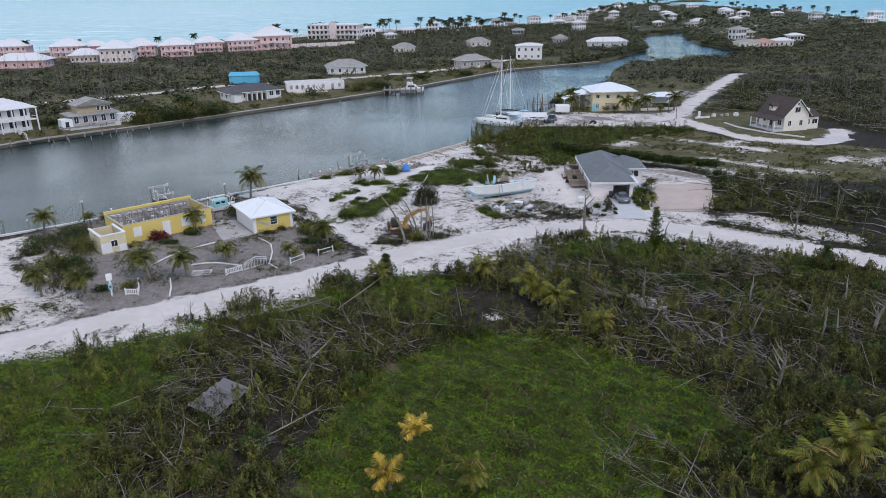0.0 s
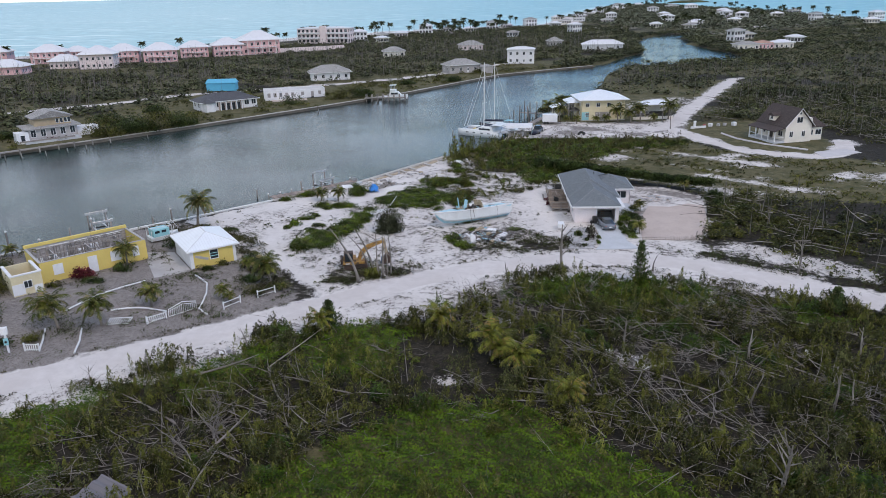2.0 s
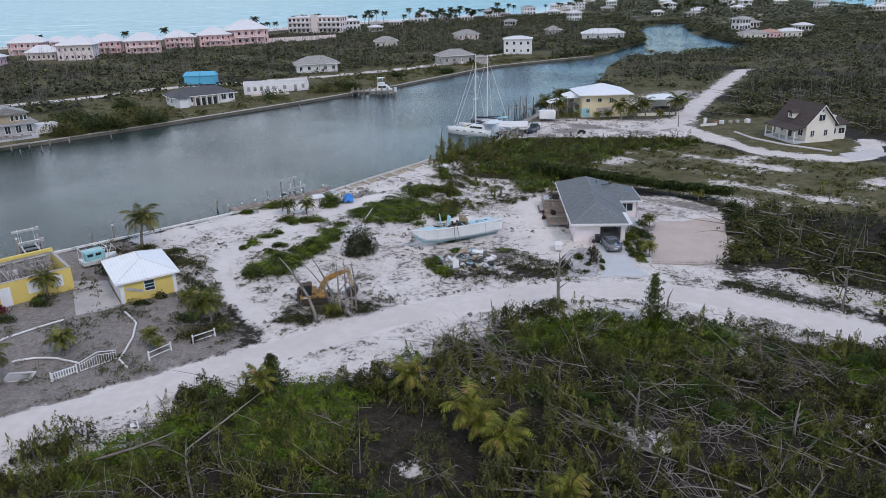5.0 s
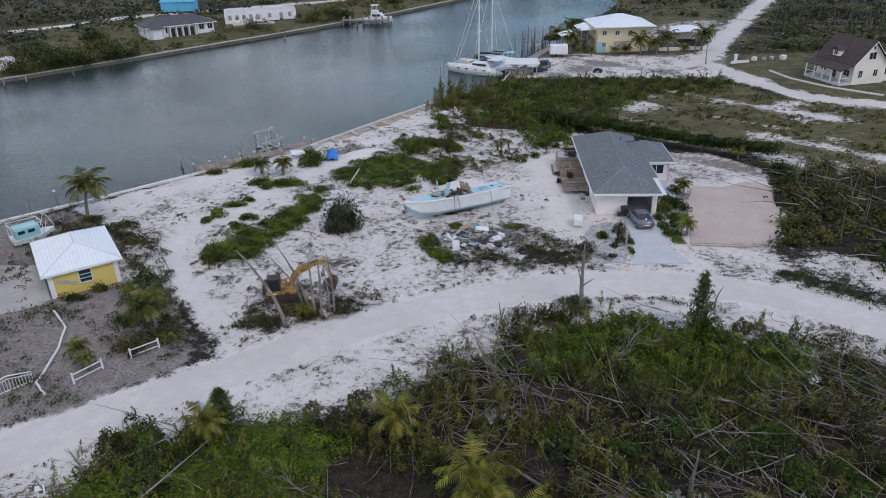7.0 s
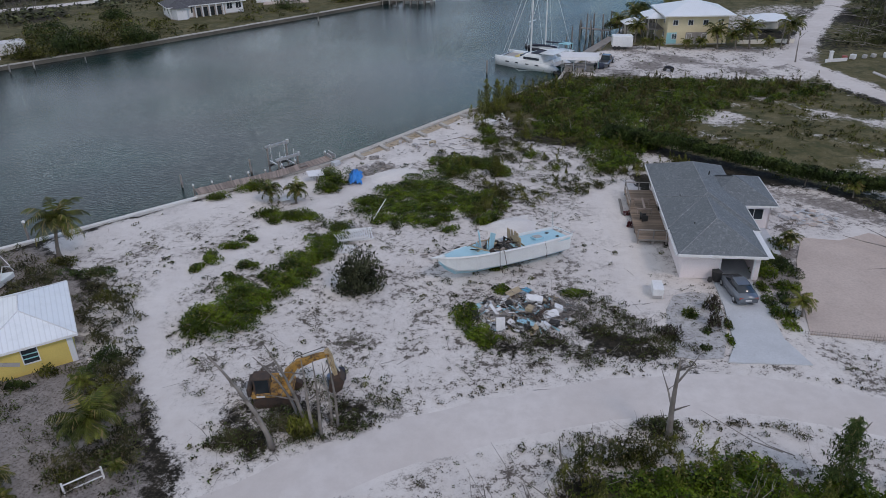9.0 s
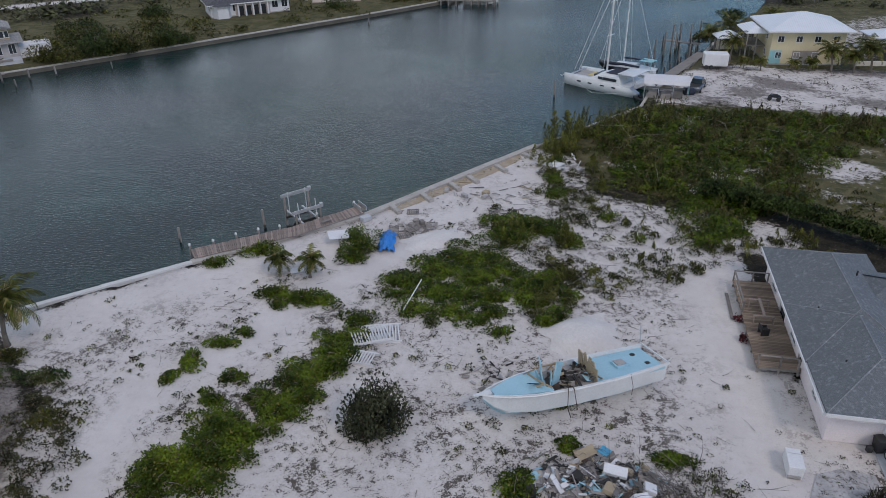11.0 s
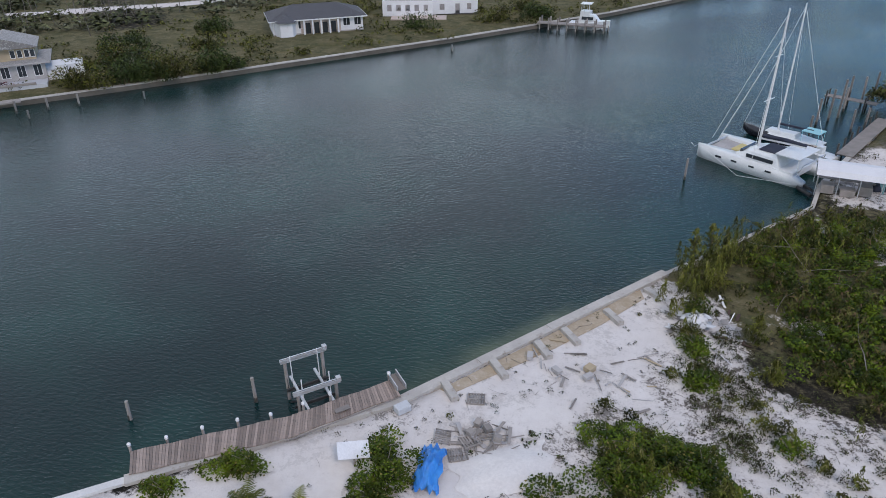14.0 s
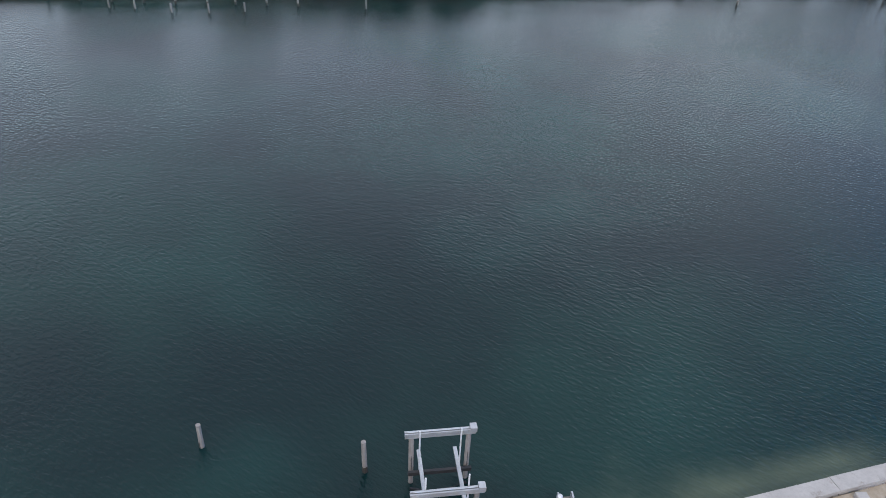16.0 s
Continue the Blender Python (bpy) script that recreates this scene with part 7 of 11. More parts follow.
part("seat", B().box(-1.3, -0.8, -0.8, -0.3, 1.3, 1.75).box(-1.4, -1.3, -0.8, -0.3, 1.75, 2.3), M_BLACK, cab)
part("exhaust", B().tube([(-1.2, 0.6, 1.9), (-1.2, 0.6, 2.6)], 0.06, 6), M_RUST, ex)


def beam(rings_xz, w, y=0.25):
    return B().loft([[(x0, y - w, z0), (x0, y + w, z0), (x1, y + w, z1), (x1, y - w, z1)] for (x0, z0), (x1, z1) in rings_xz])


part("boom", beam([((0.75, 1.2), (0.35, 1.5)), ((1.35, 2.2), (0.75, 2.6)), ((2.1, 2.85), (1.8, 3.5)), ((3.3, 3.45), (3.15, 3.95)), ((4.55, 3.8), (4.5, 4.1))], 0.2), M_EXC, ex)
part("arm", beam([((4.15, 4.4), (4.5, 4.5)), ((4.3, 3.7), (4.8, 3.8)), ((4.75, 1.7), (5.05, 1.75))], 0.15), M_EXCPALE, ex, "faded cream dipper arm")
loose("boom_ram", B().tube([(0.9, 0.05, 1.25), (1.9, 0.05, 2.8)], 0.09, 6).tube([(0.9, 0.45, 1.25), (1.9, 0.45, 2.8)], 0.09, 6), M_STEEL, ex)
part("arm_ram", B().tube([(2.4, 0.25, 3.85), (4.2, 0.25, 4.45)], 0.09, 6), M_STEEL, ex)
part("bucket_ram", B().tube([(4.5, 0.25, 3.9), (5.25, 0.25, 2.1)], 0.07, 6), M_STEEL, ex)
part("bucket", B().loft([[(4.7, -0.35, 1.75), (4.7, 0.85, 1.75), (5.3, 0.85, 1.9), (5.3, -0.35, 1.9)], [(4.35, -0.4, 1.2), (4.35, 0.9, 1.2), (5.6, 0.9, 1.4), (5.6, -0.4, 1.4)], [(4.2, -0.4, 0.7), (4.2, 0.9, 0.7), (5.3, 0.9, 0.6), (5.3, -0.4, 0.6)], [(4.4, -0.4, 0.4), (4.4, 0.9, 0.4), (4.9, 0.9, 0.35), (4.9, -0.4, 0.35)]]), M_RUST, ex)
for k in range(4):
    part("tooth", cached("tooth", lambda: B().loft([[(-0.05, -0.05, 0.4), (0.05, -0.05, 0.4), (0.05, 0.05, 0.4), (-0.05, 0.05, 0.4)], [(-0.02, -0.03, 0.0), (0.02, -0.03, 0.0), (0.02, 0.03, 0.0), (-0.02, 0.03, 0.0)]]).mesh("tooth", M_STEEL)), M_STEEL, ex, at=pose(4.6, -0.25 + k * 0.36, 0.02))
part("hose", B().tube([(1.0, 0.5, 2.4), (1.7, 0.5, 3.65), (3.0, 0.5, 4.1), (4.2, 0.5, 4.5), (4.7, 0.5, 3.5)], 0.035, 4), M_BLACK, ex)
part("label_bar", B().box(-1.6, -0.9, -1.17, -1.155, 1.02, 1.18), M_WHITE, ex)
M_DRUM = surface("faded_blue_steel", (0.12, 0.17, 0.26), (0.16, 0.19, 0.25), 2.0, 0.7, 0, 9.0, 0.3, (0.1, 0.07, 0.05))
for k, (x, y, rz) in enumerate(((-2.6, 99.9, 20), (-2.0, 100.6, 70))):
    d = thing("oil_drum", pose(x, y, 0, 0, 0, rz), "faded blue steel drum beside the excavator", "drum", "drums")
    part("drum_body", B().tube([(0, 0, 0), (0, 0, 0.88)], 0.29, 12), M_CANVAS if k else M_DRUM, d)
    loose("hoop", B().tube([(0, 0, 0.28), (0, 0, 0.32)], 0.305, 12).tube([(0, 0, 0.58), (0, 0, 0.62)], 0.305, 12), M_RUST, d)

# ---- stranded boat ----
rd0 = random.Random(15)
wb = thing("stranded_boat", pose(4.35, 113.9, 0.25, -10, 1, 28.5) @ Matrix.Diagonal((1, 1.04, 1.5, 1)), "wrecked white motorboat with pale blue deck lying on sand", "boat")
HULL = ((-0.1, 0.08, 1.2, 1.52), (0.45, 0.48, 0.7, 1.5), (1.3, 0.9, 0.27, 1.47), (3.0, 1.4, 0.1, 1.43), (6.0, 1.7, 0.03, 1.4), (9.0, 1.72, 0.0, 1.38), (12.6, 1.5, 0.03, 1.38))
b = B()
rings = []
for x, w, kz, tz in HULL:
    rings.append([(x, 0, kz), (x, w * 0.75, kz + (tz - kz) * 0.28), (x, w, tz), (x, w - 0.1, tz), (x, (w - 0.1) * 0.98, max(kz + 0.1, tz - 0.28)), (x, 0, max(kz + 0.12, tz - 0.26)), (x, -(w - 0.1) * 0.98, max(kz + 0.1, tz - 0.28)), (x, -w + 0.1, tz), (x, -w, tz), (x, -w * 0.75, kz + (tz - kz) * 0.28)])
part("hull", b.loft(rings), M_GELCOAT, wb, "white gelcoat hull with dirty streaks", False)
b = B()
for s in (-1, 1):
    for (x0, w0, k0, t0), (x1, w1, k1, t1) in zip(HULL[:-1], HULL[1:]):
        z0, z1 = k0 + (t0 - k0) * 0.3, k1 + (t1 - k1) * 0.3
        q = [(x0, s * (w0 * 0.76 + 0.012), z0), (x1, s * (w1 * 0.76 + 0.012), z1), (x1, s * 0.03, k1 - 0.012), (x0, s * 0.03, k0 - 0.012)]
        b.add(q, [(0, 1, 2, 3) if s < 0 else (3, 2, 1, 0)])
part("bottom_paint", b, M_PALEBLUE, wb, "chalky pale blue bottom paint")
loose("rub_rail", B().tube([(x, w + 0.03, t - 0.06) for x, w, k, t in HULL], 0.05, 5).tube([(x, -w - 0.03, t - 0.06) for x, w, k, t in HULL], 0.05, 5).tube([(12.64, -1.6, 1.39), (12.64, 1.6, 1.39)], 0.05, 5), M_WHITE, wb)
part("cockpit_floor", B().prism([(7.4, -1.58), (12.4, -1.46), (12.4, 1.46), (7.4, 1.58)], 1.12, 1.24), M_PALEBLUE, wb, "pale blue cockpit deck")
part("foredeck", B().prism([(0.6, -0.36), (2.2, -1.05), (4.2, -1.4), (4.2, 1.4), (2.2, 1.05), (0.6, 0.36)], 1.36, 1.455), M_PALEBLUE, wb, "pale blue foredeck")
part("bow_plate", B().prism([(-0.7, -0.09), (0.5, -0.24), (0.5, 0.24), (-0.7, 0.09)], 1.47, 1.53), M_GELCOAT, wb)
ht = part("hatch", B().box(9.4, 10.3, -0.5, 0.4, 1.24, 1.36), M_PALEBLUE, wb)
part("hatch_cover", B().box(9.52, 10.18, -0.38, 0.28, 1.36, 1.4), M_GREYWALL, ht)
loose("round_port", B().tube([(11.4, 0.75, 1.24), (11.4, 0.75, 1.262)], 0.19, 12).box(11.5, 11.8, -0.75, -0.45, 1.24, 1.262), M_DARK, wb)
loose("bulkhead", B().box(7.0, 7.08, -0.1, 0.9, 1.1, 2.2, pose(0, 0, 0, 0, 12, 0)).box(7.2, 7.26, -1.5, -0.2, 1.0, 1.9), M_BEIGEBOARD, wb, "split brown plywood bulkhead")
part("cabin_floor", B().prism([(4.2, -1.38), (7.3, -1.56), (7.3, 1.56), (4.2, 1.38)], 1.1, 1.2), M_GREYWALL, wb)
loose("cabin_hole", B().box(5.4, 6.6, 0.0, 0.9, 1.2, 1.23).box(4.4, 5.2, -0.9, 0.5, 1.2, 1.23), M_DARK, wb)
loose("torn_panel", B().box(-0.35, 0.35, -0.05, 0.05, 0, 1.2, pose(4.7, -0.5, 1.2, 10, 18, 30)).box(-0.25, 0.25, -0.03, 0.03, 0, 1.4, pose(4.1, 0.0, 1.2, -8, -12, 75)).box(-0.3, 0.3, -0.3, 0.3, 0.0, 0.03, pose(6.9, -0.8, 1.4, 20, 10, 15)), M_PALEBLUE, wb, "torn pale blue cabin panels")
for k in range(46):
    me = cached(("wreckage", k % 8), lambda: B().box(-0.5 + 0.07 * (k % 5), 0.45, -0.07 - 0.05 * (k % 4), 0.1, 0, 0.03).mesh("broken_board", (M_BEIGEBOARD, M_DARK, M_OLDWOOD, M_RUST)[k % 4]))
    part("broken_board", me, (M_BEIGEBOARD, M_DARK, M_OLDWOOD, M_RUST)[k % 4], wb, at=pose(rd0.uniform(3.2, 7.6), rd0.uniform(-1.15, 1.15), rd0.uniform(1.22, 1.55), rd0.uniform(-35, 35), rd0.uniform(-30, 30), rd0.uniform(0, 360)))
for k in range(7):
    part("upright_plank", cached("upright_plank", lambda: B().box(-0.03, 0.03, -0.14, 0.14, 0, 0.9).mesh("upright_plank", M_BEIGEBOARD)), M_BEIGEBOARD, wb, at=pose(7.4, -0.9 + k * 0.3, 1.2, rd0.uniform(-6, 6), rd0.uniform(-14, 2), 0))
loose("cabin_frame", B().tube([(3.3, 1.1, 1.45), (4.6, 1.3, 1.55), (6.2, 1.45, 1.45)], 0.05, 4).tube([(3.6, 1.0, 1.46), (3.8, -0.2, 1.5), (4.2, -1.2, 1.46)], 0.06, 4).tube([(5.2, 1.3, 1.3), (5.5, 0.9, 1.75)], 0.04, 4), M_BEIGEBOARD, wb, "broken brown cabin framing")
loose("upright_panel", B().box(-0.55, 0.55, -0.03, 0.03, 0, 0.62, pose(4.4, -0.35, 1.22, 16, 0, 62)).box(-0.3, 0.3, -0.03, 0.03, 0, 0.55, pose(4.0, 0.35, 1.22, -10, 0, 80)), M_PALEBLUE, wb, "torn white and blue cabin panel standing up")
loose("trailing_cable", B().tube([(5.2, -1.2, 1.5), (5.0, -1.75, 1.5), (4.9, -1.8, 0.6), (5.1, -1.85, 0.1)], 0.03, 4).tube([(5.5, -1.4, 1.4), (5.4, -1.78, 1.4), (5.6, -1.75, 0.5)], 0.03, 4).tube([(9.6, -1.7, 1.4), (9.7, -1.82, 0.8), (9.6, -1.8, 0.4)], 0.02, 4), M_RUST, wb)
loose("bow_rail_stub", B().tube([(12.6, 1.55, 1.45), (12.65, 1.55, 2.3)], 0.04, 4).tube([(12.6, -1.5, 1.45), (12.9, -1.5, 1.6)], 0.04, 4), M_STEEL, wb)

# ---- heaps of storm debris ----
rd = random.Random(5)


def heap(name, cx, cy, rx, ry, n, top, mats, label, size=(0.3, 1.3), wide=1.0):
    """A heap of separate boards, panels and scraps, each its own piece."""
    h = thing(name, pose(cx, cy, 0), label, "debris")
    pieces = [[] for _ in mats]
    for k in range(n):
        a, q = rd.uniform(0, math.tau), rd.random() ** 0.6
        x, y = math.cos(a) * rx * q, math.sin(a) * ry * q
        z = top * (1 - q) * rd.uniform(0.2, 1.0) + 0.05
        l, w, t = rd.uniform(*size), rd.choice((0.1, 0.14, 0.3, 0.5, 0.8)) * wide * rd.uniform(0.7, 1.2), rd.uniform(0.02, 0.07)
        if rd.random() < 0.06 * wide:
            l, w, t = rd.uniform(0.4, 0.8), rd.uniform(0.4, 0.8), rd.uniform(0.15, 0.4)
        i = rd.randrange(len(mats))
        me = cached(("scrap", i, k % 9, name), lambda: B().box(-l / 2, l / 2, -w / 2, w / 2, 0, t).mesh("scrap", mats[i]))
        part("scrap", me, mats[i], h, at=pose(x, y, z, rd.uniform(-25, 25) * min(1, top * 3), rd.uniform(-25, 25) * min(1, top * 3), rd.uniform(0, 360)))
    return h


rubble = heap("debris_heap", 11.3, 109.4, 4.0, 3.0, 295, 0.8, [M_FARWHITE, M_DARK, M_OLDWOOD, M_FARWHITE, M_BEIGEBOARD, M_DARK, M_PALEBLUE, M_GREYWALL, M_RUST, M_OLDWOOD], "heap of white boards, splintered timber and household rubble", (0.25, 1.2), 0.55)
q_ = np.random.default_rng(3)
stuff("splinters", merge(sticks(np.column_stack([q_.normal(11.6, 1.8, 150), q_.normal(109.2, 1.4, 150)]), 1.3, 0.03, q_, 0.4, None, 0.5), sticks(np.column_stack([q_.normal(15.4, 0.9, 90), q_.normal(109.6, 0.9, 90)]), 1.6, 0.03, q_, 0.3, 2.6, 0.3)), M_OLDWOOD, "splintered laths on and beside the debris heap", "splinters")
heap("plank_heap", -4.6, 140.8, 2.2, 1.3, 44, 0.25, [M_OLDWOOD, M_GREYWALL, M_OLDWOOD], "scattered grey planks by the blue tarpaulin", (0.6, 1.8), 0.4)
heap("shore_rubbish", 1.2, 149.0, 5.2, 4.6, 40, 0.03, [M_OLDWOOD, M_DEADWOOD, M_BEIGEBOARD, M_DEADWOOD, M_GREYWALL], "driftwood and broken boards strewn on the shore", (0.3, 1.7), 0.22)
heap("north_rubbish", 9.5, 157.0, 3.2, 4.5, 40, 0.4, [M_FARWHITE, M_OLDWOOD, M_RUST, M_GREYWALL], "white scraps and timber caught in the thicket", (0.4, 1.4), 0.6)
heap("garden_rubble", 40.5, 127.5, 3.0, 2.0, 60, 0.2, [M_GREYWALL, M_CONCRETE, M_BEIGE], "broken pale rubble spread behind the sand pad", (0.2, 0.7), 0.7)
heap("boat_scraps", 5.0, 118.8, 2.6, 1.8, 34, 0.2, [M_OLDWOOD, M_DARK, M_GREYWALL], "dark splinters scattered behind the stranded boat", (0.2, 0.9), 0.4)

for x, y, rx, ry, n in ((23.6, 71.6, 1.9, 1.3, 46), (21.0, 73.2, 0.9, 0.7, 14), (39.1, 72.1, 0.8, 0.6, 10), (34.7, 84.8, 1.0, 0.7, 12), (11.5, 81.1, 0.8, 0.6, 10), (-16.5, 75.4, 0.7, 0.6, 8)):
    heap("scrub_rubbish", x, y, rx, ry, n, 0.6, [M_FARWHITE, M_GREYWALL, M_FARWHITE, M_OLDWOOD], "pale broken boards and rubble dumped in the scrub", (0.3, 1.0), 0.8)

for k, (x, y, z, rx, ry, rz, l, w, t, m, lab) in enumerate(((12.2, 110.4, 0.75, 14, 6, -8, 1.9, 0.9, 0.3, M_WHITE, "white appliance carcass lying on the debris heap"), (13.4, 108.6, 0.5, 10, -8, 12, 1.7, 1.2, 0.05, M_FARWHITE, "large white board on the debris heap"), (11.4, 107.6, 0.4, -12, 8, -15, 1.9, 1.3, 0.05, M_PALEBLUE, "torn pale blue panel on the debris heap"), (9.4, 106.7, 0.75, 78, 0, 10, 1.0, 1.5, 0.12, M_FARWHITE, "white door leaf leaning on the debris heap"), (11.8, 109.2, 0.6, 8, 10, 70, 1.2, 0.8, 0.3, M_BEIGEBOARD, "broken plywood box on the debris heap"), (10.6, 112.0, 0.45, 6, -10, 30, 1.8, 1.0, 0.05, M_BEIGEBOARD, "plywood sheet at the edge of the debris heap"), (11.7, 112.2, 0.5, 10, 14, 60, 1.2, 0.9, 0.05, M_SKYBLUE, "blue panel at the edge of the debris heap"))):
    part("board", B().box(-l * 0.36, l * 0.36, -w * 0.36, w * 0.36, -t / 2, t / 2), m, rubble, lab.split(" on the")[0].split(" at the")[0].split(" leaning")[0].split(" lying")[0], bevel=0.015, at=pose(x - 11.3, y - 109.4, z, rx, ry, rz))

# white slatted panels stacked on the sand
for k, (x, y, z, rx, rz, w, d) in enumerate(((-4.6, 122.9, 0.12, 3, 14, 3.4, 2.2), (-5.1, 122.4, 0.32, -4, 24, 3.0, 2.0), (-5.3, 119.9, 0.12, 2, -8, 2.4, 1.4))):
    p = thing("slatted_panel", pose(x, y, z, rx, 0, rz), "white slatted panel frame dumped on the sand", "panel", "slatted panels")
    part("panel_frame", B().box(-w / 2, w / 2, -d / 2, -d / 2 + 0.1, -0.12, 0.08).box(-w / 2, w / 2, d / 2 - 0.1, d / 2, -0.12, 0.08).box(-0.05, 0.05, -d / 2, d / 2, -0.1, 0.02), M_WHITE, p)
    for j in range(int(w / 0.22)):
        part("slat", cached(("slat", d), lambda: B().box(-0.05, 0.05, -d / 2, d / 2, 0.08, 0.12).mesh("slat", M_WHITE)), M_WHITE, p, at=pose(-w / 2 + 0.12 + j * 0.22, 0, 0, 0, 0, rd.uniform(-4, 4)))

# blue tarpaulin thrown over boards
V, n = [], 13
for j in range(n):
    for i in range(n):
        u, v = i / (n - 1) - 0.5, j / (n - 1) - 0.5
        V.append((u * 1.9 + 0.12 * math.sin(j * 1.3), v * 2.9 + 0.15 * math.sin(i * 1.9), max(0.02, 0.75 * math.exp(-4 * (u * u + v * v)) + 0.17 * math.sin(i * 1.7 + j) * math.cos(j * 1.5 - i * 0.4))))
tagged(part("tarpaulin", B().add(V, [(j * n + i, j * n + i + 1, (j + 1) * n + i + 1, (j + 1) * n + i) for j in range(n - 1) for i in range(n - 1)]), M_TARP, None, "", True, at=pose(-7.0, 137.3, 0, 0, 0, 6) @ Matrix.Diagonal((0.8, 1.2, 1.5, 1))), "crumpled bright blue tarpaulin on the sand", "tarpaulin")
tb = thing("leaning_table", pose(-11.6, 136.9, 0, 0, 0, 28), "tilted white table top on a post", "table")
part("tabletop", B().box(-0.95, 0.95, -0.6, 0.6, -0.03, 0.03), M_FARWHITE, tb, at=pose(0, 0, 0.95, 14, 6, 0))
loose("leg", B().box(-0.06, 0.06, -0.4, -0.28, -0.05, 0.86).box(0.5, 0.6, 0.3, 0.4, -0.05, 0.9), M_OLDWOOD, tb)
tagged(part("white_board", B().box(-0.6, 0.6, -0.4, 0.4, 0, 0.05), M_WHITE, at=pose(-14.0, 131.6, 0.03, 4, 0, 30)), "white board lying between the palms", "board")
tagged(part("pipe", B().tube([(-3.3, 126.0, 0.35), (-2.5, 130.0, 0.8)], 0.05, 5), M_WHITE), "white plastic pipe lying across the bushes", "pipe")
tagged(part("roof_sheet", B().loft([[(-2.1 + k * 0.12, -1.5, 0.07 * math.sin(k * 0.95)), (-2.1 + k * 0.12, 1.5, 0.07 * math.sin(k * 0.95)), (-2.1 + k * 0.12, 1.5, 0.02 + 0.07 * math.sin(k * 0.95)), (-2.1 + k * 0.12, -1.5, 0.02 + 0.07 * math.sin(k * 0.95))] for k in range(36)]), M_CORR, at=pose(-18.9, 52.4, 1.0, 6, -5, 62)), "corrugated grey roof sheet fallen in the scrub", "roof sheet")

# ---- timber dock, piles and boat lift ----
dk = thing("dock", pose(0, 0, 0), "weathered timber boardwalk along the seawall", "dock")
inner = [Vector(p) for p in ((-23.9, 132.25, 0), (-16.2, 137.4, 0), (-10.7, 143.0, 0))]
outer = [Vector(p) for p in ((-25.0, 133.85, 0), (-16.9, 139.35, 0), (-11.8, 144.4, 0))]
for s in range(2):
    n = 52 if s == 0 else 44
    for k in range(n):
        a0, a1 = inner[s].lerp(inner[s + 1], k / n), inner[s].lerp(inner[s + 1], (k + 0.9) / n)
        b0, b1 = outer[s].lerp(outer[s + 1], k / n), outer[s].lerp(outer[s + 1], (k + 0.9) / n)
        d = 0.04 * math.sin(k * 12.9 + s)
        e = (b0 - a0).normalized() * d
        part("plank", B().prism([(*(p + q).xy,) for p, q in ((a0, -e), (a1, -e), (b1, e), (b0, e))], 0.24, 0.29 + 0.012 * math.sin(k * 5.1)), M_WOOD, dk)
b = B()
for s in range(2):
    for t in (0.12, 0.88):
        p, q = inner[s].lerp(outer[s], t), inner[s + 1].lerp(outer[s + 1], t)
        b.tube([(p.x, p.y, 0.14), (q.x, q.y, 0.14)], 0.1, 4)
loose("stringer", b, M_OLDWOOD, dk)
part("kick_rail", B().tube([(-16.0, 137.2, 0.36), (-10.6, 142.8, 0.36)], 0.06, 4), M_OLDWOOD, dk)
part("bench_board", B().box(-0.5, 0.5, -0.2, 0.2, 0, 0.05), M_OLDWOOD, dk, at=pose(-13.9, 140.6, 0.4, 0, 0, 45))


def pile(x, y, z0, z1, r_, cap, lean=(0, 0), name="dock_pile", label="timber dock pile with white cap", group="dock piles"):
    p = thing(name, pose(x, y, z0), label, "pile", group)
    h = z1 - z0
    part("shaft", B().tube([(0, 0, 0), (lean[0] * 0.5, lean[1] * 0.5, h * 0.5), (lean[0], lean[1], h)], [r_ * 1.05, r_, r_ * 0.92], 9), M_OLDWOOD, p, smooth=False)
    if z0 < WATER:
        part("wet_band", B().tube([(0, 0, 0), (lean[0] * 0.4, lean[1] * 0.4, WATER + 0.4 - z0)], [r_ * 1.09, r_ * 1.04], 9), M_DARKWOOD, p)
    if cap:
        part("cap", B().tube([(lean[0], lean[1], h - 0.12), (lean[0], lean[1], h + 0.03), (lean[0], lean[1], h + 0.12)], [r_ * 1.2, r_ * 1.2, 0.03], 9), M_WHITE, p)
    return p


for s, t in ((0, 0.0), (0, 0.22), (0, 0.44), (0, 0.66), (0, 0.87), (1, 0.12), (1, 0.38), (1, 0.98)):
    p = outer[s].lerp(outer[s + 1], t) + Vector((-0.13, 0.15, 0))
    pile(p.x, p.y, -2.6, 0.72 + 0.1 * math.sin(t * 20), 0.1, True)
for x, y, h, lx in ((-28.1, 137.5, 1.6, 0.1), (-20.7, 141.3, 2.1, -0.05), (8.2, 188.0, 2.6, 0.05)):
    pile(x, y, -3.0, -1.1 + h, 0.13, False, (lx, 0), "mooring_pile", "dark leaning timber mooring pile in the canal", "mooring piles")
lf = thing("boat_lift", pose(-16.75, 142.15, -2.8, 0, 0, 44) @ Matrix.Diagonal((0.88, 0.88, 0.95, 1)), "aluminium boat lift on four timber piles", "boat lift")
for x in (-1.5, 1.5):
    for y in (-1.35, 1.5):
        q = part("lift_post", B().tube([(x, y, 0), (x, y, 4.1 if y < 0 else 5.1)], 0.14, 9), M_OLDWOOD, lf)
        part("guide_post", B().tube([(x * 0.72, y * 0.9, 2.6), (x * 0.72, y * 0.9, 5.6 if y > 0 else 5.2)], 0.045, 6), M_WHITE, q)
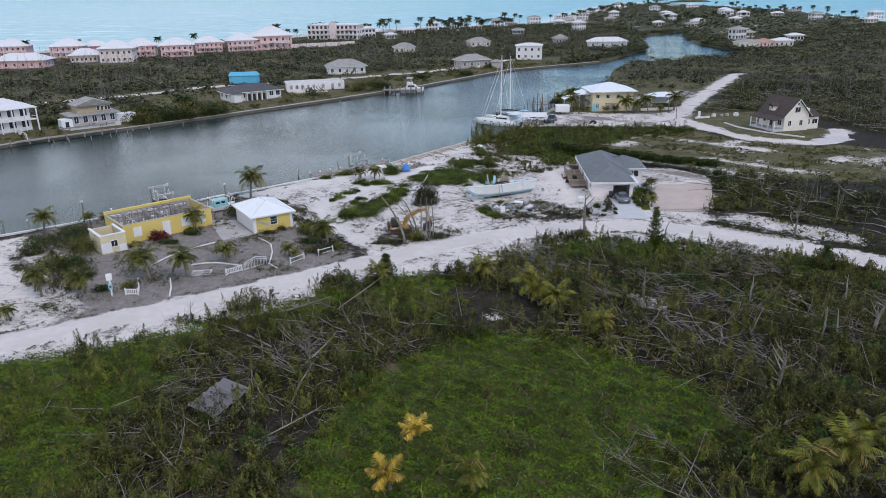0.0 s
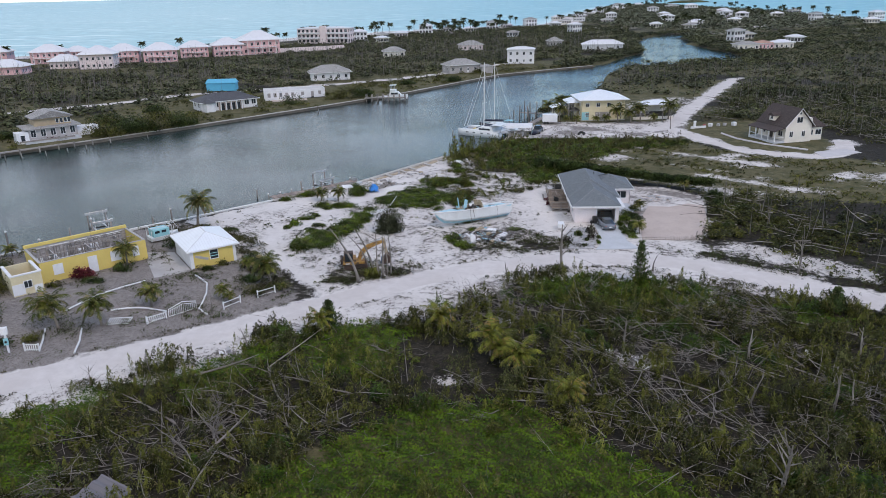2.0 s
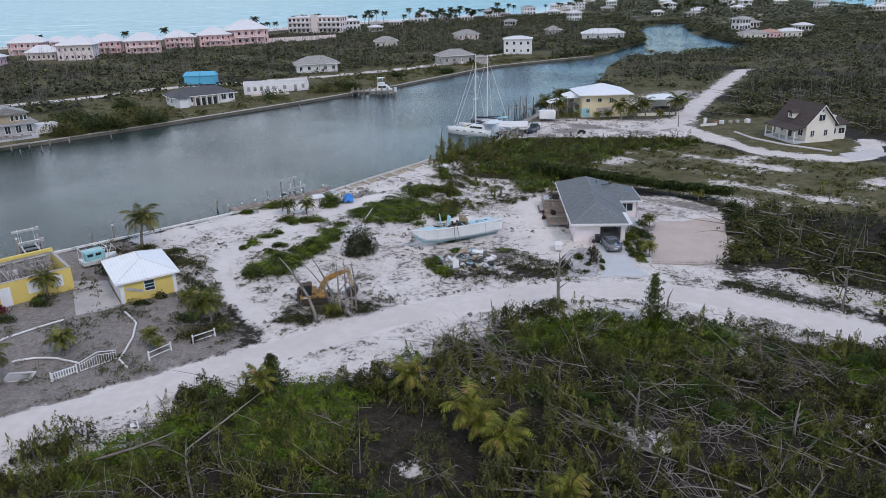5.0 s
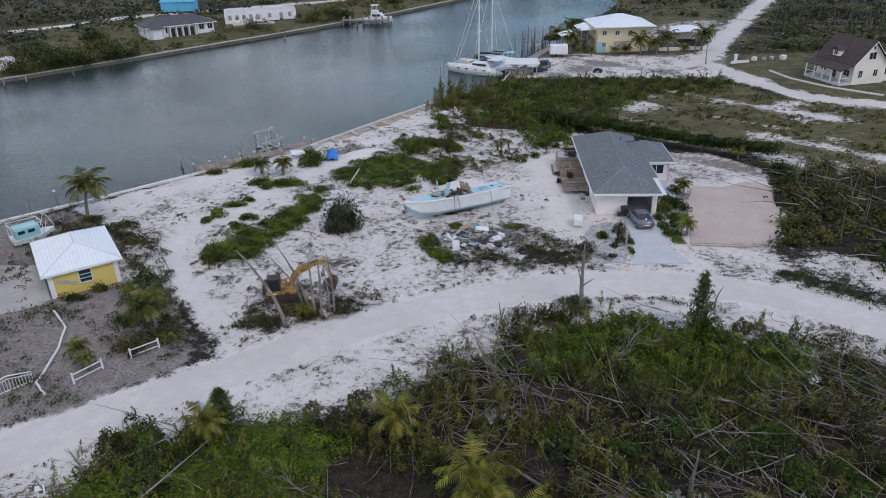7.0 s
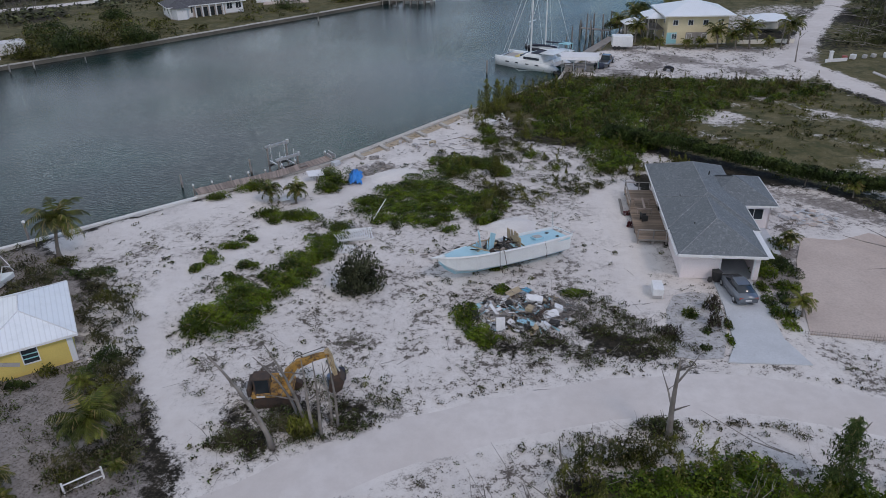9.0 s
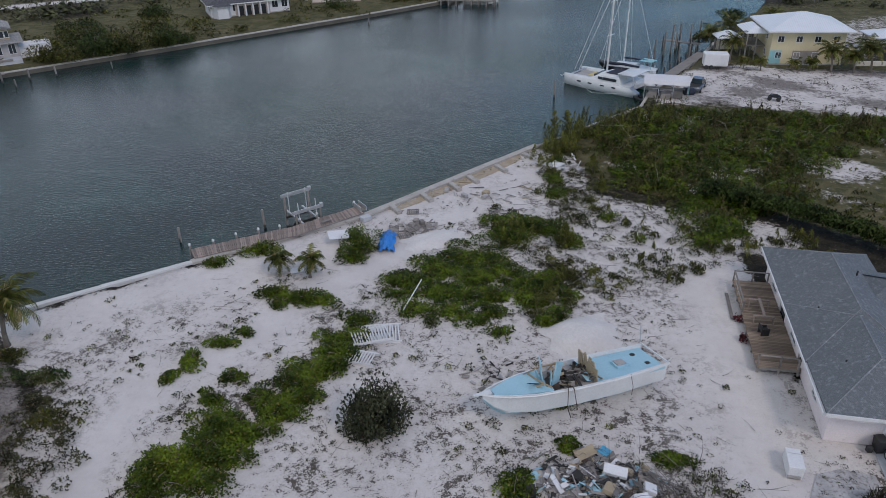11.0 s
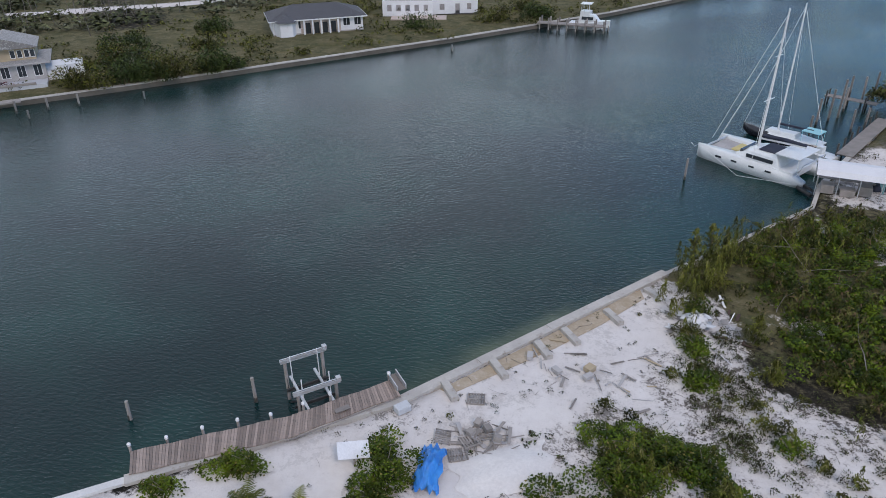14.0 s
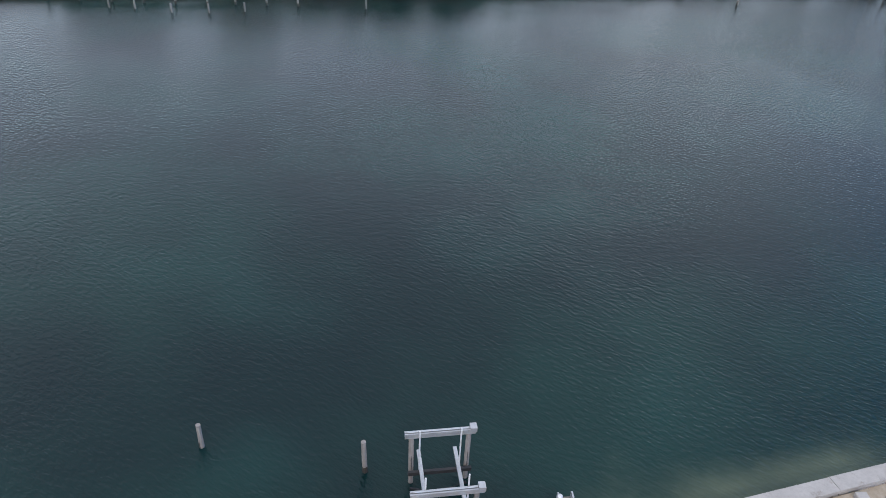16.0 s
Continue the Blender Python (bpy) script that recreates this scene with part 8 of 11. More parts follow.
for y, z in ((-1.35, 4.1), (1.5, 5.1)):
    bm_ = part("top_beam", B().box(-1.85, 1.85, y - 0.13, y - 0.05, z, z + 0.28).box(-1.85, 1.85, y + 0.05, y + 0.13, z, z + 0.28).box(-1.85, 1.85, y - 0.13, y + 0.13, z + 0.13, z + 0.16), M_STEEL, lf)
    part("drive_box", B().box(1.55, 1.9, y - 0.2, y + 0.2, z + 0.16, z + 0.45), M_STEEL, bm_)
    part("cable_drum", B().tube([(-1.7, y, z + 0.33), (1.5, y, z + 0.33)], 0.04, 6), M_STEEL, bm_)
for x in (-1.0, 1.0):
    part("bunk", B().box(x - 0.1, x + 0.1, -2.3, 2.4, 3.0, 3.16), M_STEEL, lf)
for y in (-1.0, 1.1):
    part("cradle_beam", B().box(-1.7, 1.7, y - 0.08, y + 0.08, 2.78, 3.0), M_BLACK, lf)
loose("lift_cable", B().tube([(-1.5, -1.3, 2.9), (-1.5, -1.35, 4.3)], 0.02, 4).tube([(1.5, -1.3, 2.9), (1.5, -1.35, 4.3)], 0.02, 4).tube([(-1.5, 1.3, 2.9), (-1.5, 1.5, 5.2)], 0.02, 4).tube([(1.5, 1.3, 2.9), (1.5, 1.5, 5.2)], 0.02, 4), M_BLACK, lf)
part("float_boom", B().tube([(-1.6, 1.0, 1.85), (-0.6, 0.8, 1.7), (0.6, 0.9, 1.72), (1.5, 1.1, 1.85)], 0.09, 6), M_BLACK, lf)
gang = thing("gangway_frame", pose(-11.4, 144.2, 0.2, 0, 0, 132), "grey metal gangway frame at the dock end", "gangway")
loose("side_rail", B().box(-0.9, 0.9, -0.35, -0.28, 0.05, 0.5).box(-0.9, 0.9, 0.28, 0.35, 0.05, 0.5), M_STEEL, gang)
part("tread", B().box(-0.9, 0.9, -0.28, 0.28, 0.08, 0.13), M_OLDWOOD, gang)
tagged(part("concrete_block", B().box(-0.5, 0.5, -0.35, 0.35, 0, 0.5), M_CONCRETE, bevel=0.04, at=pose(-10.2, 141.9, 0, 0, 0, 50)), "square concrete block beside the dock", "block")

for k, ((ax, ay), (bx, by)) in enumerate(zip(((-8.3, 145.2), (-5.6, 148.4), (-2.9, 151.4), (-1.2, 153.6), (1.7, 157.0), (4.6, 161.0)), ((-7.1, 143.7), (-4.3, 146.8), (-1.7, 149.8), (0.1, 152.0), (3.0, 155.4), (5.7, 160.1)))):
    d = Vector((bx - ax, by - ay, 0))
    tagged(part("buttress", B().box(0, d.length, -0.28, 0.28, -0.3, 0.34 - 0.03 * (k % 2)), M_WALLCONC, bevel=0.03, at=pose(ax, ay, 0.0, 0, 0, math.degrees(math.atan2(d.y, d.x)))), "pale concrete tie-back beam behind the seawall", "buttress", "seawall buttresses")
# flat strip of darker tan along the trench
tagged(part("eroded_trench", B().prism([(-8.4, 144.6), (-7.6, 144.3), (-4.4, 147.9), (-1.5, 151.2), (1.6, 155.2), (4.6, 159.7), (4.2, 161.0)], -0.02, 0.012), surface("dark_ochre_sand", (0.37, 0.29, 0.195), (0.48, 0.4, 0.31), 0.8, 0.9, 0, 5.0, 0.4, (0.5, 0.44, 0.38))), "darker ochre sand behind the seawall", "sand", kind="structure")

V, n = [], 15
for j in range(n):
    for i in range(n):
        u, v = (i / (n - 1) - 0.5) * 2, (j / (n - 1) - 0.5) * 2
        V.append((u * 2.2 + 0.2 * math.sin(j), v * 1.5, max(-0.03, 0.85 * (1 - u * u - v * v) + 0.12 * noise.noise((u * 2, v * 2, 1)))))
M_FRESH = surface("fresh_white_sand", (0.7, 0.67, 0.64), (0.64, 0.6, 0.57), 0.6, 0.95, 0, 6.0, 0.4)
tagged(part("sand_mound", B().add(V, [(j * n + i, j * n + i + 1, (j + 1) * n + i + 1, (j + 1) * n + i) for j in range(n - 1) for i in range(n - 1)]), M_FRESH, None, "", True, at=pose(10.8, 124.6, 0, 0, 0, 24) @ Matrix.Diagonal((1.25, 1.6, 0.8, 1))), "heap of clean white sand", "sand heap")
tagged(part("sand_mound", B().add(V, [(j * n + i, j * n + i + 1, (j + 1) * n + i + 1, (j + 1) * n + i) for j in range(n - 1) for i in range(n - 1)]), M_FRESH, None, "", True, at=pose(-2.7, 138.6, 0, 0, 0, 30) @ Matrix.Diagonal((1.35, 1.2, 0.5, 1))), "low mound of clean white sand", "sand mound")

for x, y, z, rx, rz in ((-5.7, 139.0, 0.02, 3, 24), (-5.2, 140.2, 0.12, -5, 40), (-7.0, 140.2, 0.02, 12, 100), (-5.8, 144.2, 0.02, 2, 10)):
    pl = thing("pallet", pose(x, y, z, rx, 0, rz), "weathered grey timber pallet lying on the sand", "pallet", "pallets")
    loose("bearer", B().box(-0.6, 0.6, -0.5, -0.42, 0, 0.09).box(-0.6, 0.6, -0.04, 0.04, 0, 0.09).box(-0.6, 0.6, 0.42, 0.5, 0, 0.09), M_OLDWOOD, pl)
    for k in range(7):
        part("slat", cached("palletslat", lambda: B().box(-0.05, 0.05, -0.5, 0.5, 0.09, 0.115).mesh("slat", M_OLDWOOD)), M_OLDWOOD, pl, at=pose(-0.54 + k * 0.18, 0, 0))
V, n = [], 11
for j in range(n):
    for i in range(n):
        u, v = i / (n - 1) - 0.5, j / (n - 1) - 0.5
        V.append((u * 1.9 + 0.25 * math.sin(j * 1.9), v * 1.7 + 0.3 * math.sin(i * 1.4), max(0.03, 0.55 * math.exp(-5 * (u * u + v * v)) + 0.2 * math.sin(i * 2.1) * math.cos(j * 1.3))))
tagged(part("plastic_sheet", B().add(V, [(j * n + i, j * n + i + 1, (j + 1) * n + i + 1, (j + 1) * n + i) for j in range(n - 1) for i in range(n - 1)]), M_WHITE, None, "", True, at=pose(8.5, 157.3, 0.15, 0, 0, 20)), "crumpled white plastic sheet caught in low scrub", "sheet")

# second boat lift and old piles behind the ruined house
l2 = copy_thing(lf, pose(-47.6, 118.2, -2.8, 0, 0, 38))
tagged(l2, "old aluminium boat lift behind the ruined house", "boat lift")
for k, (x, y) in enumerate(((-53.0, 110.6), (-49.8, 113.2), (-47.4, 115.2), (-40.4, 120.6), (-38.0, 122.4), (-60.5, 107.2), (-63.5, 105.2), (-66.0, 103.0), (-57.0, 109.6))):
    pile(x, y, -3.0, 0.9 + 0.8 * (k % 3), 0.14, k % 2 == 0, (0.08 * math.sin(k), 0))


# ---- boats and the boat lot ----
cat = thing("catamaran", pose(20.2, 188.9, WATER, 0, 0, 146), "white sailing catamaran moored at the quay", "catamaran")
for y in (0.0, -5.0):
    rings = []
    for x, w, z0, z1 in ((-0.6, 0.55, 0.15, 0.7), (0.8, 0.75, -0.3, 1.25), (5, 0.85, -0.45, 1.55), (9, 0.75, -0.4, 1.65), (11.6, 0.35, -0.25, 1.7), (12.6, 0.05, 0.1, 1.72)):
        rings.append([(x, y - w * 0.5, z0), (x, y + w * 0.5, z0), (x, y + w, z0 + (z1 - z0) * 0.5), (x, y + w * 0.95, z1), (x, y - w * 0.95, z1), (x, y - w, z0 + (z1 - z0) * 0.5)])
    h = part("hull", B().loft(rings), M_GELCOAT, cat, "", True)
    s = 1 if y == 0 else -1
    for x in (3.2, 5.2, 7.4, 9.4):
        part("hull_port", B().box(x - 0.35, x + 0.35, y + s * 0.78 - 0.06, y + s * 0.78 + 0.06, 0.95, 1.15), M_GLASS, h)
part("bridge_deck", B().prism([(0.6, 0.4), (8.6, 0.4), (9.2, -2.5), (8.6, -5.4), (0.6, -5.4)], 0.75, 1.5), M_GELCOAT, cat)
part("coachroof", B().loft([[(2.4, 0.3, 1.5), (8.2, -0.2, 1.5), (8.6, -2.5, 1.5), (8.2, -4.8, 1.5), (2.4, -5.3, 1.5)], [(2.8, -0.1, 2.35), (6.6, -0.6, 2.25), (7.0, -2.5, 2.25), (6.6, -4.4, 2.25), (2.8, -4.9, 2.35)], [(3.2, -0.5, 2.6), (6.0, -1.0, 2.5), (6.3, -2.5, 2.5), (6.0, -4.0, 2.5), (3.2, -4.5, 2.6)]]), M_GELCOAT, cat)
loose("saloon_window", B().box(3.2, 6.4, 0.02, 0.14, 1.75, 2.15).box(3.2, 6.4, -5.14, -5.02, 1.75, 2.15).box(7.3, 7.65, -4.2, -0.8, 1.7, 2.15, pose(0, 0, 0)), M_GLASS, cat)
loose("bimini", B().box(0.4, 3.2, -4.9, -0.1, 2.95, 3.05).tube([(0.5, -0.2, 1.5), (0.5, -0.2, 2.95)], 0.04, 4).tube([(0.5, -4.8, 1.5), (0.5, -4.8, 2.95)], 0.04, 4), M_GELCOAT, cat)
part("solar_panel", B().box(3.4, 5.6, -4.0, -1.0, 2.6, 2.66), M_CANVAS, cat)
part("sun_pad", B().box(7.6, 9.0, -3.6, -1.2, 1.52, 1.72), M_YELLOWPAD, cat, bevel=0.06)
part("trampoline", B().box(9.0, 11.6, -4.7, -0.3, 1.3, 1.34), M_GREYWALL, cat)
part("crossbeam", B().tube([(11.6, 0.0, 1.6), (11.6, -5.0, 1.6)], 0.12, 8), M_STEEL, cat)
mast = part("mast", B().tube([(6.4, -2.5, 2.4), (6.2, -2.5, 18.0)], [0.16, 0.1], 8), M_WHITE, cat)
loose("spreader", B().tube([(6.3, -3.6, 8.0), (6.3, -1.4, 8.0)], 0.05, 4).tube([(6.25, -3.3, 13.0), (6.25, -1.7, 13.0)], 0.05, 4), M_WHITE, mast)
part("boom", B().tube([(6.2, -2.5, 3.4), (1.0, -2.5, 3.7)], 0.13, 6), M_WHITE, cat)
part("sail_cover", B().tube([(6.0, -2.5, 3.75), (3.4, -2.5, 3.95), (1.0, -2.5, 3.9)], [0.26, 0.22, 0.14], 6), M_CANVAS, cat)
loose("rigging", B().tube([(6.2, -2.5, 17.5), (12.3, -2.5, 1.8)], 0.035, 4).tube([(6.22, -2.5, 15.0), (11.5, -2.5, 1.8)], 0.06, 4).tube([(6.2, -2.5, 16.0), (5.4, 0.6, 1.6)], 0.02, 4).tube([(6.2, -2.5, 16.0), (5.4, -5.6, 1.6)], 0.02, 4), M_WHITE, cat)
part("stern_arch", B().tube([(0.2, 0.3, 1.3), (-0.2, 0.2, 2.6), (-0.2, -5.2, 2.6), (0.2, -5.3, 1.3)], 0.05, 5), M_STEEL, cat)
loose("mooring_line", B().tube([(12.4, 0.0, 1.7), (13.2, -0.2, 1.0), (14.6, -1.8, 0.7)], 0.03, 4).tube([(11.0, 0.8, 1.4), (6, 2.2, 0.1), (0, 1.8, 0.9)], 0.03, 4), M_WHITE, cat)
tender = thing("dinghy", pose(21.0, 187.6, WATER, 0, 0, 120), "small dark dinghy under the catamaran stern", "dinghy")
part("tube", B().tube([(-1.3, -0.5, 0.25), (0.9, -0.5, 0.3), (1.5, 0, 0.4), (0.9, 0.5, 0.3), (-1.3, 0.5, 0.25)], 0.2, 7), M_BLACK, tender)
part("outboard", B().box(-1.7, -1.35, -0.15, 0.15, 0.2, 0.9), M_BLACK, tender, bevel=0.05)


def yacht(at, ln, label, hull_mat, mast_h):
    y = thing("sailing_yacht", at, label, "yacht", "moored yachts")
    rings = [[(x, -w * 0.5, z0), (x, w * 0.5, z0), (x, w, z0 + (z1 - z0) * 0.55), (x, w, z1), (x, -w, z1), (x, -w, z0 + (z1 - z0) * 0.55)] for x, w, z0, z1 in ((0, 1.0, 0.1, 1.0), (ln * 0.3, 1.6, -0.4, 1.0), (ln * 0.6, 1.5, -0.4, 1.1), (ln * 0.88, 0.6, -0.2, 1.3), (ln, 0.05, 0.5, 1.4))]
    part("hull", B().loft(rings), hull_mat, y, "", True)
    part("deck", B().prism([(0.05, -0.9), (ln * 0.3, -1.5), (ln * 0.6, -1.4), (ln * 0.88, -0.5), (ln * 0.88, 0.5), (ln * 0.6, 1.4), (ln * 0.3, 1.5), (0.05, 0.9)], 0.95, 1.12), M_GELCOAT, y)
    part("cabin", B().loft([[(ln * 0.3, -0.9, 1.1), (ln * 0.7, -0.7, 1.1), (ln * 0.7, 0.7, 1.1), (ln * 0.3, 0.9, 1.1)], [(ln * 0.32, -0.7, 1.6), (ln * 0.66, -0.5, 1.5), (ln * 0.66, 0.5, 1.5), (ln * 0.32, 0.7, 1.6)]]), M_GELCOAT, y)
    part("mast", B().tube([(ln * 0.56, 0, 1.1), (ln * 0.56, 0, mast_h)], [0.12, 0.08], 7), M_WHITE, y)
    part("boom", B().tube([(ln * 0.55, 0, 2.3), (ln * 0.15, 0, 2.4)], 0.15, 6), M_CANVAS, y, "dark blue canvas on the boom")
    loose("rigging", B().tube([(ln * 0.56, 0, mast_h - 0.3), (ln * 0.99, 0, 1.4)], 0.03, 4).tube([(ln * 0.56, 0, mast_h - 0.3), (0.1, 0, 1.1)], 0.025, 4).tube([(ln * 0.56, 0, mast_h - 1), (ln * 0.5, 1.5, 1.0)], 0.02, 4).tube([(ln * 0.56, 0, mast_h - 1), (ln * 0.5, -1.5, 1.0)], 0.02, 4), M_WHITE, y)
    loose("bimini", B().box(0.4, 2.6, -1.0, 1.0, 2.4, 2.46).tube([(0.5, -0.9, 1.1), (0.5, -0.9, 2.4)], 0.03, 4).tube([(0.5, 0.9, 1.1), (0.5, 0.9, 2.4)], 0.03, 4).tube([(2.5, -0.9, 1.1), (2.5, -0.9, 2.4)], 0.03, 4).tube([(2.5, 0.9, 1.1), (2.5, 0.9, 2.4)], 0.03, 4), M_AQUA, y)
    return y


yacht(pose(24.6, 200.6, WATER, 0, 0, 147), 10.5, "dark-hulled sailing yacht moored behind the catamaran", M_BLACKPAINT, 17.0)
sk = thing("motor_skiff", pose(25.4, 197.0, WATER, 0, 0, 140), "small white open motorboat at the quay", "skiff")
part("hull", B().loft([[(0, -0.9, 0.0), (0, 0.9, 0.0), (0, 1.0, 0.8), (0, -1.0, 0.8)], [(3.6, -0.9, 0.0), (3.6, 0.9, 0.0), (3.6, 1.0, 0.85), (3.6, -1.0, 0.85)], [(5.4, -0.05, 0.4), (5.4, 0.05, 0.4), (5.4, 0.08, 1.1), (5.4, -0.08, 1.1)]]), M_GELCOAT, sk)
part("console", B().box(1.6, 2.4, -0.4, 0.4, 0.8, 1.7), M_GELCOAT, sk, bevel=0.05)
part("hull_stripe", B().box(0.1, 3.6, -1.03, -1.0, 0.4, 0.5), M_CANVAS, sk)

sh = thing("boat_shelter", pose(24.3, 186.2, 0, 0, 0, -8), "white canvas-roofed shelter beside the quay", "shelter")
part("canopy", B().loft([[(-3.2, -1.9, 2.2), (-3.2, -1.5, 2.7), (-3.2, 0, 3.1), (-3.2, 1.5, 2.8), (-3.2, 1.9, 2.3), (-3.2, 1.8, 2.28), (-3.2, 0, 3.03), (-3.2, -1.8, 2.18)], [(3.2, -1.9, 2.2), (3.2, -1.5, 2.7), (3.2, 0, 3.1), (3.2, 1.5, 2.8), (3.2, 1.9, 2.3), (3.2, 1.8, 2.28), (3.2, 0, 3.03), (3.2, -1.8, 2.18)]]), M_FARROOF, sh, "", False)
for x in (-3.0, -1.0, 1.0, 3.0):
    for y in (-1.8, 1.8):
        part("post", cached("shelterpost", lambda: B().tube([(0, 0, -0.1), (0, 0, 2.3)], 0.05, 6).mesh("post", M_STEEL)), M_STEEL, sh, at=pose(x, y, 0))
part("end_curtain", B().box(3.18, 3.22, -1.7, 1.7, 0.9, 2.6), M_AQUA, sh, "pale blue end curtain")
loose("stored_gear", B().box(-2.4, -1.2, -1.2, 0.2, 0, 0.9).box(-0.6, 0.8, -1.4, -0.2, 0, 0.7).box(1.2, 2.4, -0.6, 0.8, 0, 1.0), M_OLDWOOD, sh)
loose("workbench", B().box(-2.8, 2.8, 1.0, 1.6, 0.8, 0.9).box(-2.7, -2.6, 1.0, 1.6, 0, 0.8).box(2.6, 2.7, 1.0, 1.6, 0, 0.8), M_OLDWOOD, sh)
tr = thing("cargo_trailer", pose(34.2, 202.6, 0, 0, 0, -2), "white enclosed cargo trailer on twin axles", "trailer")
part("trailer_box", B().box(-1.9, 1.9, -1.05, 1.05, 0.5, 2.5), M_WHITE, tr, bevel=0.08)
for x in (-0.85, -0.05):
    for y in (-1.1, 1.1):
        part("wheel", cached("twheel", lambda: B().tube([(0, -0.1, 0), (0, 0.1, 0)], 0.34, 12).mesh("wheel", M_BLACK)), M_BLACK, tr, at=pose(x - 0.6, y, 0.34))
part("drawbar", B().tube([(1.9, 0.6, 0.5), (3.0, 0, 0.5), (1.9, -0.6, 0.5)], 0.05, 5).tube([(2.9, 0, 0), (2.9, 0, 0.55)], 0.05, 5), M_RUST, tr)
part("side_door", B().box(0.7, 1.5, -1.09, -1.052, 0.65, 2.3), M_FARWHITE, tr)


def pickup(at, label, mat):
    p = thing("pickup_truck", at, label, "pickup")
    part("body", B().loft([[(-0.85, -2.6, 0.5), (0.85, -2.6, 0.5), (0.88, -2.6, 1.0), (-0.88, -2.6, 1.0)], [(-0.92, 0.5, 0.45), (0.92, 0.5, 0.45), (0.92, 0.5, 1.05), (-0.92, 0.5, 1.05)], [(-0.9, 2.3, 0.5), (0.9, 2.3, 0.5), (0.86, 2.3, 0.98), (-0.86, 2.3, 0.98)], [(-0.78, 2.6, 0.55), (0.78, 2.6, 0.55), (0.74, 2.6, 0.85), (-0.74, 2.6, 0.85)]]), mat, p, "", True)
    part("cab", B().loft([[(-0.85, -0.7, 1.02), (0.85, -0.7, 1.02), (0.7, -0.6, 1.75), (-0.7, -0.6, 1.75)], [(-0.86, 1.3, 1.02), (0.86, 1.3, 1.02), (0.68, 0.7, 1.75), (-0.68, 0.7, 1.75)]]), M_GLASS, p)
    part("cab_roof", B().box(-0.7, 0.7, -0.62, 0.72, 1.75, 1.82), mat, p, bevel=0.03)
    part("bed", B().box(-0.75, 0.75, -2.5, -0.8, 1.02, 1.06), M_BLACK, p)
    for x in (-0.85, 0.85):
        for y in (-1.6, 1.6):
            w = part("wheel", B().tube([(-0.12, 0, 0), (0.12, 0, 0)], 0.38, 12), M_BLACK, p, at=pose(x, y, 0.38))
            part("rim", B().tube([(-0.13, 0, 0), (0.13, 0, 0)], 0.2, 8), M_STEEL, w)
    return p


pickup(pose(29.4, 190.0, 0, 0, 0, -20), "silver pickup truck parked by the shelter", M_CARPAINT)
tagged(part("tarped_load", B().box(-0.9, 0.9, -0.6, 0.6, 0, 0.9), M_CANVAS, None, "", True, 0.2, pose(27.8, 187.4, 0, 0, 0, 10)), "dark tarpaulin-covered load on the sand", "load")
qb = thing("quad_bike", pose(39.4, 185.4, 0, 0, 0, 70), "small dark quad bike standing on the sand", "quad bike")
part("frame", B().box(-0.3, 0.3, -0.7, 0.7, 0.4, 0.75), M_BLACKPAINT, qb, bevel=0.08)
part("seat", B().box(-0.18, 0.18, -0.4, 0.3, 0.75, 0.9), M_BLACK, qb, bevel=0.05)
part("handlebar", B().tube([(-0.4, 0.5, 1.05), (0, 0.42, 1.0), (0.4, 0.5, 1.05)], 0.03, 5).tube([(0, 0.45, 0.7), (0, 0.42, 1.0)], 0.03, 4), M_BLACK, qb)
for x in (-0.45, 0.45):
    for y in (-0.6, 0.6):
        part("wheel", cached("qwheel", lambda: B().tube([(-0.12, 0, 0), (0.12, 0, 0)], 0.3, 10).mesh("wheel", M_BLACK)), M_BLACK, qb, at=pose(x, y, 0.3))
for k, (x, y, h) in enumerate(((25.6, 211.5, 3.6), (27.4, 213.6, 4.4), (28.9, 215.2, 5.4), (30.2, 218.5, 3.4), (31.4, 222.0, 4.2), (33.6, 223.5, 3.8), (29.5, 209.6, 3.0), (35.6, 226.0, 4.0), (31.5, 211.5, 2.8), (24.0, 207.0, 2.6))):
    pile(x, y, -3.0, WATER + h, 0.16, False, (0.1 * math.sin(k), 0.05), "mooring_pile", "tall dark timber mooring pile in the canal", "mooring piles")
jt = thing("side_jetty", pose(34.5, 219.0, 0, 0, 0, 152), "narrow grey timber jetty off the quay", "jetty")
part("decking", B().box(0, 7.0, -0.7, 0.7, 0.0, 0.12), M_OLDWOOD, jt)
for x in (1.5, 4.0, 6.7):
    for y in (-0.6, 0.6):
        part("post", cached("jpile", lambda: B().tube([(0, 0, -3), (0, 0, 0.9)], 0.12, 7).mesh("pile", M_DARKWOOD)), M_DARKWOOD, jt, at=pose(x, y, 0))
qd = thing("quay_deck", pose(26.8, 196.6, 0, 0, 0, 63), "timber quay deck along the boat lot", "deck")
part("decking", B().box(0, 17.0, -0.2, 1.6, 0.1, 0.2), M_OLDWOOD, qd)
for k in range(7):
    part("post", cached("qpile", lambda: B().tube([(0, 0, -3), (0, 0, 1.2)], 0.13, 7).mesh("pile", M_DARKWOOD)), M_DARKWOOD, qd, at=pose(0.6 + k * 2.6, 1.7, 0))


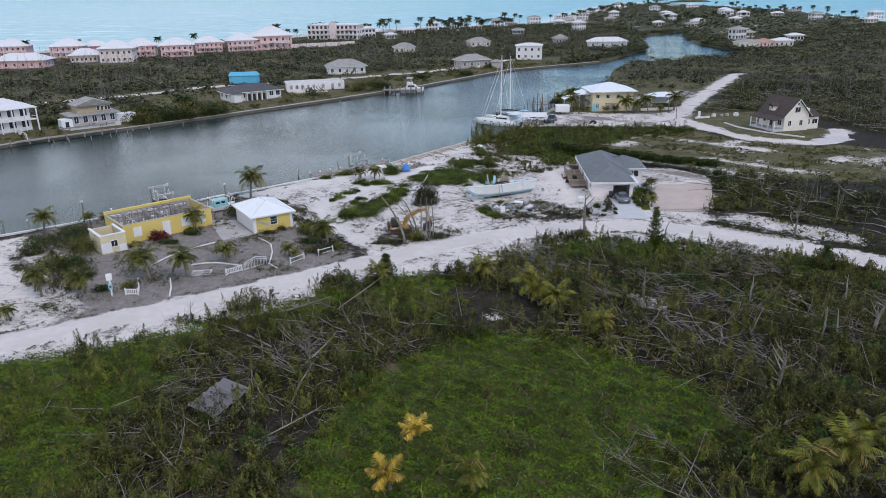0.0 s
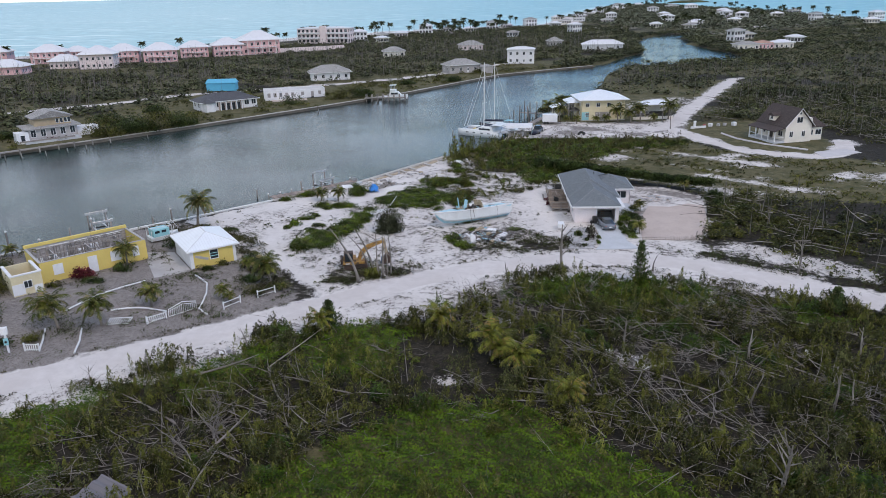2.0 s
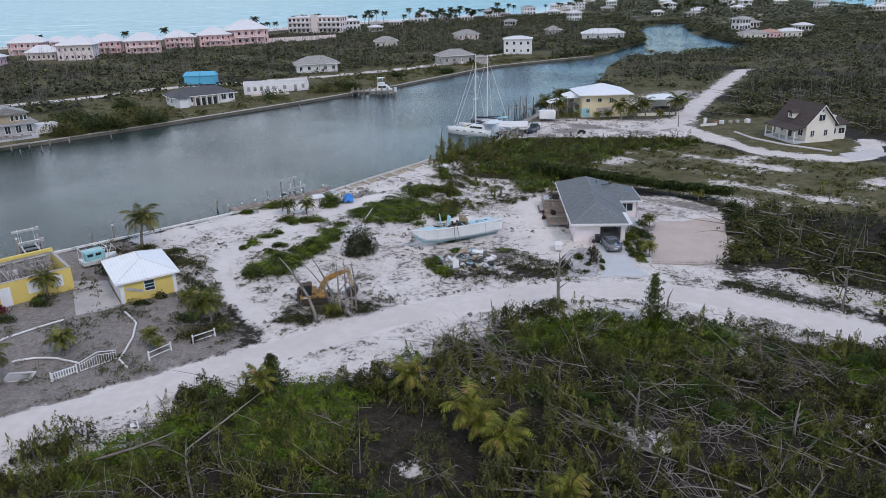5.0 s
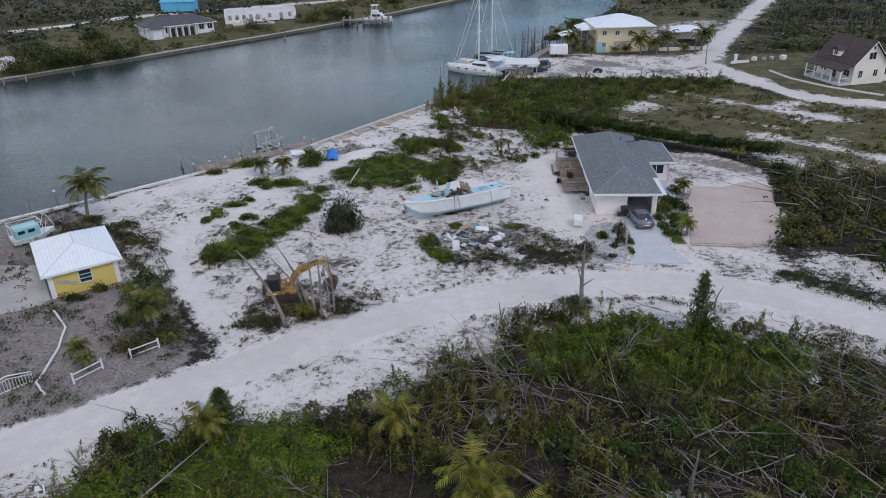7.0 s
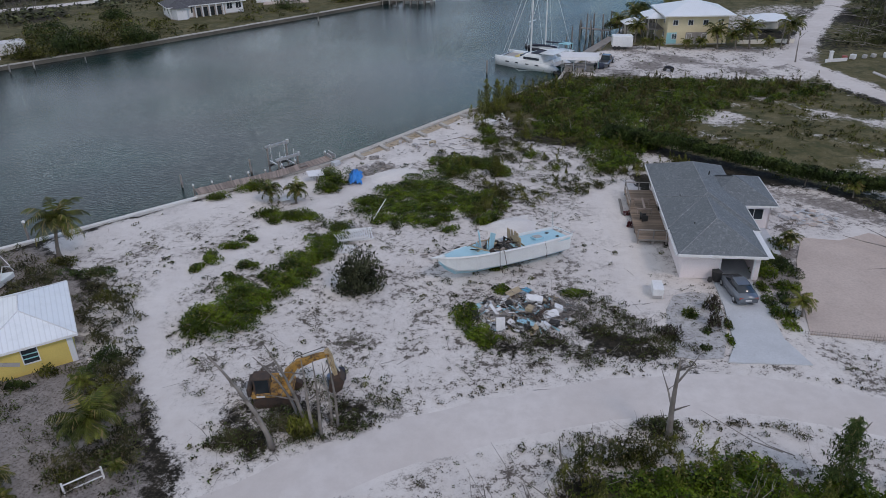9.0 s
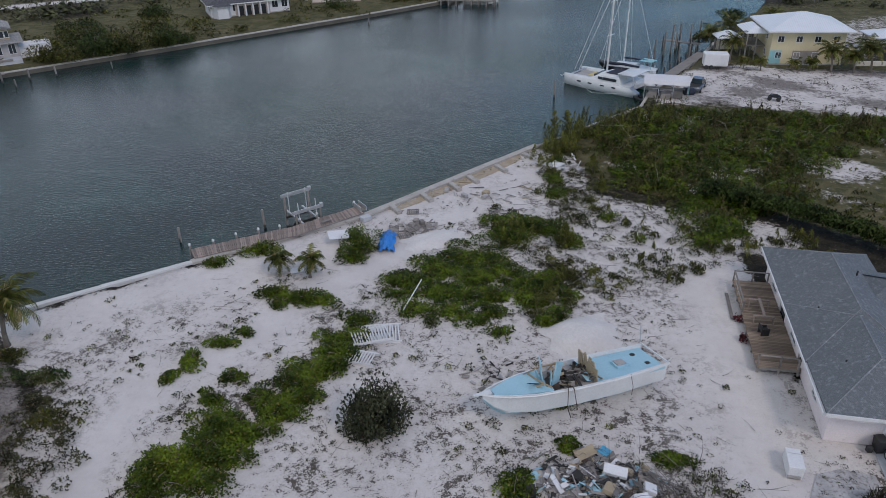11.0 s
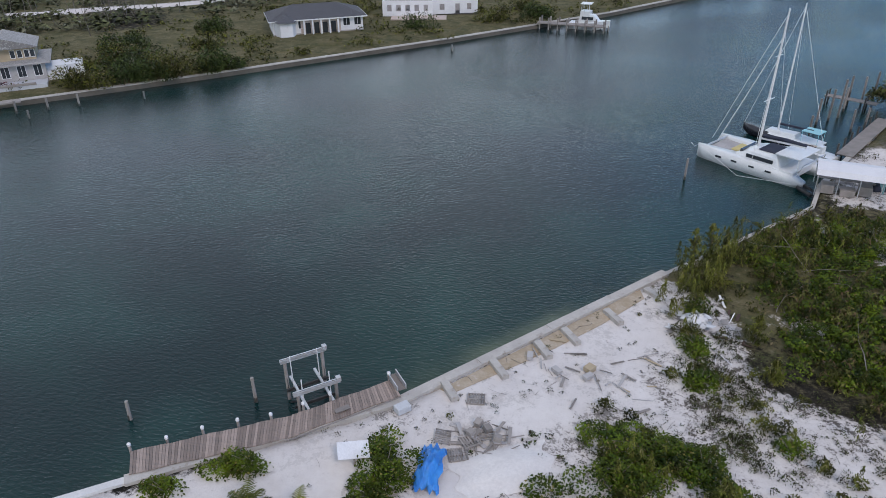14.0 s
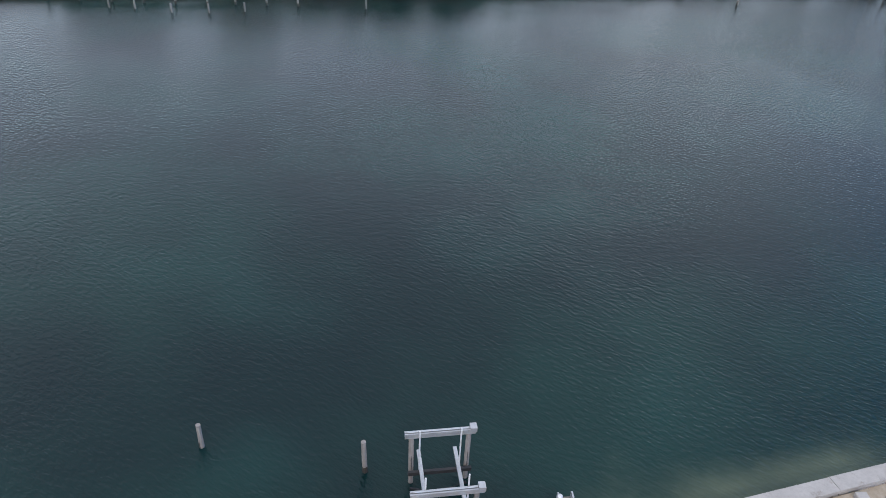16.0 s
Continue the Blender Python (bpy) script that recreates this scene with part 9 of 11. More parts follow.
# ---- houses ----
def dwelling(name, at, w, d, storeys, wall, roof, label, roof_h=2.2, over=0.6, storey_h=2.8, wins=4, side_wins=2, ridge="x", group="", trim=None, win=(1.0, 1.3), door=True, gable=(0, 0), frames=True):
    """A rendered house: walls, hipped roof, fascia, and windows on each storey of the sides that can be seen."""
    h = thing(name, at, label, "house", group)
    H = storeys * storey_h + 0.2
    part("wall", B().box(0, w, 0, d, -0.2, H), wall, h)
    part("plinth", B().box(-0.06, w + 0.06, -0.06, d + 0.06, -0.2, 0.18), M_GREYWALL, h)
    part("roof", B().hip(-over, w + over, -over, d + over, H + 0.18, roof_h, ridge, None, 0.18, gable), roof, h)
    if gable != (0, 0):
        g = B()
        for end, xx in ((0, 0.0), (1, w)):
            if gable[end]:
                g.add([(xx, 0, H), (xx, d, H), (xx, d / 2, H + roof_h * 0.92)], [(0, 1, 2), (2, 1, 0)]) if ridge == "x" else g.add([(0, xx, H), (w, xx, H), (w / 2, xx, H + roof_h * 0.92)], [(0, 1, 2), (2, 1, 0)])
        part("gable_wall", g, wall, h)
    loose("fascia", B().box(-over - 0.03, w + over + 0.03, -over - 0.04, -over - 0.005, H - 0.02, H + 0.2).box(-over - 0.04, -over - 0.005, -over, d + over, H - 0.02, H + 0.2).box(w + over + 0.005, w + over + 0.04, -over, d + over, H - 0.02, H + 0.2), trim or M_WHITE, h)
    for s in range(storeys):
        z = 0.2 + s * storey_h + 0.9
        for k in range(wins):
            x = w * (k + 0.5) / wins
            if door and s == 0 and k == wins // 2:
                dr = part("door", B().box(-0.5, 0.5, -0.06, 0.02, 0, 2.1), M_WHITE, h, at=facing(x, 0, 0.2, 0))
                part("pane", B().box(-0.3, 0.3, -0.075, -0.062, 0.9, 1.9), M_GLASS, dr)
            else:
                window(h, x, 0, z, *win, 0, 1)
        for k in range(side_wins):
            window(h, 0, d * (k + 0.5) / side_wins, z, *win, 270, 1)
            window(h, w, d * (k + 0.5) / side_wins, z, *win, 90, 1)
    return h


# brown-roofed house on the lawn
rh = thing("gabled_house", pose(81.7, 170.3, 0, 0, 0, 13), "cream gabled house with brown shingle roof and porch", "house")
part("wall", B().box(0, 6.6, 0, 9.2, -0.2, 3.9).add([(0, 0, 3.9), (6.6, 0, 3.9), (3.3, 0, 7.2), (0, 9.2, 3.9), (6.6, 9.2, 3.9), (3.3, 9.2, 7.2)], [(0, 1, 2), (5, 4, 3), (0, 2, 5, 3), (1, 4, 5, 2)]), M_CREAM, rh)
part("roof", B().add([(-0.5, -0.5, 3.45), (3.3, -0.5, 7.5), (7.1, -0.5, 3.45), (-0.5, 9.7, 3.45), (3.3, 9.7, 7.5), (7.1, 9.7, 3.45), (-0.5, -0.5, 3.25), (3.3, -0.5, 7.28), (7.1, -0.5, 3.25), (-0.5, 9.7, 3.25), (3.3, 9.7, 7.28), (7.1, 9.7, 3.25)], [(0, 1, 4, 3), (1, 2, 5, 4), (0, 6, 7, 1), (1, 7, 8, 2), (3, 4, 10, 9), (4, 5, 11, 10), (0, 3, 9, 6), (2, 8, 11, 5), (6, 9, 10, 7), (7, 10, 11, 8)]), M_BROWNROOF, rh, "dark brown shingles")
part("bargeboard", B().tube([(-0.5, -0.54, 3.36), (3.3, -0.54, 7.4), (7.1, -0.54, 3.36)], 0.1, 4), M_WHITE, rh)
part("side_wing", B().box(6.6, 10.2, 0.9, 8.2, -0.2, 2.9), M_CREAM, rh)
part("wing_roof", B().hip(6.5, 10.7, 0.4, 8.7, 3.06, 2.0, "y", 1.6), M_BROWNROOF, rh)
part("wing_dormer", B().box(6.6, 7.4, 0.9, 2.4, 3.0, 5.0), M_CREAM, rh)
part("porch_roof", B().add([(-2.9, -0.2, 2.7), (0.0, -0.2, 3.5), (0.0, 9.4, 3.5), (-2.9, 9.4, 2.7), (-2.9, -0.2, 2.55), (0, -0.2, 3.35), (0, 9.4, 3.35), (-2.9, 9.4, 2.55)], [(0, 1, 2, 3), (7, 6, 5, 4), (0, 4, 5, 1), (1, 5, 6, 2), (2, 6, 7, 3), (3, 7, 4, 0)]), M_BROWNROOF, rh)
part("porch_floor", B().box(-2.6, 0, 0, 9.2, -0.1, 0.4), M_CONCRETE, rh)
for y in (0.2, 2.4, 4.6, 6.8, 9.0):
    part("porch_post", cached("porchpost", lambda: B().box(-0.1, 0.1, -0.1, 0.1, 0.4, 2.72).mesh("porch_post", M_WHITE)), M_WHITE, rh, at=pose(-2.5, y, 0))
loose("porch_rail", B().box(-2.53, -2.47, 0.3, 3.6, 1.2, 1.28).box(-2.53, -2.47, 5.6, 9.0, 1.2, 1.28).box(-2.4, -0.1, 0.12, 0.18, 1.2, 1.28), M_WHITE, rh)
dm = part("dormer", B().box(-0.1, 1.9, 4.2, 5.8, 4.3, 5.5), M_CREAM, rh)
part("dormer_roof", B().add([(-0.5, 3.9, 5.35), (-0.5, 5.0, 6.1), (-0.5, 6.1, 5.35), (2.4, 3.9, 5.35), (2.2, 5.0, 6.1), (2.4, 6.1, 5.35)], [(0, 1, 4, 3), (1, 2, 5, 4), (0, 3, 5, 2), (0, 2, 1)]), M_BROWNROOF, dm)
window(rh, -0.1, 5.0, 4.5, 0.8, 0.8, 270)
for x, z in ((1.5, 1.2), (4.6, 1.2)):
    window(rh, x, 0, z, 0.8, 1.2, 0, 1)
window(rh, 3.3, 0, 4.3, 1.4, 1.2, 0, 1)
window(rh, 3.3, 0, 6.1, 0.4, 0.45, 0, 0)
for x in (7.4, 9.2):
    window(rh, x, 0.9, 1.2, 0.8 + (0.6 if x > 9 else 0), 1.1, 0, 1)
for y in (1.6, 7.4):
    window(rh, 0, y, 1.3, 1.3, 1.1, 270)
part("door", B().box(-0.5, 0.5, -0.05, 0.02, 0.4, 2.5), M_DARKWOOD, rh, at=facing(0, 4.6, 0, 270))
M_PAVE = surface("pale_paving", (0.58, 0.55, 0.55), (0.5, 0.47, 0.47), 0.5, 0.9)
tagged(part("forecourt", B().prism([(82.6, 154.6), (92.4, 158.6), (91.0, 162.6), (83.4, 160.2)], -0.05, 0.05), M_PAVE), "pale paved forecourt in front of the lawn", "forecourt", kind="structure")
tagged(part("garden_path", B().tube([(72.5, 183, 0.0), (73.5, 176, 0.0), (77, 169, 0.0), (83, 162.2, 0.0)], 0.28, 6), M_PAVE), "pale concrete path along the lawn", "path", kind="structure")
for x, y, m, s in ((71.5, 192.0, M_RED, 0.8), (73.2, 192.6, M_WHITE, 0.9), (75.4, 193.0, M_GREYWALL, 0.7), (77.2, 193.6, M_GREYWALL, 0.7), (79.4, 193.2, M_WHITE, 1.0)):
    tagged(part("garden_crate", B().box(-s / 2, s / 2, -s / 2, s / 2, 0, s * 0.9), m, bevel=0.06, at=pose(x, y, 0, 0, 0, x * 40)), "plain weathered storage crate at the lawn edge", "crate", "crates by the lawn")
tagged(part("gate_pillar", B().box(-0.25, 0.25, -0.25, 0.25, -0.1, 1.5).box(-0.32, 0.32, -0.32, 0.32, 1.5, 1.62), M_WHITE, at=pose(69.0, 191.8, 0)), "white rendered gate pillar at the lawn corner", "pillar")
tagged(part("garden_wall", B().box(0, 4.2, -0.12, 0.12, -0.1, 0.5), M_FARWHITE, at=pose(67.6, 190.4, 0, 0, 0, 14)), "low white garden wall beside the lane", "wall")

# two-storey yellow house by the boat lot
yh = dwelling("boat_house", pose(43.2, 205.4, 0, 0, 0, 1), 11.5, 10.5, 2, M_PALEYELLOW, M_METALROOF, "two-storey pale yellow house with white metal roof", 2.0, 1.0, 2.6, 4, 2, "x", "", None, (0.9, 0.9), False)
loose("aqua_panel", B().box(-0.02, 1.9, -0.02, 0.0, 0.1, 2.3), M_AQUA, yh, "aqua painted corner")
part("garage_door", B().box(3.6, 7.6, -0.05, -0.021, 0.0, 2.3), M_OLDWOOD, yh, "grey-brown timber garage door")
part("porch_roof", B().hip(-3.6, 0.2, 2.4, 9.2, 4.6, 0.9, "y"), M_METALROOF, yh)
part("porch_deck", B().box(-3.2, -0.05, 2.8, 8.8, 2.3, 2.5), M_OLDWOOD, yh)
for x in (-3.1, -1.6):
    for y in (2.9, 5.8, 8.7):
        part("post", cached("yhpost", lambda: B().box(-0.1, 0.1, -0.1, 0.1, -0.1, 4.5).mesh("post", M_OLDWOOD)), M_OLDWOOD, yh, at=pose(x, y, 0))
for x, y, w, d, rz, lab in ((36.6, 212.5, 3.4, 3.0, 5, "open white-roofed waterside pavilion on posts"), (62.6, 213.8, 7.4, 5.4, 3, "open pavilion with white hipped metal roof")):
    pv = thing("pavilion", pose(x, y, 0, 0, 0, rz), lab, "pavilion", "pavilions")
    part("roof", B().hip(-0.5, w + 0.5, -0.5, d + 0.5, 2.7, 1.0, "x"), M_METALROOF, pv)
    for px in (0.1, w - 0.1):
        for py in (0.1, d - 0.1):
            part("post", cached("pvpost", lambda: B().box(-0.1, 0.1, -0.1, 0.1, -0.1, 2.6).mesh("post", M_OLDWOOD)), M_OLDWOOD, pv, at=pose(px, py, 0))
    part("back_wall", B().box(0.3, w - 0.3, d - 0.3, d - 0.2, 0, 2.0), M_CREAM, pv)
tagged(part("retaining_wall", B().box(0, 11, -0.15, 0.15, -0.1, 0.7), M_CREAM, at=pose(57.0, 205.4, 0, 0, 0, 4)), "low cream garden wall beside the sand lot", "wall")

# far bank
wh = dwelling("white_villa", pose(-117.5, 183.5, 0, 0, 0, 44), 12.0, 9.0, 2, M_FARWHITE, M_FARROOF, "white two-storey villa with verandas and white roof", 2.4, 1.6, 2.9, 4, 3, "x", "", None, (1.6, 1.8), False)
part("veranda_floor", B().box(-1.5, 13.4, -1.5, -0.05, 2.9, 3.1), M_WHITE, wh)
for k in range(6):
    part("column", cached("wvcol", lambda: B().box(-0.15, 0.15, -0.15, 0.15, -0.2, 5.9).mesh("column", M_WHITE)), M_WHITE, wh, at=pose(-1.2 + k * 2.9, -1.3, 0))
loose("railing", B().box(-1.4, 13.3, -1.42, -1.36, 3.9, 3.98).box(-1.4, 13.3, -1.42, -1.36, 3.5, 3.54), M_WHITE, wh)
fr2 = dwelling("gutted_house", pose(-99.0, 193.6, 0, 0, 0, 40), 11.6, 7.5, 1, M_GREYWALL, M_PALEROOF, "storm-damaged grey house with plywood gable upstairs", 0.5, 0.9, 2.9, 5, 2, "x", "", M_GREYWALL, (1.1, 1.7), False)
part("upper_wall", B().box(2.0, 10.6, 1.0, 7.2, 3.0, 5.4), M_BEIGEBOARD, fr2, "bare plywood upper storey")
part("upper_roof", B().hip(1.4, 11.2, 0.2, 8.0, 5.55, 1.6, "y", None, 0.15, (1, 1)), M_PALEROOF, fr2)
part("gable_wall", B().add([(2.0, 1.0, 5.4), (10.6, 1.0, 5.4), (6.3, 1.0, 6.9)], [(0, 1, 2), (2, 1, 0)]), M_BEIGEBOARD, fr2)
for x in (7.4, 8.4, 9.4, 10.2):
    window(fr2, x, 1.0, 3.9, 0.6, 1.1, 0, 0)
part("terrace", B().box(-1.5, 11.5, -3.4, -0.1, -0.2, 0.5), M_CONCRETE, fr2)
part("outbuilding", B().box(-3.0, -0.2, -1.6, 2.0, -0.2, 2.6), M_FARWHITE, fr2)
window(fr2, -1.6, -1.6, 0.6, 0.9, 1.4, 0, 0)
part("side_annex", B().box(11.1, 17.0, 0.6, 4.5, -0.2, 2.2), M_FARWHITE, fr2)
part("broken_deck", B().box(-2.8, 10, -3.5, -3.38, 0.5, 0.9), M_OLDWOOD, fr2)
gh = dwelling("lakeside_bungalow", pose(-69.2, 238.2, 0, 0, 0, 33), 18.0, 9.0, 1, M_FARWHITE, M_DARKROOF, "long white bungalow with dark hipped shingle roof", 2.1, 0.8, 2.5, 8, 2, "x", "", None, (1.3, 1.7), True)
part("bay", B().prism([(0.4, -0.1), (1.2, -2.0), (3.6, -2.0), (4.4, -0.1)], -0.2, 2.6), M_FARWHITE, gh)
part("bay_roof", B().add([(0.0, 0, 2.7), (0.8, -2.6, 2.7), (4.0, -2.6, 2.7), (4.8, 0, 2.7), (2.4, 1.0, 4.0)], [(0, 1, 4), (1, 2, 4), (2, 3, 4), (3, 2, 1, 0)]), M_DARKROOF, gh)
for k in range(5):
    part("porch_column", cached("ghcol", lambda: B().box(-0.14, 0.14, -0.14, 0.14, -0.2, 2.6).mesh("porch_column", M_WHITE)), M_WHITE, gh, at=pose(6.0 + k * 1.7, -0.75, 0))
part("porch_front", B().box(5.4, 13.4, -0.1, -0.004, -0.2, 2.5), M_BEIGE, gh, "tan plastered porch wall")
for k in range(4):
    part("porch_door", B().box(6.35 + k * 1.7, 7.35 + k * 1.7, -0.14, -0.104, 0.0, 2.1), M_GLASS, gh)
bl = thing("blue_shed", pose(-82.6, 288.0, 0, 0, 0, 3), "long shed with a bright blue roof and sides", "shed")
part("wall", B().box(0, 11.0, 0, 4.0, -0.2, 3.3), M_SKYBLUE, bl)
part("roof", B().hip(-0.3, 11.3, -0.3, 4.3, 3.5, 1.3, "x", 0.6), M_SKYBLUE, bl)
part("base_skirt", B().box(-0.04, 10.54, -0.04, 4.04, -0.2, 0.5), M_CANVAS, bl)
wl = thing("gutted_white_house", pose(-54.6, 261.0, 0, 0, 0, 15), "roofless white house shell with empty window openings", "house")
b = B()
opening_wall(b, 11.0, 3.2, 0.25, [(1.0 + k * 2.0, 2.0 + k * 2.0, 1.0, 2.4) for k in range(5)], turned(0, 0, 0))
opening_wall(b, 10.0, 3.0, 0.25, [(1.5, 2.6, 0.9, 2.2), (5.0, 6.0, 0.0, 2.2), (7.6, 8.6, 0.9, 2.2)], turned(11.0, 1.5, 8))
opening_wall(b, 9.0, 3.2, 0.25, [(2.0, 3.4, 0.9, 2.2), (5.6, 7.0, 0.9, 2.2)], turned(0.25, 0.25, 90))
b.box(0.25, 11, 9.0, 9.25, -0.2, 3.2).box(20.6, 20.9, 2.8, 9.5, -0.2, 3.0).box(11, 20.8, 9.3, 9.55, -0.2, 3.0).box(6, 6.2, 0.3, 9.0, -0.2, 2.8)
loose("wall", b, M_FARWHITE, wl)
part("floor_slab", B().box(0.3, 20.6, 1.6, 9.0, -0.2, 0.1), M_DARK, wl)
part("backdrop_wall", B().box(0.4, 10.8, 4.0, 4.2, 0.1, 2.6).box(11.2, 20.4, 5.4, 5.6, 0.1, 2.4), M_GREYWALL, wl, "grimy inner partition")
part("forecourt", B().box(2.0, 14.0, -4.0, -0.1, -0.2, 0.15), M_BEIGE, wl)
dwelling("grey_roof_house", pose(-48.0, 318.5, 0, 0, 0, 14), 16.0, 10.0, 1, M_FARWHITE, M_PALEROOF, "bungalow with a pale grey hipped roof", 2.8, 1.0, 3.0, 5, 2, "x")
dwelling("white_block", pose(38.8, 375.5, 0, 0, 0, -8), 13.0, 9.0, 2, M_FARWHITE, M_FARROOF, "plain white two-storey house", 1.2, 0.5, 3.3, 4, 2, "x")
for x, y, w, d, rz, wall, roof, lab in ((-26, 430, 12, 9, 6, M_CREAM, M_PALEROOF, "small pale bungalow among the trees"), (9.8, 336, 14, 9, 20, M_GREYWALL, M_PALEROOF, "low grey storm-damaged bungalow"), (76.5, 488, 8, 7, 10, M_GREYWALL, M_PALEROOF, "narrow grey house above the canal"),
                                     (90.0, 449, 23, 10, -8, M_FARWHITE, M_FARROOF, "long white bungalow near the canal bend"), (20.0, 470, 13, 9, 15, M_PALEVILLA, M_PALEROOF, "small pale bungalow among the trees")):
    dwelling("bungalow", pose(x, y, 0, 0, 0, rz), w, d, 1, wall, roof, lab, 2.4, 0.8, 3.2, 4, 2, "x", "bungalows across the canal")
for x, y, w, d, rz, wall, roof, lab in ((170, 420, 12, 8, 4, M_CREAM, M_PALEROOF, "cream bungalow at the head of the basin"), (183, 424, 9, 8, 10, M_VILLA, M_BEIGETILE, "bungalow with a faded terracotta roof"), (193, 427, 11, 8, 2, M_CREAM, M_FARROOF, "pale flat-roofed bungalow at the head of the basin")):
    dwelling("bungalow", pose(x, y, 0, 0, 0, rz), w, d, 1, wall, roof, lab, 1.5, 0.6, 3.2, 4, 2, "x", "bungalows across the canal")
tw = thing("water_tower_shed", pose(24.0, 336.0, 0, 0, 0, 10), "small grey shed beside a bungalow", "shed")
part("wall", B().box(0, 5, 0, 4, -0.2, 2.6), M_GREYWALL, tw)
part("roof", B().hip(-0.4, 5.4, -0.4, 4.4, 2.75, 0.9, "x"), M_PALEROOF, tw)
# far jetties and the launch
fj = thing("far_jetty", pose(-20.5, 262.2, 0, 0, 0, -6), "timber jetty on piles across the canal", "jetty")
part("decking", B().box(0, 14.0, -1.0, 1.0, 0.05, 0.25), M_OLDWOOD, fj)
for k in range(8):
    for y in (-0.9, 0.9):
        part("post", cached("fjpile", lambda: B().tube([(0, 0, -3), (0, 0, 1.3)], 0.15, 7).mesh("pile", M_OLDWOOD)), M_OLDWOOD, fj, at=pose(0.6 + k * 1.9, y, 0))
lc = thing("motor_launch", pose(-14.2, 264.6, WATER, 0, 0, -8), "white sport-fishing launch with flying bridge", "launch")
part("hull", B().loft([[(0, -1.5, 0), (0, 1.5, 0), (0, 1.6, 1.1), (0, -1.6, 1.1)], [(5, -1.5, -0.2), (5, 1.5, -0.2), (5, 1.8, 1.5), (5, -1.8, 1.5)], [(8.5, -0.1, 0.6), (8.5, 0.1, 0.6), (8.5, 0.15, 2.0), (8.5, -0.15, 2.0)]]), M_GELCOAT, lc)
part("cabin", B().loft([[(2.2, -1.3, 1.2), (6.4, -1.0, 1.5), (6.4, 1.0, 1.5), (2.2, 1.3, 1.2)], [(2.4, -1.2, 2.9), (5.2, -0.9, 2.9), (5.2, 0.9, 2.9), (2.4, 1.2, 2.9)]]), M_GELCOAT, lc)
part("cabin_window", B().box(2.8, 5.2, -1.32, -1.2, 2.0, 2.6), M_GLASS, lc)
part("flying_bridge", B().box(2.4, 4.4, -1.1, 1.1, 2.9, 3.6).tube([(2.6, -1, 3.6), (2.6, -1, 5.0)], 0.04, 4).tube([(2.6, 1, 3.6), (2.6, 1, 5.0)], 0.04, 4).tube([(4.2, -1, 3.6), (4.2, -1, 5.0)], 0.04, 4).box(2.3, 4.5, -1.2, 1.2, 5.0, 5.1), M_GELCOAT, lc)
loose("outrigger", B().tube([(3.4, -1.2, 3.0), (2.4, -2.0, 8.0)], 0.03, 4).tube([(3.4, 1.2, 3.0), (2.4, 2.0, 8.0)], 0.03, 4), M_STEEL, lc)
for k in range(9):
    pile(-104.5 + k * 3.3 - (0.7 if k > 5 else 0), 173.2 + k * 2.6, -3.0, 0.75, 0.16, False, (0, 0), "far_pile", "pale timber pile along the far seawall", "far dock piles")
for x, y in ((-95.8, 176.6), (-93.1, 178.6), (-88.5, 180.8), (-84.9, 183.9), (-82.0, 187.4), (-71.5, 199.5), (-33, 239), (-6, 262)):
    pile(x, y, -3.0, 0.1, 0.14, False, (0.1, 0), "mooring_pile", "dark timber mooring pile off the far bank", "mooring piles")
fence2 = thing("white_side_fence", pose(-103.2, 178.6, 0, 0, 0, 130), "white stepped garden fence on the far bank", "fence")
for k in range(5):
    part("panel", cached("wsf", lambda: B().box(0, 2.0, -0.06, 0.06, -0.1, 1.3).mesh("panel", M_WHITE)), M_WHITE, fence2, at=pose(k * 2.05, 0, 0))
dk2 = thing("far_dock", pose(-98.6, 180.6, 0, 0, 0, 44), "grey timber dock along the far seawall", "dock")
part("decking", B().box(-8, 16, -1.9, -0.5, 0.05, 0.25), M_OLDWOOD, dk2)

# pink villas on the beach
v0 = dwelling("beach_villa", pose(-231.8, 443.1, 0, 0, 0, 12), 18.0, 14.0, 2, M_VILLA, M_FARROOF, "two-storey salmon-pink beach villa with white hipped roof", 4.2, 1.3, 3.2, 6, 3, "x", "pink beach villas", None, (1.0, 1.3), False)
loose("balcony", B().box(2, 16, -2.0, -0.05, 3.2, 3.4).box(2, 16, -2.05, -1.98, 4.2, 4.3), M_WHITE, v0)
for k in range(5):
    part("column", cached("vcol", lambda: B().box(-0.2, 0.2, -0.2, 0.2, -0.2, 6.5).mesh("column", M_PALEVILLA)), M_PALEVILLA, v0, at=pose(2.2 + k * 3.4, -1.8, 0))
for x, y, rz, s in ((-223.8, 466.3, 14, 0.78), (-209.7, 464.1, 16, 0.78), (-186.2, 440.6, 16, 0.95), (-162.6, 434.2, 18, 1.0), (-152.6, 467.2, 20, 0.9), (-133.3, 470.6, 22, 1.0), (-117.7, 479.2, 24, 1.3), (-270.8, 453.1, 12, 1.0)):
    copy_thing(v0, pose(x, y, 0, 0, 0, rz) @ Matrix.Diagonal((s, s, s, 1)))
for x, y, rz, w, d, h2, roof, lab in ((-228, 378, 6, 25, 12, 1, M_FARROOF, "long salmon-pink villa wing with white hipped roof"), (-184, 402, 10, 17, 12, 2, M_FARROOF, "pale pink villa with white hipped roof"), (-203, 408, 10, 14, 9, 1, M_FARROOF, "low pale pink villa with white roof")):
    dwelling("pink_villa", pose(x, y, 0, 0, 0, rz), w, d, h2, M_VILLA if w > 20 else M_PALEVILLA, roof, lab, 3.4, 1.2, 3.6, 6, 3, "x", "pink beach villas", None, (1.0, 1.3), False)
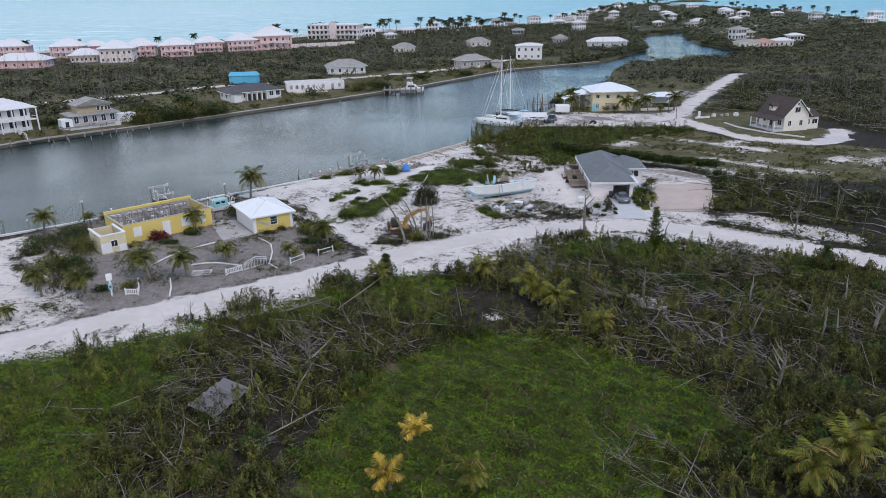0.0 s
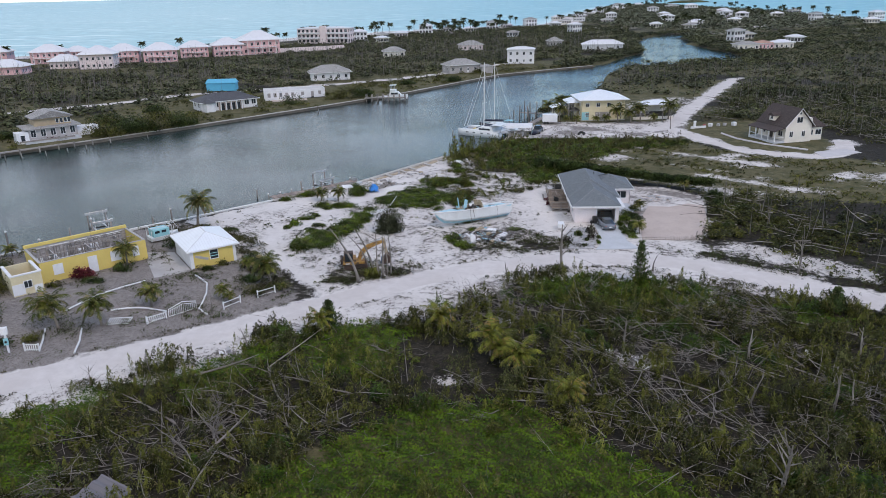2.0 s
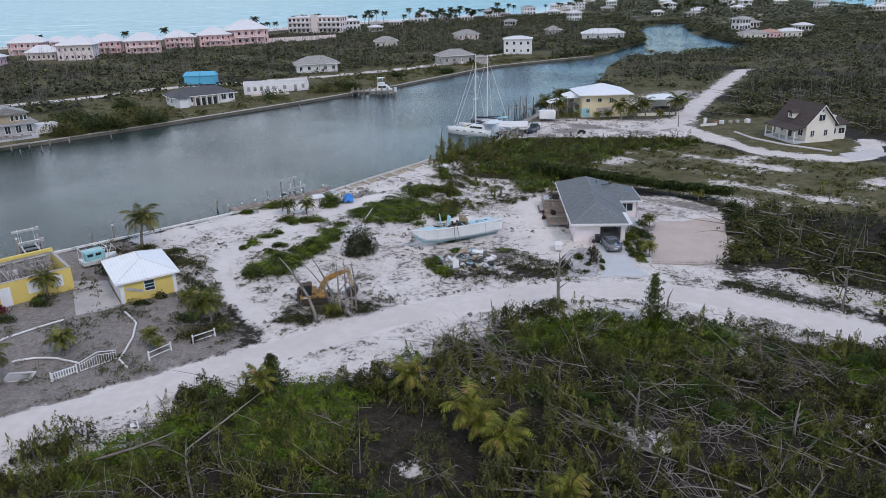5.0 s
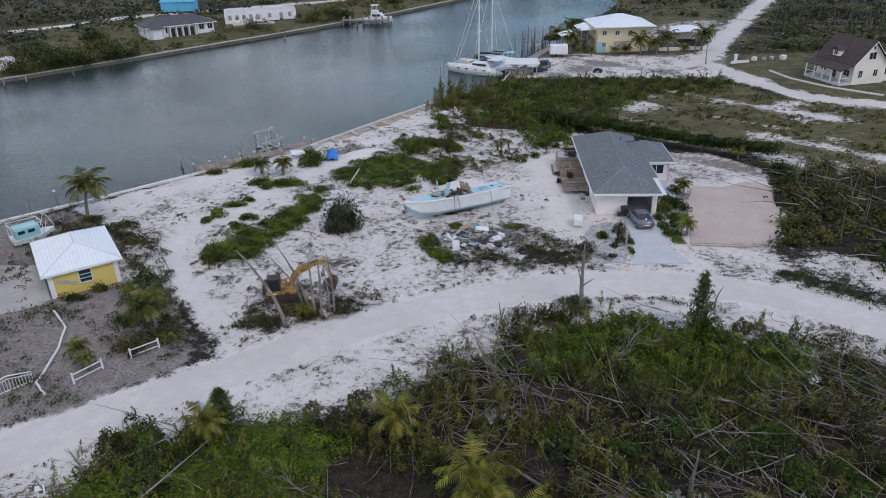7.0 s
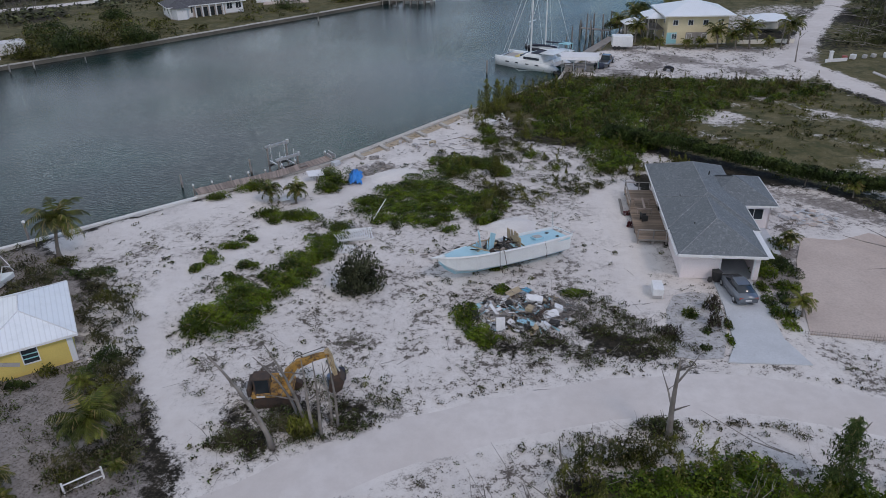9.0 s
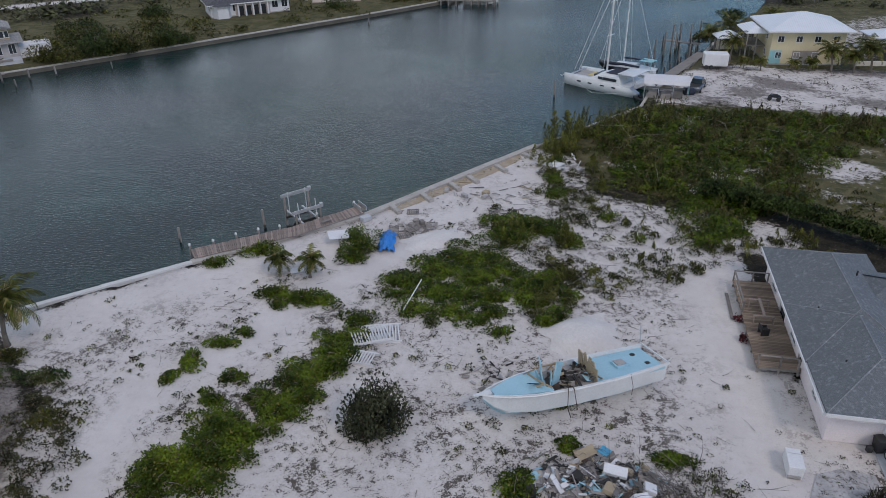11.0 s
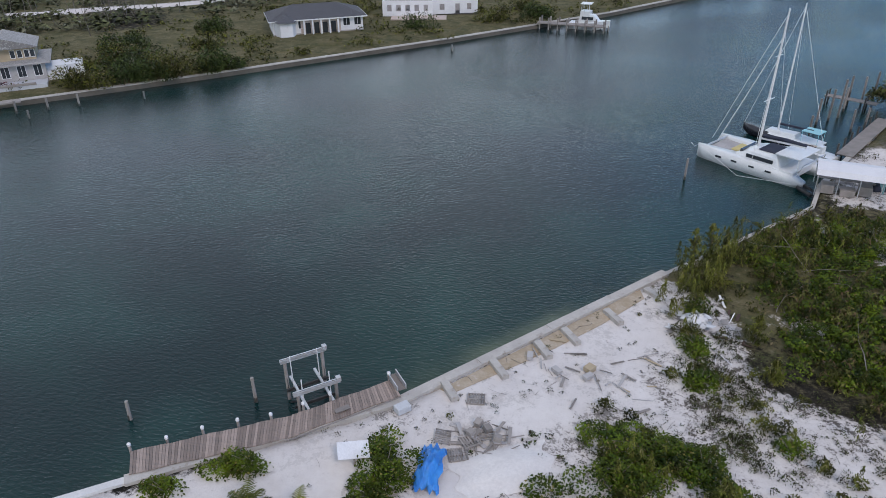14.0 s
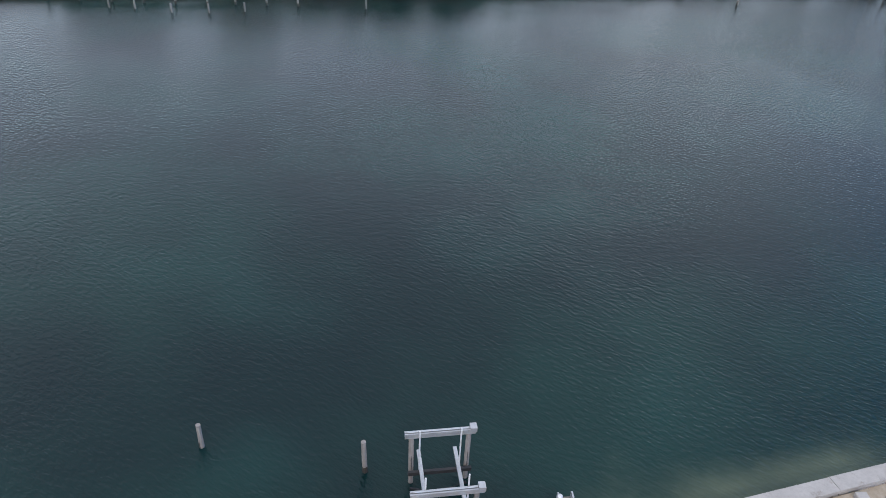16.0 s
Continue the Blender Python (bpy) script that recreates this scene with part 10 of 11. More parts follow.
ap = dwelling("apartment_block", pose(-102.5, 584, 0, 0, 0, -14), 41.0, 14.0, 3, M_PALEVILLA, M_FARROOF, "three-storey faded pink apartment block by the beach", 1.0, 0.6, 3.6, 12, 3, "x", "", None, (1.8, 2.0), False)
part("stair_tower", B().box(19, 24, -2.0, -0.05, -0.2, 13.0), M_PALEVILLA, ap)
for z in (3.6, 7.2):
    loose("balcony", B().box(1, 18.5, -1.6, -0.07, z, z + 1.1).box(24.5, 41, -1.6, -0.07, z, z + 1.1), M_FARWHITE, ap)
tagged(part("perimeter_wall", B().box(0, 60, -0.3, 0.3, -0.2, 2.6), M_PALEVILLA, at=pose(-112, 488, 0, 0, 0, 27)), "long pale pink perimeter wall behind the villas", "wall")

# scattered houses along the beach and on the headland
rh2 = random.Random(12)
SPOTS = [(-62, 600, 18), (-44, 622, 14), (-30, 640, 16), (-12, 690, 18), (10, 715, 16), (30, 700, 16), (52, 735, 18), (-40, 570, 14), (70, 760, 16), (96, 790, 20), (120, 770, 16), (140, 830, 18), (165, 900, 22), (150, 960, 20), (190, 1010, 22), (118, 640, 16), (60, 610, 14),
         (225, 1120, 26), (250, 1200, 26), (290, 1330, 30), (330, 1400, 30), (350, 1500, 34), (400, 1650, 36), (440, 1700, 36), (330, 1180, 26), (300, 1000, 22), (270, 900, 22), (240, 800, 20), (255, 740, 18), (222, 660, 16), (330, 830, 20), (365, 980, 22), (410, 1100, 26),
         (430, 1300, 30), (455, 1480, 34), (400, 900, 20), (380, 760, 18), (200, 700, 16), (238, 705, 18), (195, 490, 15), (222, 470, 14), (210, 515, 14), (440, 760, 20), (395, 690, 18), (185, 830, 18), (210, 930, 20), (470, 1000, 24), (300, 760, 18), (345, 900, 20)]
for k, (x, y, w) in enumerate(SPOTS):
    w *= 0.62
    two = k % 3 == 0
    wall = (M_FARWHITE, M_CREAM, M_PALEVILLA, M_FARWHITE, M_AQUA if k == 19 else M_FARWHITE, M_VILLA if k % 14 == 4 else M_CREAM)[k % 6]
    roof = (M_FARROOF, M_PALEROOF, M_FARROOF, M_FARROOF, M_PALEROOF)[k % 5]
    dwelling("headland_house", pose(x, y, 0, 0, 0, rh2.uniform(-15, 35)), w, w * 0.7, 2 if two else 1, wall, roof, f"distant {'two-storey' if two else 'low'} {'white' if wall is M_FARWHITE else 'pastel'} house with {'white' if roof is M_FARROOF else 'grey'} roof", w * 0.16, 1.0, 3.4, 4, 2, "x", "headland houses", None, (1.6, 1.8), False)
tagged(part("far_islet", B().loft([[(math.cos(a) * 60 * s, math.sin(a) * 18 * s, z) for a in [k * math.tau / 16 for k in range(16)]] for s, z in ((1, 0), (0.85, 3), (0.4, 6))]), L_FOREST, None, "", True, at=pose(680, 2050, WATER)), "low dark islet off the headland", "islet")


# ---- trees ----
def crown(n, length, droop, r, leaf=0.52, leaf_w=0.055, pairs=18):
    """Arching palm fronds: a rib each, with two rows of drooping leaflets."""
    V, F = [], []
    for k in range(n):
        yaw = math.tau * k * 0.382 + r.uniform(-0.2, 0.2)
        el = 1.25 - 1.55 * (k / n) ** 0.9 + r.uniform(-0.12, 0.12)
        L = length * r.uniform(0.8, 1.1)
        d = Vector((math.cos(yaw), math.sin(yaw), 0))
        s = Vector((-d.y, d.x, 0))
        pts, p, e = [], Vector((0, 0, 0)), el
        for j in range(8):
            pts.append(p.copy())
            p = p + (d * math.cos(e) + Vector((0, 0, math.sin(e)))) * (L / 7)
            e -= droop * (0.10 + 0.05 * j)
        for j in range(7):
            a, b2 = pts[j], pts[j + 1]
            w = 0.035 * (1 - j / 8)
            i = len(V)
            V += [a - s * w, a + s * w, b2 + s * w * 0.8, b2 - s * w * 0.8]
            F.append((i, i + 1, i + 2, i + 3))
        for j in range(1, pairs + 1):
            f = j / (pairs + 0.5) * 7
            q = pts[int(f)].lerp(pts[min(int(f) + 1, 7)], f - int(f))
            t = (pts[min(int(f) + 1, 7)] - pts[int(f)]).normalized()
            ll = leaf * (0.45 + 1.1 * math.sin(math.pi * min(1, 0.12 + 0.88 * j / pairs))) * r.uniform(0.85, 1.15)
            for sd in (-1, 1):
                tip = q + (s * sd * 0.75 + t * 0.6 + Vector((0, 0, -0.42 - 0.3 * r.random()))).normalized() * ll
                i = len(V)
                V += [q - t * leaf_w, q + t * leaf_w, q.lerp(tip, 0.6) + t * leaf_w * 0.9, tip]
                F.append((i, i + 1, i + 2, i + 3))
    return np.array([tuple(v) for v in V]), np.array(F)


def palm(height, n, length, lean, seed, leaf_mat, droop=1.0, dead=6, group="coconut palms", label="coconut palm with ragged fronds", leaf=0.52, leaf_w=0.055, pairs=18):
    r = random.Random(seed)
    t = thing("palm_tree", pose(0, 0, 0), label, "palm", group)
    bend = Vector((math.cos(seed), math.sin(seed), 0)) * lean
    pts = [Vector((0, 0, height * s - 0.1)) + bend * s * s for s in (0, 0.12, 0.35, 0.6, 0.85, 1.0)]
    part("trunk", B().tube(pts, [0.24, 0.17, 0.14, 0.13, 0.12, 0.11], 8), M_BARK, t, smooth=True)
    top = pts[-1]
    V, F = crown(n, length, droop, r, leaf, leaf_w, pairs)
    part("crown", big_mesh("crown", V + np.array(top), F, leaf_mat), leaf_mat, t)
    if dead:
        V, F = crown(dead, length * 0.8, 1.2, r)
        V[:, 2] = -np.abs(V[:, 2]) * 1.0 - 0.1
        V[:, :2] *= 0.55
        part("dry_skirt", big_mesh("dry_skirt", V + np.array(top), F, L_PALMDRY), L_PALMDRY, t, "brown hanging dry fronds")
    return t


def planted(proto, spots, first=True):
    for k, (x, y, s, rz) in enumerate(spots):
        m = pose(x, y, 0, 0, 0, rz) @ Matrix.Diagonal((s, s, s, 1))
        if k == 0 and first:
            proto.matrix_basis = m
        else:
            copy_thing(proto, m)


planted(palm(3.0, 22, 2.7, 0.6, 1, L_PALM, 1.1), [(-32.6, 118.4, 1.25, 0), (-46.9, 77.3, 0.68, 70), (-36.2, 82.2, 0.80, 140), (-31.8, 82.8, 0.76, 210), (-42.6, 77, 0.64, 300), (-58.5, 100.5, 0.72, 30), (-15.8, 93.4, 0.76, 160), (37.6, 207.6, 0.86, 0), (58, 201.6, 0.99, 80),
                                              (55.2, 200.8, 0.73, 120), (52, 201.5, 0.90, 60), (66.4, 205, 1.06, 200), (36, 216.5, 0.79, 40), (40.6, 222, 0.92, 160), (49.2, 231, 0.86, 250), (-36.4, 101, 0.64, 50)])
planted(palm(2.2, 20, 2.4, 0.4, 2, L_PALM, 1.15, 7), [(-28.2, 87.6, 0.80, 0), (-15.5, 131.3, 0.9, 200), (-12.5, 130.7, 0.95, 320), (-20.4, 89.6, 0.68, 90), (33.3, 109.4, 0.75, 10), (-13.8, 91, 0.44, 60), (-19.3, 88, 0.56, 10), (-46.8, 70.6, 0.76, 130), (-51.2, 104.6, 0.72, 15), (-54.2, 105.8, 0.72, 80),
                                                       (-20, 98.6, 0.72, 200), (-17.6, 96.2, 0.72, 280), (36.4, 120.6, 0.70, 60), (49, 201.8, 0.90, 140), (46, 201.5, 0.80, 240), (61, 200.5, 0.90, 300), (41.2, 201.4, 0.85, 20), (38.8, 202.5, 0.80, 75), (47.2, 132.4, 0.70, 0), (-48.4, 86, 0.64, 100), (-50.6, 82, 0.64, 210)])
planted(palm(2.3, 19, 2.8, 0.3, 3, L_PALMYOUNG, 0.85, 7, "young palms", "young coconut palm with yellow-green fronds in scrub"), [(5.0, 79.4, 0.85, 0), (9.6, 74.0, 1.2, 100), (11.6, 70.0, 1.1, 220), (15.8, 64.6, 0.85, 20), (-7.9, 79.8, 0.85, 160), (24.9, 40.6, 1.1, 40), (28.2, 42.2, 1.15, 300), (1.8, 41.2, 0.8, 10), (31.0, 45.0, 0.9, 200), (10.4, 72.4, 0.9, 330)])
planted(palm(1.7, 9, 1.7, 0.35, 4, L_PALMYEL, 0.35, 4, "yellowed palms", "dying coconut palm with bright yellow fronds"), [(-4.0, 41.4, 1.0, 0), (-2.7, 46.6, 0.85, 140)])

# headland palms, far off
fp = palm(8.5, 15, 3.6, 1.2, 9, L_PALMFAR, 1.1, 0, "beach palms", "tall coconut palm on the distant beach", 0.85, 0.2, 8)
rp = random.Random(3)
spots = [(-255, 462, 1, 0), (-222, 462, 1, 40), (-160, 492, 1.1, 80), (-178, 476, 1, 10)]
for k in range(150):
    s = rp.random()
    a, c = [((-125, 560), (0, 730)), ((0, 700), (160, 860)), ((180, 900), (330, 1350)), ((330, 1350), (500, 1700)), ((480, 1300), (410, 720)), ((200, 640), (400, 900)), ((-10, 620), (60, 640))][k % 7]
    spots.append((a[0] + (c[0] - a[0]) * s + rp.uniform(-18, 18), a[1] + (c[1] - a[1]) * s + rp.uniform(-18, 18), rp.uniform(0.8, 1.35), rp.uniform(0, 360)))
planted(fp, spots)


def snag(x, y, height, seed, forks=5, r0=0.14, lean=0.4, toward=None, label="bare grey dead tree standing upright", group="dead trees"):
    r = random.Random(seed)
    t = thing("dead_tree", pose(x, y, -0.1), label, "dead tree", group)
    bend = Vector((r.uniform(-1, 1), r.uniform(-1, 1), 0)) * lean if toward is None else Vector((*toward, 0))
    ax = [Vector((0, 0, height * s)) + bend * s * s + Vector((0.06 * math.sin(5 * s + seed), 0.06 * math.cos(4 * s), 0)) for s in (0, 0.15, 0.4, 0.65, 0.85, 1)]
    part("trunk", B().tube(ax, [r0 * 1.4, r0, r0 * 0.85, r0 * 0.65, r0 * 0.45, r0 * 0.2], 7), M_DEADWOOD, t, smooth=True)
    b = B()
    for k in range(forks):
        s = r.uniform(0.35, 0.92)
        p = Vector((0, 0, height * s)) + bend * s * s
        a = r.uniform(0, math.tau)
        L = height * r.uniform(0.18, 0.42)
        d = Vector((math.cos(a), math.sin(a), r.uniform(0.3, 1.3))).normalized()
        q1, q2 = p + d * L * 0.5 + Vector((0, 0, 0.04)), p + d * L + Vector((r.uniform(-0.2, 0.2), r.uniform(-0.2, 0.2), 0.1))
        b.tube([p, q1, q2], [r0 * 0.4, r0 * 0.28, r0 * 0.08], 5)
        b.tube([q1, q1 + Vector((r.uniform(-0.5, 0.5), r.uniform(-0.5, 0.5), 0.5)) * L * 0.4], [r0 * 0.2, r0 * 0.05], 4)
    if forks:
        loose("limb", b, M_DEADWOOD, t)
    return t


for k, (x, y, h, f, r0, ln) in enumerate(((19.8, 95.3, 6.2, 4, 0.2, 0.3), (-2.9, 95.1, 6.2, 2, 0.12, 0.4), (-2.2, 94.7, 6.4, 1, 0.11, 0.3), (-1.3, 95.5, 6.0, 1, 0.1, 0.2), (-1.8, 95.8, 5.2, 1, 0.09, 0.5), (12.8, 91.8, 3.0, 1, 0.09, 0.6), (31.1, 94.9, 2.2, 0, 0.1, 0.5),
                                             (22.3, 73.6, 3.8, 3, 0.13, 0.2), (27.6, 52.0, 4.8, 12, 0.17, 0.3), (48.2, 92.8, 5.0, 5, 0.12, 0.3), (36.8, 62.8, 3.6, 1, 0.12, 0.3), (37.8, 62.2, 3.4, 1, 0.12, 0.4), (41.7, 62.8, 5.0, 6, 0.18, 0.8), (33.6, 72.0, 3.0, 4, 0.1, 0.4), (5.6, 79.0, 2.2, 3, 0.08, 0.4),
                                             (-22.0, 70.8, 2.6, 6, 0.06, 0.3), (-27.0, 69.5, 2.4, 6, 0.06, 0.4), (-14.5, 76.5, 2.4, 5, 0.07, 0.5), (17.5, 80.5, 2.6, 4, 0.1, 0.8), (62.5, 190.5, 4.6, 1, 0.13, 0.3), (63.5, 200.5, 6.0, 2, 0.12, 0.3), (-20.5, 85.0, 2.2, 5, 0.05, 0.4), (30.5, 64.0, 3.2, 5, 0.09, 0.7), (52, 76, 3.2, 3, 0.1, 0.5), (44, 72, 3.0, 4, 0.1, 0.6))):
    snag(x, y, h, 40 + k, f, r0, ln)

snag(-5.3, 93.6, 7.0, 71, 1, 0.17, 0, (-3.2, 0.6))
snag(-3.4, 95.4, 6.0, 72, 1, 0.14, 0, (-2.4, 1.2))
snag(-3.9, 95.9, 5.2, 73, 0, 0.11, 0, (-2.6, 0.4))

# long fallen trunks that stand out from the brush
rt = random.Random(21)
for k, (x, y, ln, az, el) in enumerate(((4.0, 80.5, 7.0, 172, 3), (3.0, 79.8, 6.0, 165, 2), (12.5, 84.0, 6.5, 108, 8), (15.0, 78.0, 7.5, 125, 6), (13.8, 74.5, 7.0, 140, 5), (18.5, 66.0, 9.0, 175, 3), (19.5, 67.4, 9.5, 172, 4), (17.0, 64.8, 8.0, 178, 2), (28.0, 66.0, 9.0, 150, 5), (24.0, 78.5, 7.0, 30, 6), (36.0, 78.0, 9.0, 160, 4),
                                         (-12.0, 60.5, 8.0, 130, 6), (-14.0, 57.0, 7.0, 60, 12), (-17.0, 63.0, 9.0, 150, 5), (-9.0, 66.0, 7.0, 110, 6), (-20.5, 48.0, 7.0, 165, 5), (-16.0, 46.0, 8.0, 40, 6), (-28.0, 52.5, 9.0, 35, 4), (-13.0, 52.0, 6.0, 75, 14), (40.0, 66.0, 9.0, 140, 4), (31.0, 81.0, 8.0, 165, 5), (22.0, 70.5, 8.0, 140, 5),
                                         (-18.0, 71.0, 6.0, 20, 10), (-11.5, 72.0, 7.5, 50, 12), (46.0, 76.0, 9.0, 155, 3), (9.0, 85.5, 5.0, 100, 10), (60.0, 98.0, 10.0, 150, 4), (56.0, 104.0, 9.0, 135, 6), (64.0, 110.0, 9.0, 160, 5), (58.0, 116.0, 8.0, 120, 6), (70.0, 104.0, 9.0, 170, 4), (21.0, 88.0, 5.0, 20, 8))):
    d = Vector((math.cos(radians(az)) * math.cos(radians(el)), math.sin(radians(az)) * math.cos(radians(el)), math.sin(radians(el))))
    s = Vector((-d.y, d.x, 0)) * rt.uniform(-0.5, 0.5)
    ft = thing("fallen_tree", pose(x, y, 0.18), "long bleached fallen tree stem in the scrub", "fallen tree", "fallen trees")
    pts = [d * ln * q + s * math.sin(q * 2.6) for q in (0, 0.25, 0.5, 0.75, 1)]
    r0 = rt.uniform(0.07, 0.12)
    part("stem", B().tube(pts, [r0, r0 * 0.9, r0 * 0.75, r0 * 0.5, r0 * 0.15], 6), M_DEADWOOD, ft, smooth=True)
    b = B()
    for q in range(4):
        p = pts[1].lerp(pts[3], rt.random())
        b.tube([p, p + Vector((rt.uniform(-1, 1), rt.uniform(-1, 1), rt.uniform(-0.1, 0.6))) * rt.uniform(0.5, 1.5) + d * 0.8], [r0 * 0.35, 0.01], 4)
    loose("broken_limb", b, M_DEADWOOD, ft)


def bush(x, y, rx, ry, h, seed, mat, count=420, leaf=(0.3, 0.24), lift=0.3, label="rounded green sea-grape bush on the sand", group="bushes on the sand lot", name="bush", rz=0):
    """A low bush: leaves over an uneven, lobed mound with a few woody stems."""
    r = np.random.default_rng(seed)
    t = thing(name, pose(x, y, 0, 0, 0, rz), label, "bush", group)
    lobes = r.normal(0, 0.36, (7, 2))
    n = count
    k = r.integers(0, 7, n)
    u = r.normal(size=(n, 3))
    u /= np.linalg.norm(u, axis=1, keepdims=True)
    u[:, 2] = np.abs(u[:, 2])
    s = r.uniform(0.6, 1.0, (n, 1))
    C = u * s * (0.62 + 0.1 * np.sin(k)[:, None])
    C[:, :2] += lobes[k]
    C = C * np.array([rx, ry, h])
    C[:, 2] *= r.uniform(0.75, 1.1, 7)[k] * 1.35
    C[:, 2] = np.maximum(C[:, 2], 0.04)
    V, F = cards(C, leaf[0], leaf[1], lift, r)
    V[:, 2] = np.maximum(V[:, 2], 0.0)
    part("foliage", big_mesh("foliage", V, F, mat), mat, t)
    b = B()
    for q in range(3):
        a = r.uniform(0, math.tau)
        b.tube([(0.05 * q, 0, -0.05), (math.cos(a) * rx * 0.3, math.sin(a) * ry * 0.3, h * 0.5), (math.cos(a) * rx * 0.6, math.sin(a) * ry * 0.6, h * 0.8)], [0.05, 0.03, 0.01], 4)
    loose("stem", b, M_BARK, t)
    return t


k = 0
for x, y, rx, ry, h in ((-14.4, 108.4, 1.4, 1.3, 1.1), (-13.0, 109.8, 1.3, 1.2, 0.9), (-11.6, 112.2, 1.5, 1.2, 0.8), (-9.4, 113.6, 1.5, 1.2, 0.8), (-9.6, 116.2, 1.5, 1.2, 0.8), (-7.6, 118.8, 1.5, 1.2, 0.8), (-13.6, 126.4, 1.0, 0.8, 0.6), (-10.2, 126.6, 1.0, 0.8, 0.7), (-18.4, 116.2, 0.8, 0.8, 0.5), (-15.2, 122.0, 0.8, 0.6, 0.5), (-10.2, 138.2, 1.2, 1.0, 1.2), (-14.6, 106.6, 1.5, 1.7, 1.3), (-12.4, 106.8, 1.7, 1.4, 1.0), (-11.2, 109.2, 1.8, 1.3, 0.9), (-12.6, 112.4, 1.6, 1.2, 0.9), (-10.6, 114.8, 1.8, 1.3, 0.8), (-8.6, 117.4, 1.9, 1.4, 0.8), (-7.0, 120.2, 1.8, 1.4, 0.9), (-6.0, 122.6, 1.2, 1.0, 0.6), (-17.6, 118.0, 0.9, 1.2, 0.7), (-16.4, 120.6, 1.1, 0.8, 0.6),
                        (-14.4, 127.6, 1.5, 1.0, 0.8), (-11.8, 127.2, 1.7, 1.2, 0.9), (-21.3, 131.9, 1.2, 0.8, 0.8), (-17.3, 135.0, 1.9, 1.0, 1.1), (-9.4, 136.4, 1.5, 1.6, 1.6), (-9.5, 134.5, 1.3, 1.2, 0.9), (6.4, 108.6, 1.1, 1.6, 0.9), (7.6, 106.4, 1.2, 0.9, 0.6), (8.2, 126.0, 1.0, 1.0, 0.9), (8.9, 116.6, 0.8, 0.5, 0.5),
                        (-13.6, 108.2, 1.6, 1.4, 1.0), (-10.4, 111.4, 1.6, 1.2, 0.8), (-8.2, 115.4, 1.5, 1.2, 0.7), (-7.6, 122.0, 1.5, 1.1, 0.7), (-6.8, 124.4, 1.4, 1.0, 0.7), (-14.2, 114.4, 1.0, 0.8, 0.6), (-13.6, 116.8, 0.9, 0.8, 0.5), (9.6, 113.0, 0.7, 0.6, 0.5), (8.6, 105.6, 1.0, 0.8, 0.5), (-4.6, 95.9, 1.4, 1.0, 0.9), (-0.6, 95.8, 1.2, 0.9, 0.6), (-7.6, 94.0, 1.6, 1.0, 0.4), (15.8, 112.2, 1.4, 0.8, 0.5), (19.8, 96.2, 1.5, 1.2, 0.9)):
    k += 1
    bush(x, y, rx * 1.15, ry * 1.15, h * 1.1, 100 + k, L_BUSH if y > 97 else bpy.data.materials["brown_brush"], int(900 * rx * ry) + 100, (0.18, 0.13) if y > 97 else (0.2, 0.06))
# the big green thicket in the middle of the lot
for x, y, rx, ry in ((-4.0, 131.6, 2.0, 1.6), (-1.6, 133.6, 2.2, 1.8), (0.6, 136.0, 2.2, 1.8), (-1.6, 129.0, 2.3, 1.9), (1.2, 131.0, 2.4, 2.0), (3.4, 134.0, 2.4, 2.0), (3.4, 129.0, 2.2, 1.7), (5.8, 131.6, 2.2, 1.8), (6.6, 129.0, 1.6, 1.3), (0.6, 126.8, 1.6, 1.2), (2.8, 125.8, 0.8, 0.7), (-0.8, 124.8, 0.6, 0.6), (4.4, 124.6, 0.8, 0.7), (3.8, 127.0, 1.1, 0.8), (-4.6, 128.6, 1.0, 0.9), (3.6, 139.2, 2.3, 2.0), (8.6, 141.4, 1.7, 1.6), (8.0, 131.8, 1.4, 1.1), (-2.6, 126.6, 1.3, 1.0), (4.4, 142.6, 2.2, 1.6), (7.0, 142.0, 1.6, 1.6), (8.6, 149.6, 1.1, 1.3), (8.6, 153.6, 1.0, 1.5), (8.4, 158.6, 1.0, 1.5), (9.4, 129.8, 1.1, 1.0), (8.9, 127.2, 0.8, 1.2), (9.6, 139.4, 1.2, 1.4), (22.0, 140.8, 1.6, 1.2), (25.4, 142.6, 1.8, 1.3), (13.6, 144.6, 0.8, 0.8), (16.6, 140.6, 0.6, 0.5)):
    k += 1
    bush(x, y, rx * 1.2, ry * 1.2, 0.72 if y < 138 else 1.0, 100 + k, L_BUSH, int(820 * rx * ry), (0.185, 0.135))
bush(-3.6, 95.4, 1.1, 1.0, 1.5, 299, L_FEATHER, 1400, (0.34, 0.08), 0.8, "feathery yellow-green shrub under the dead trees")
bush(-2.5, 113.4, 2.7, 2.3, 4.3, 300, leafy("dusty_dark_leaves", (0.026, 0.032, 0.016), (0.085, 0.09, 0.05), None, 0, 0.7, 0.5), 5200, (0.24, 0.13), 0.8, "tall dusty dark green bush beside the track")
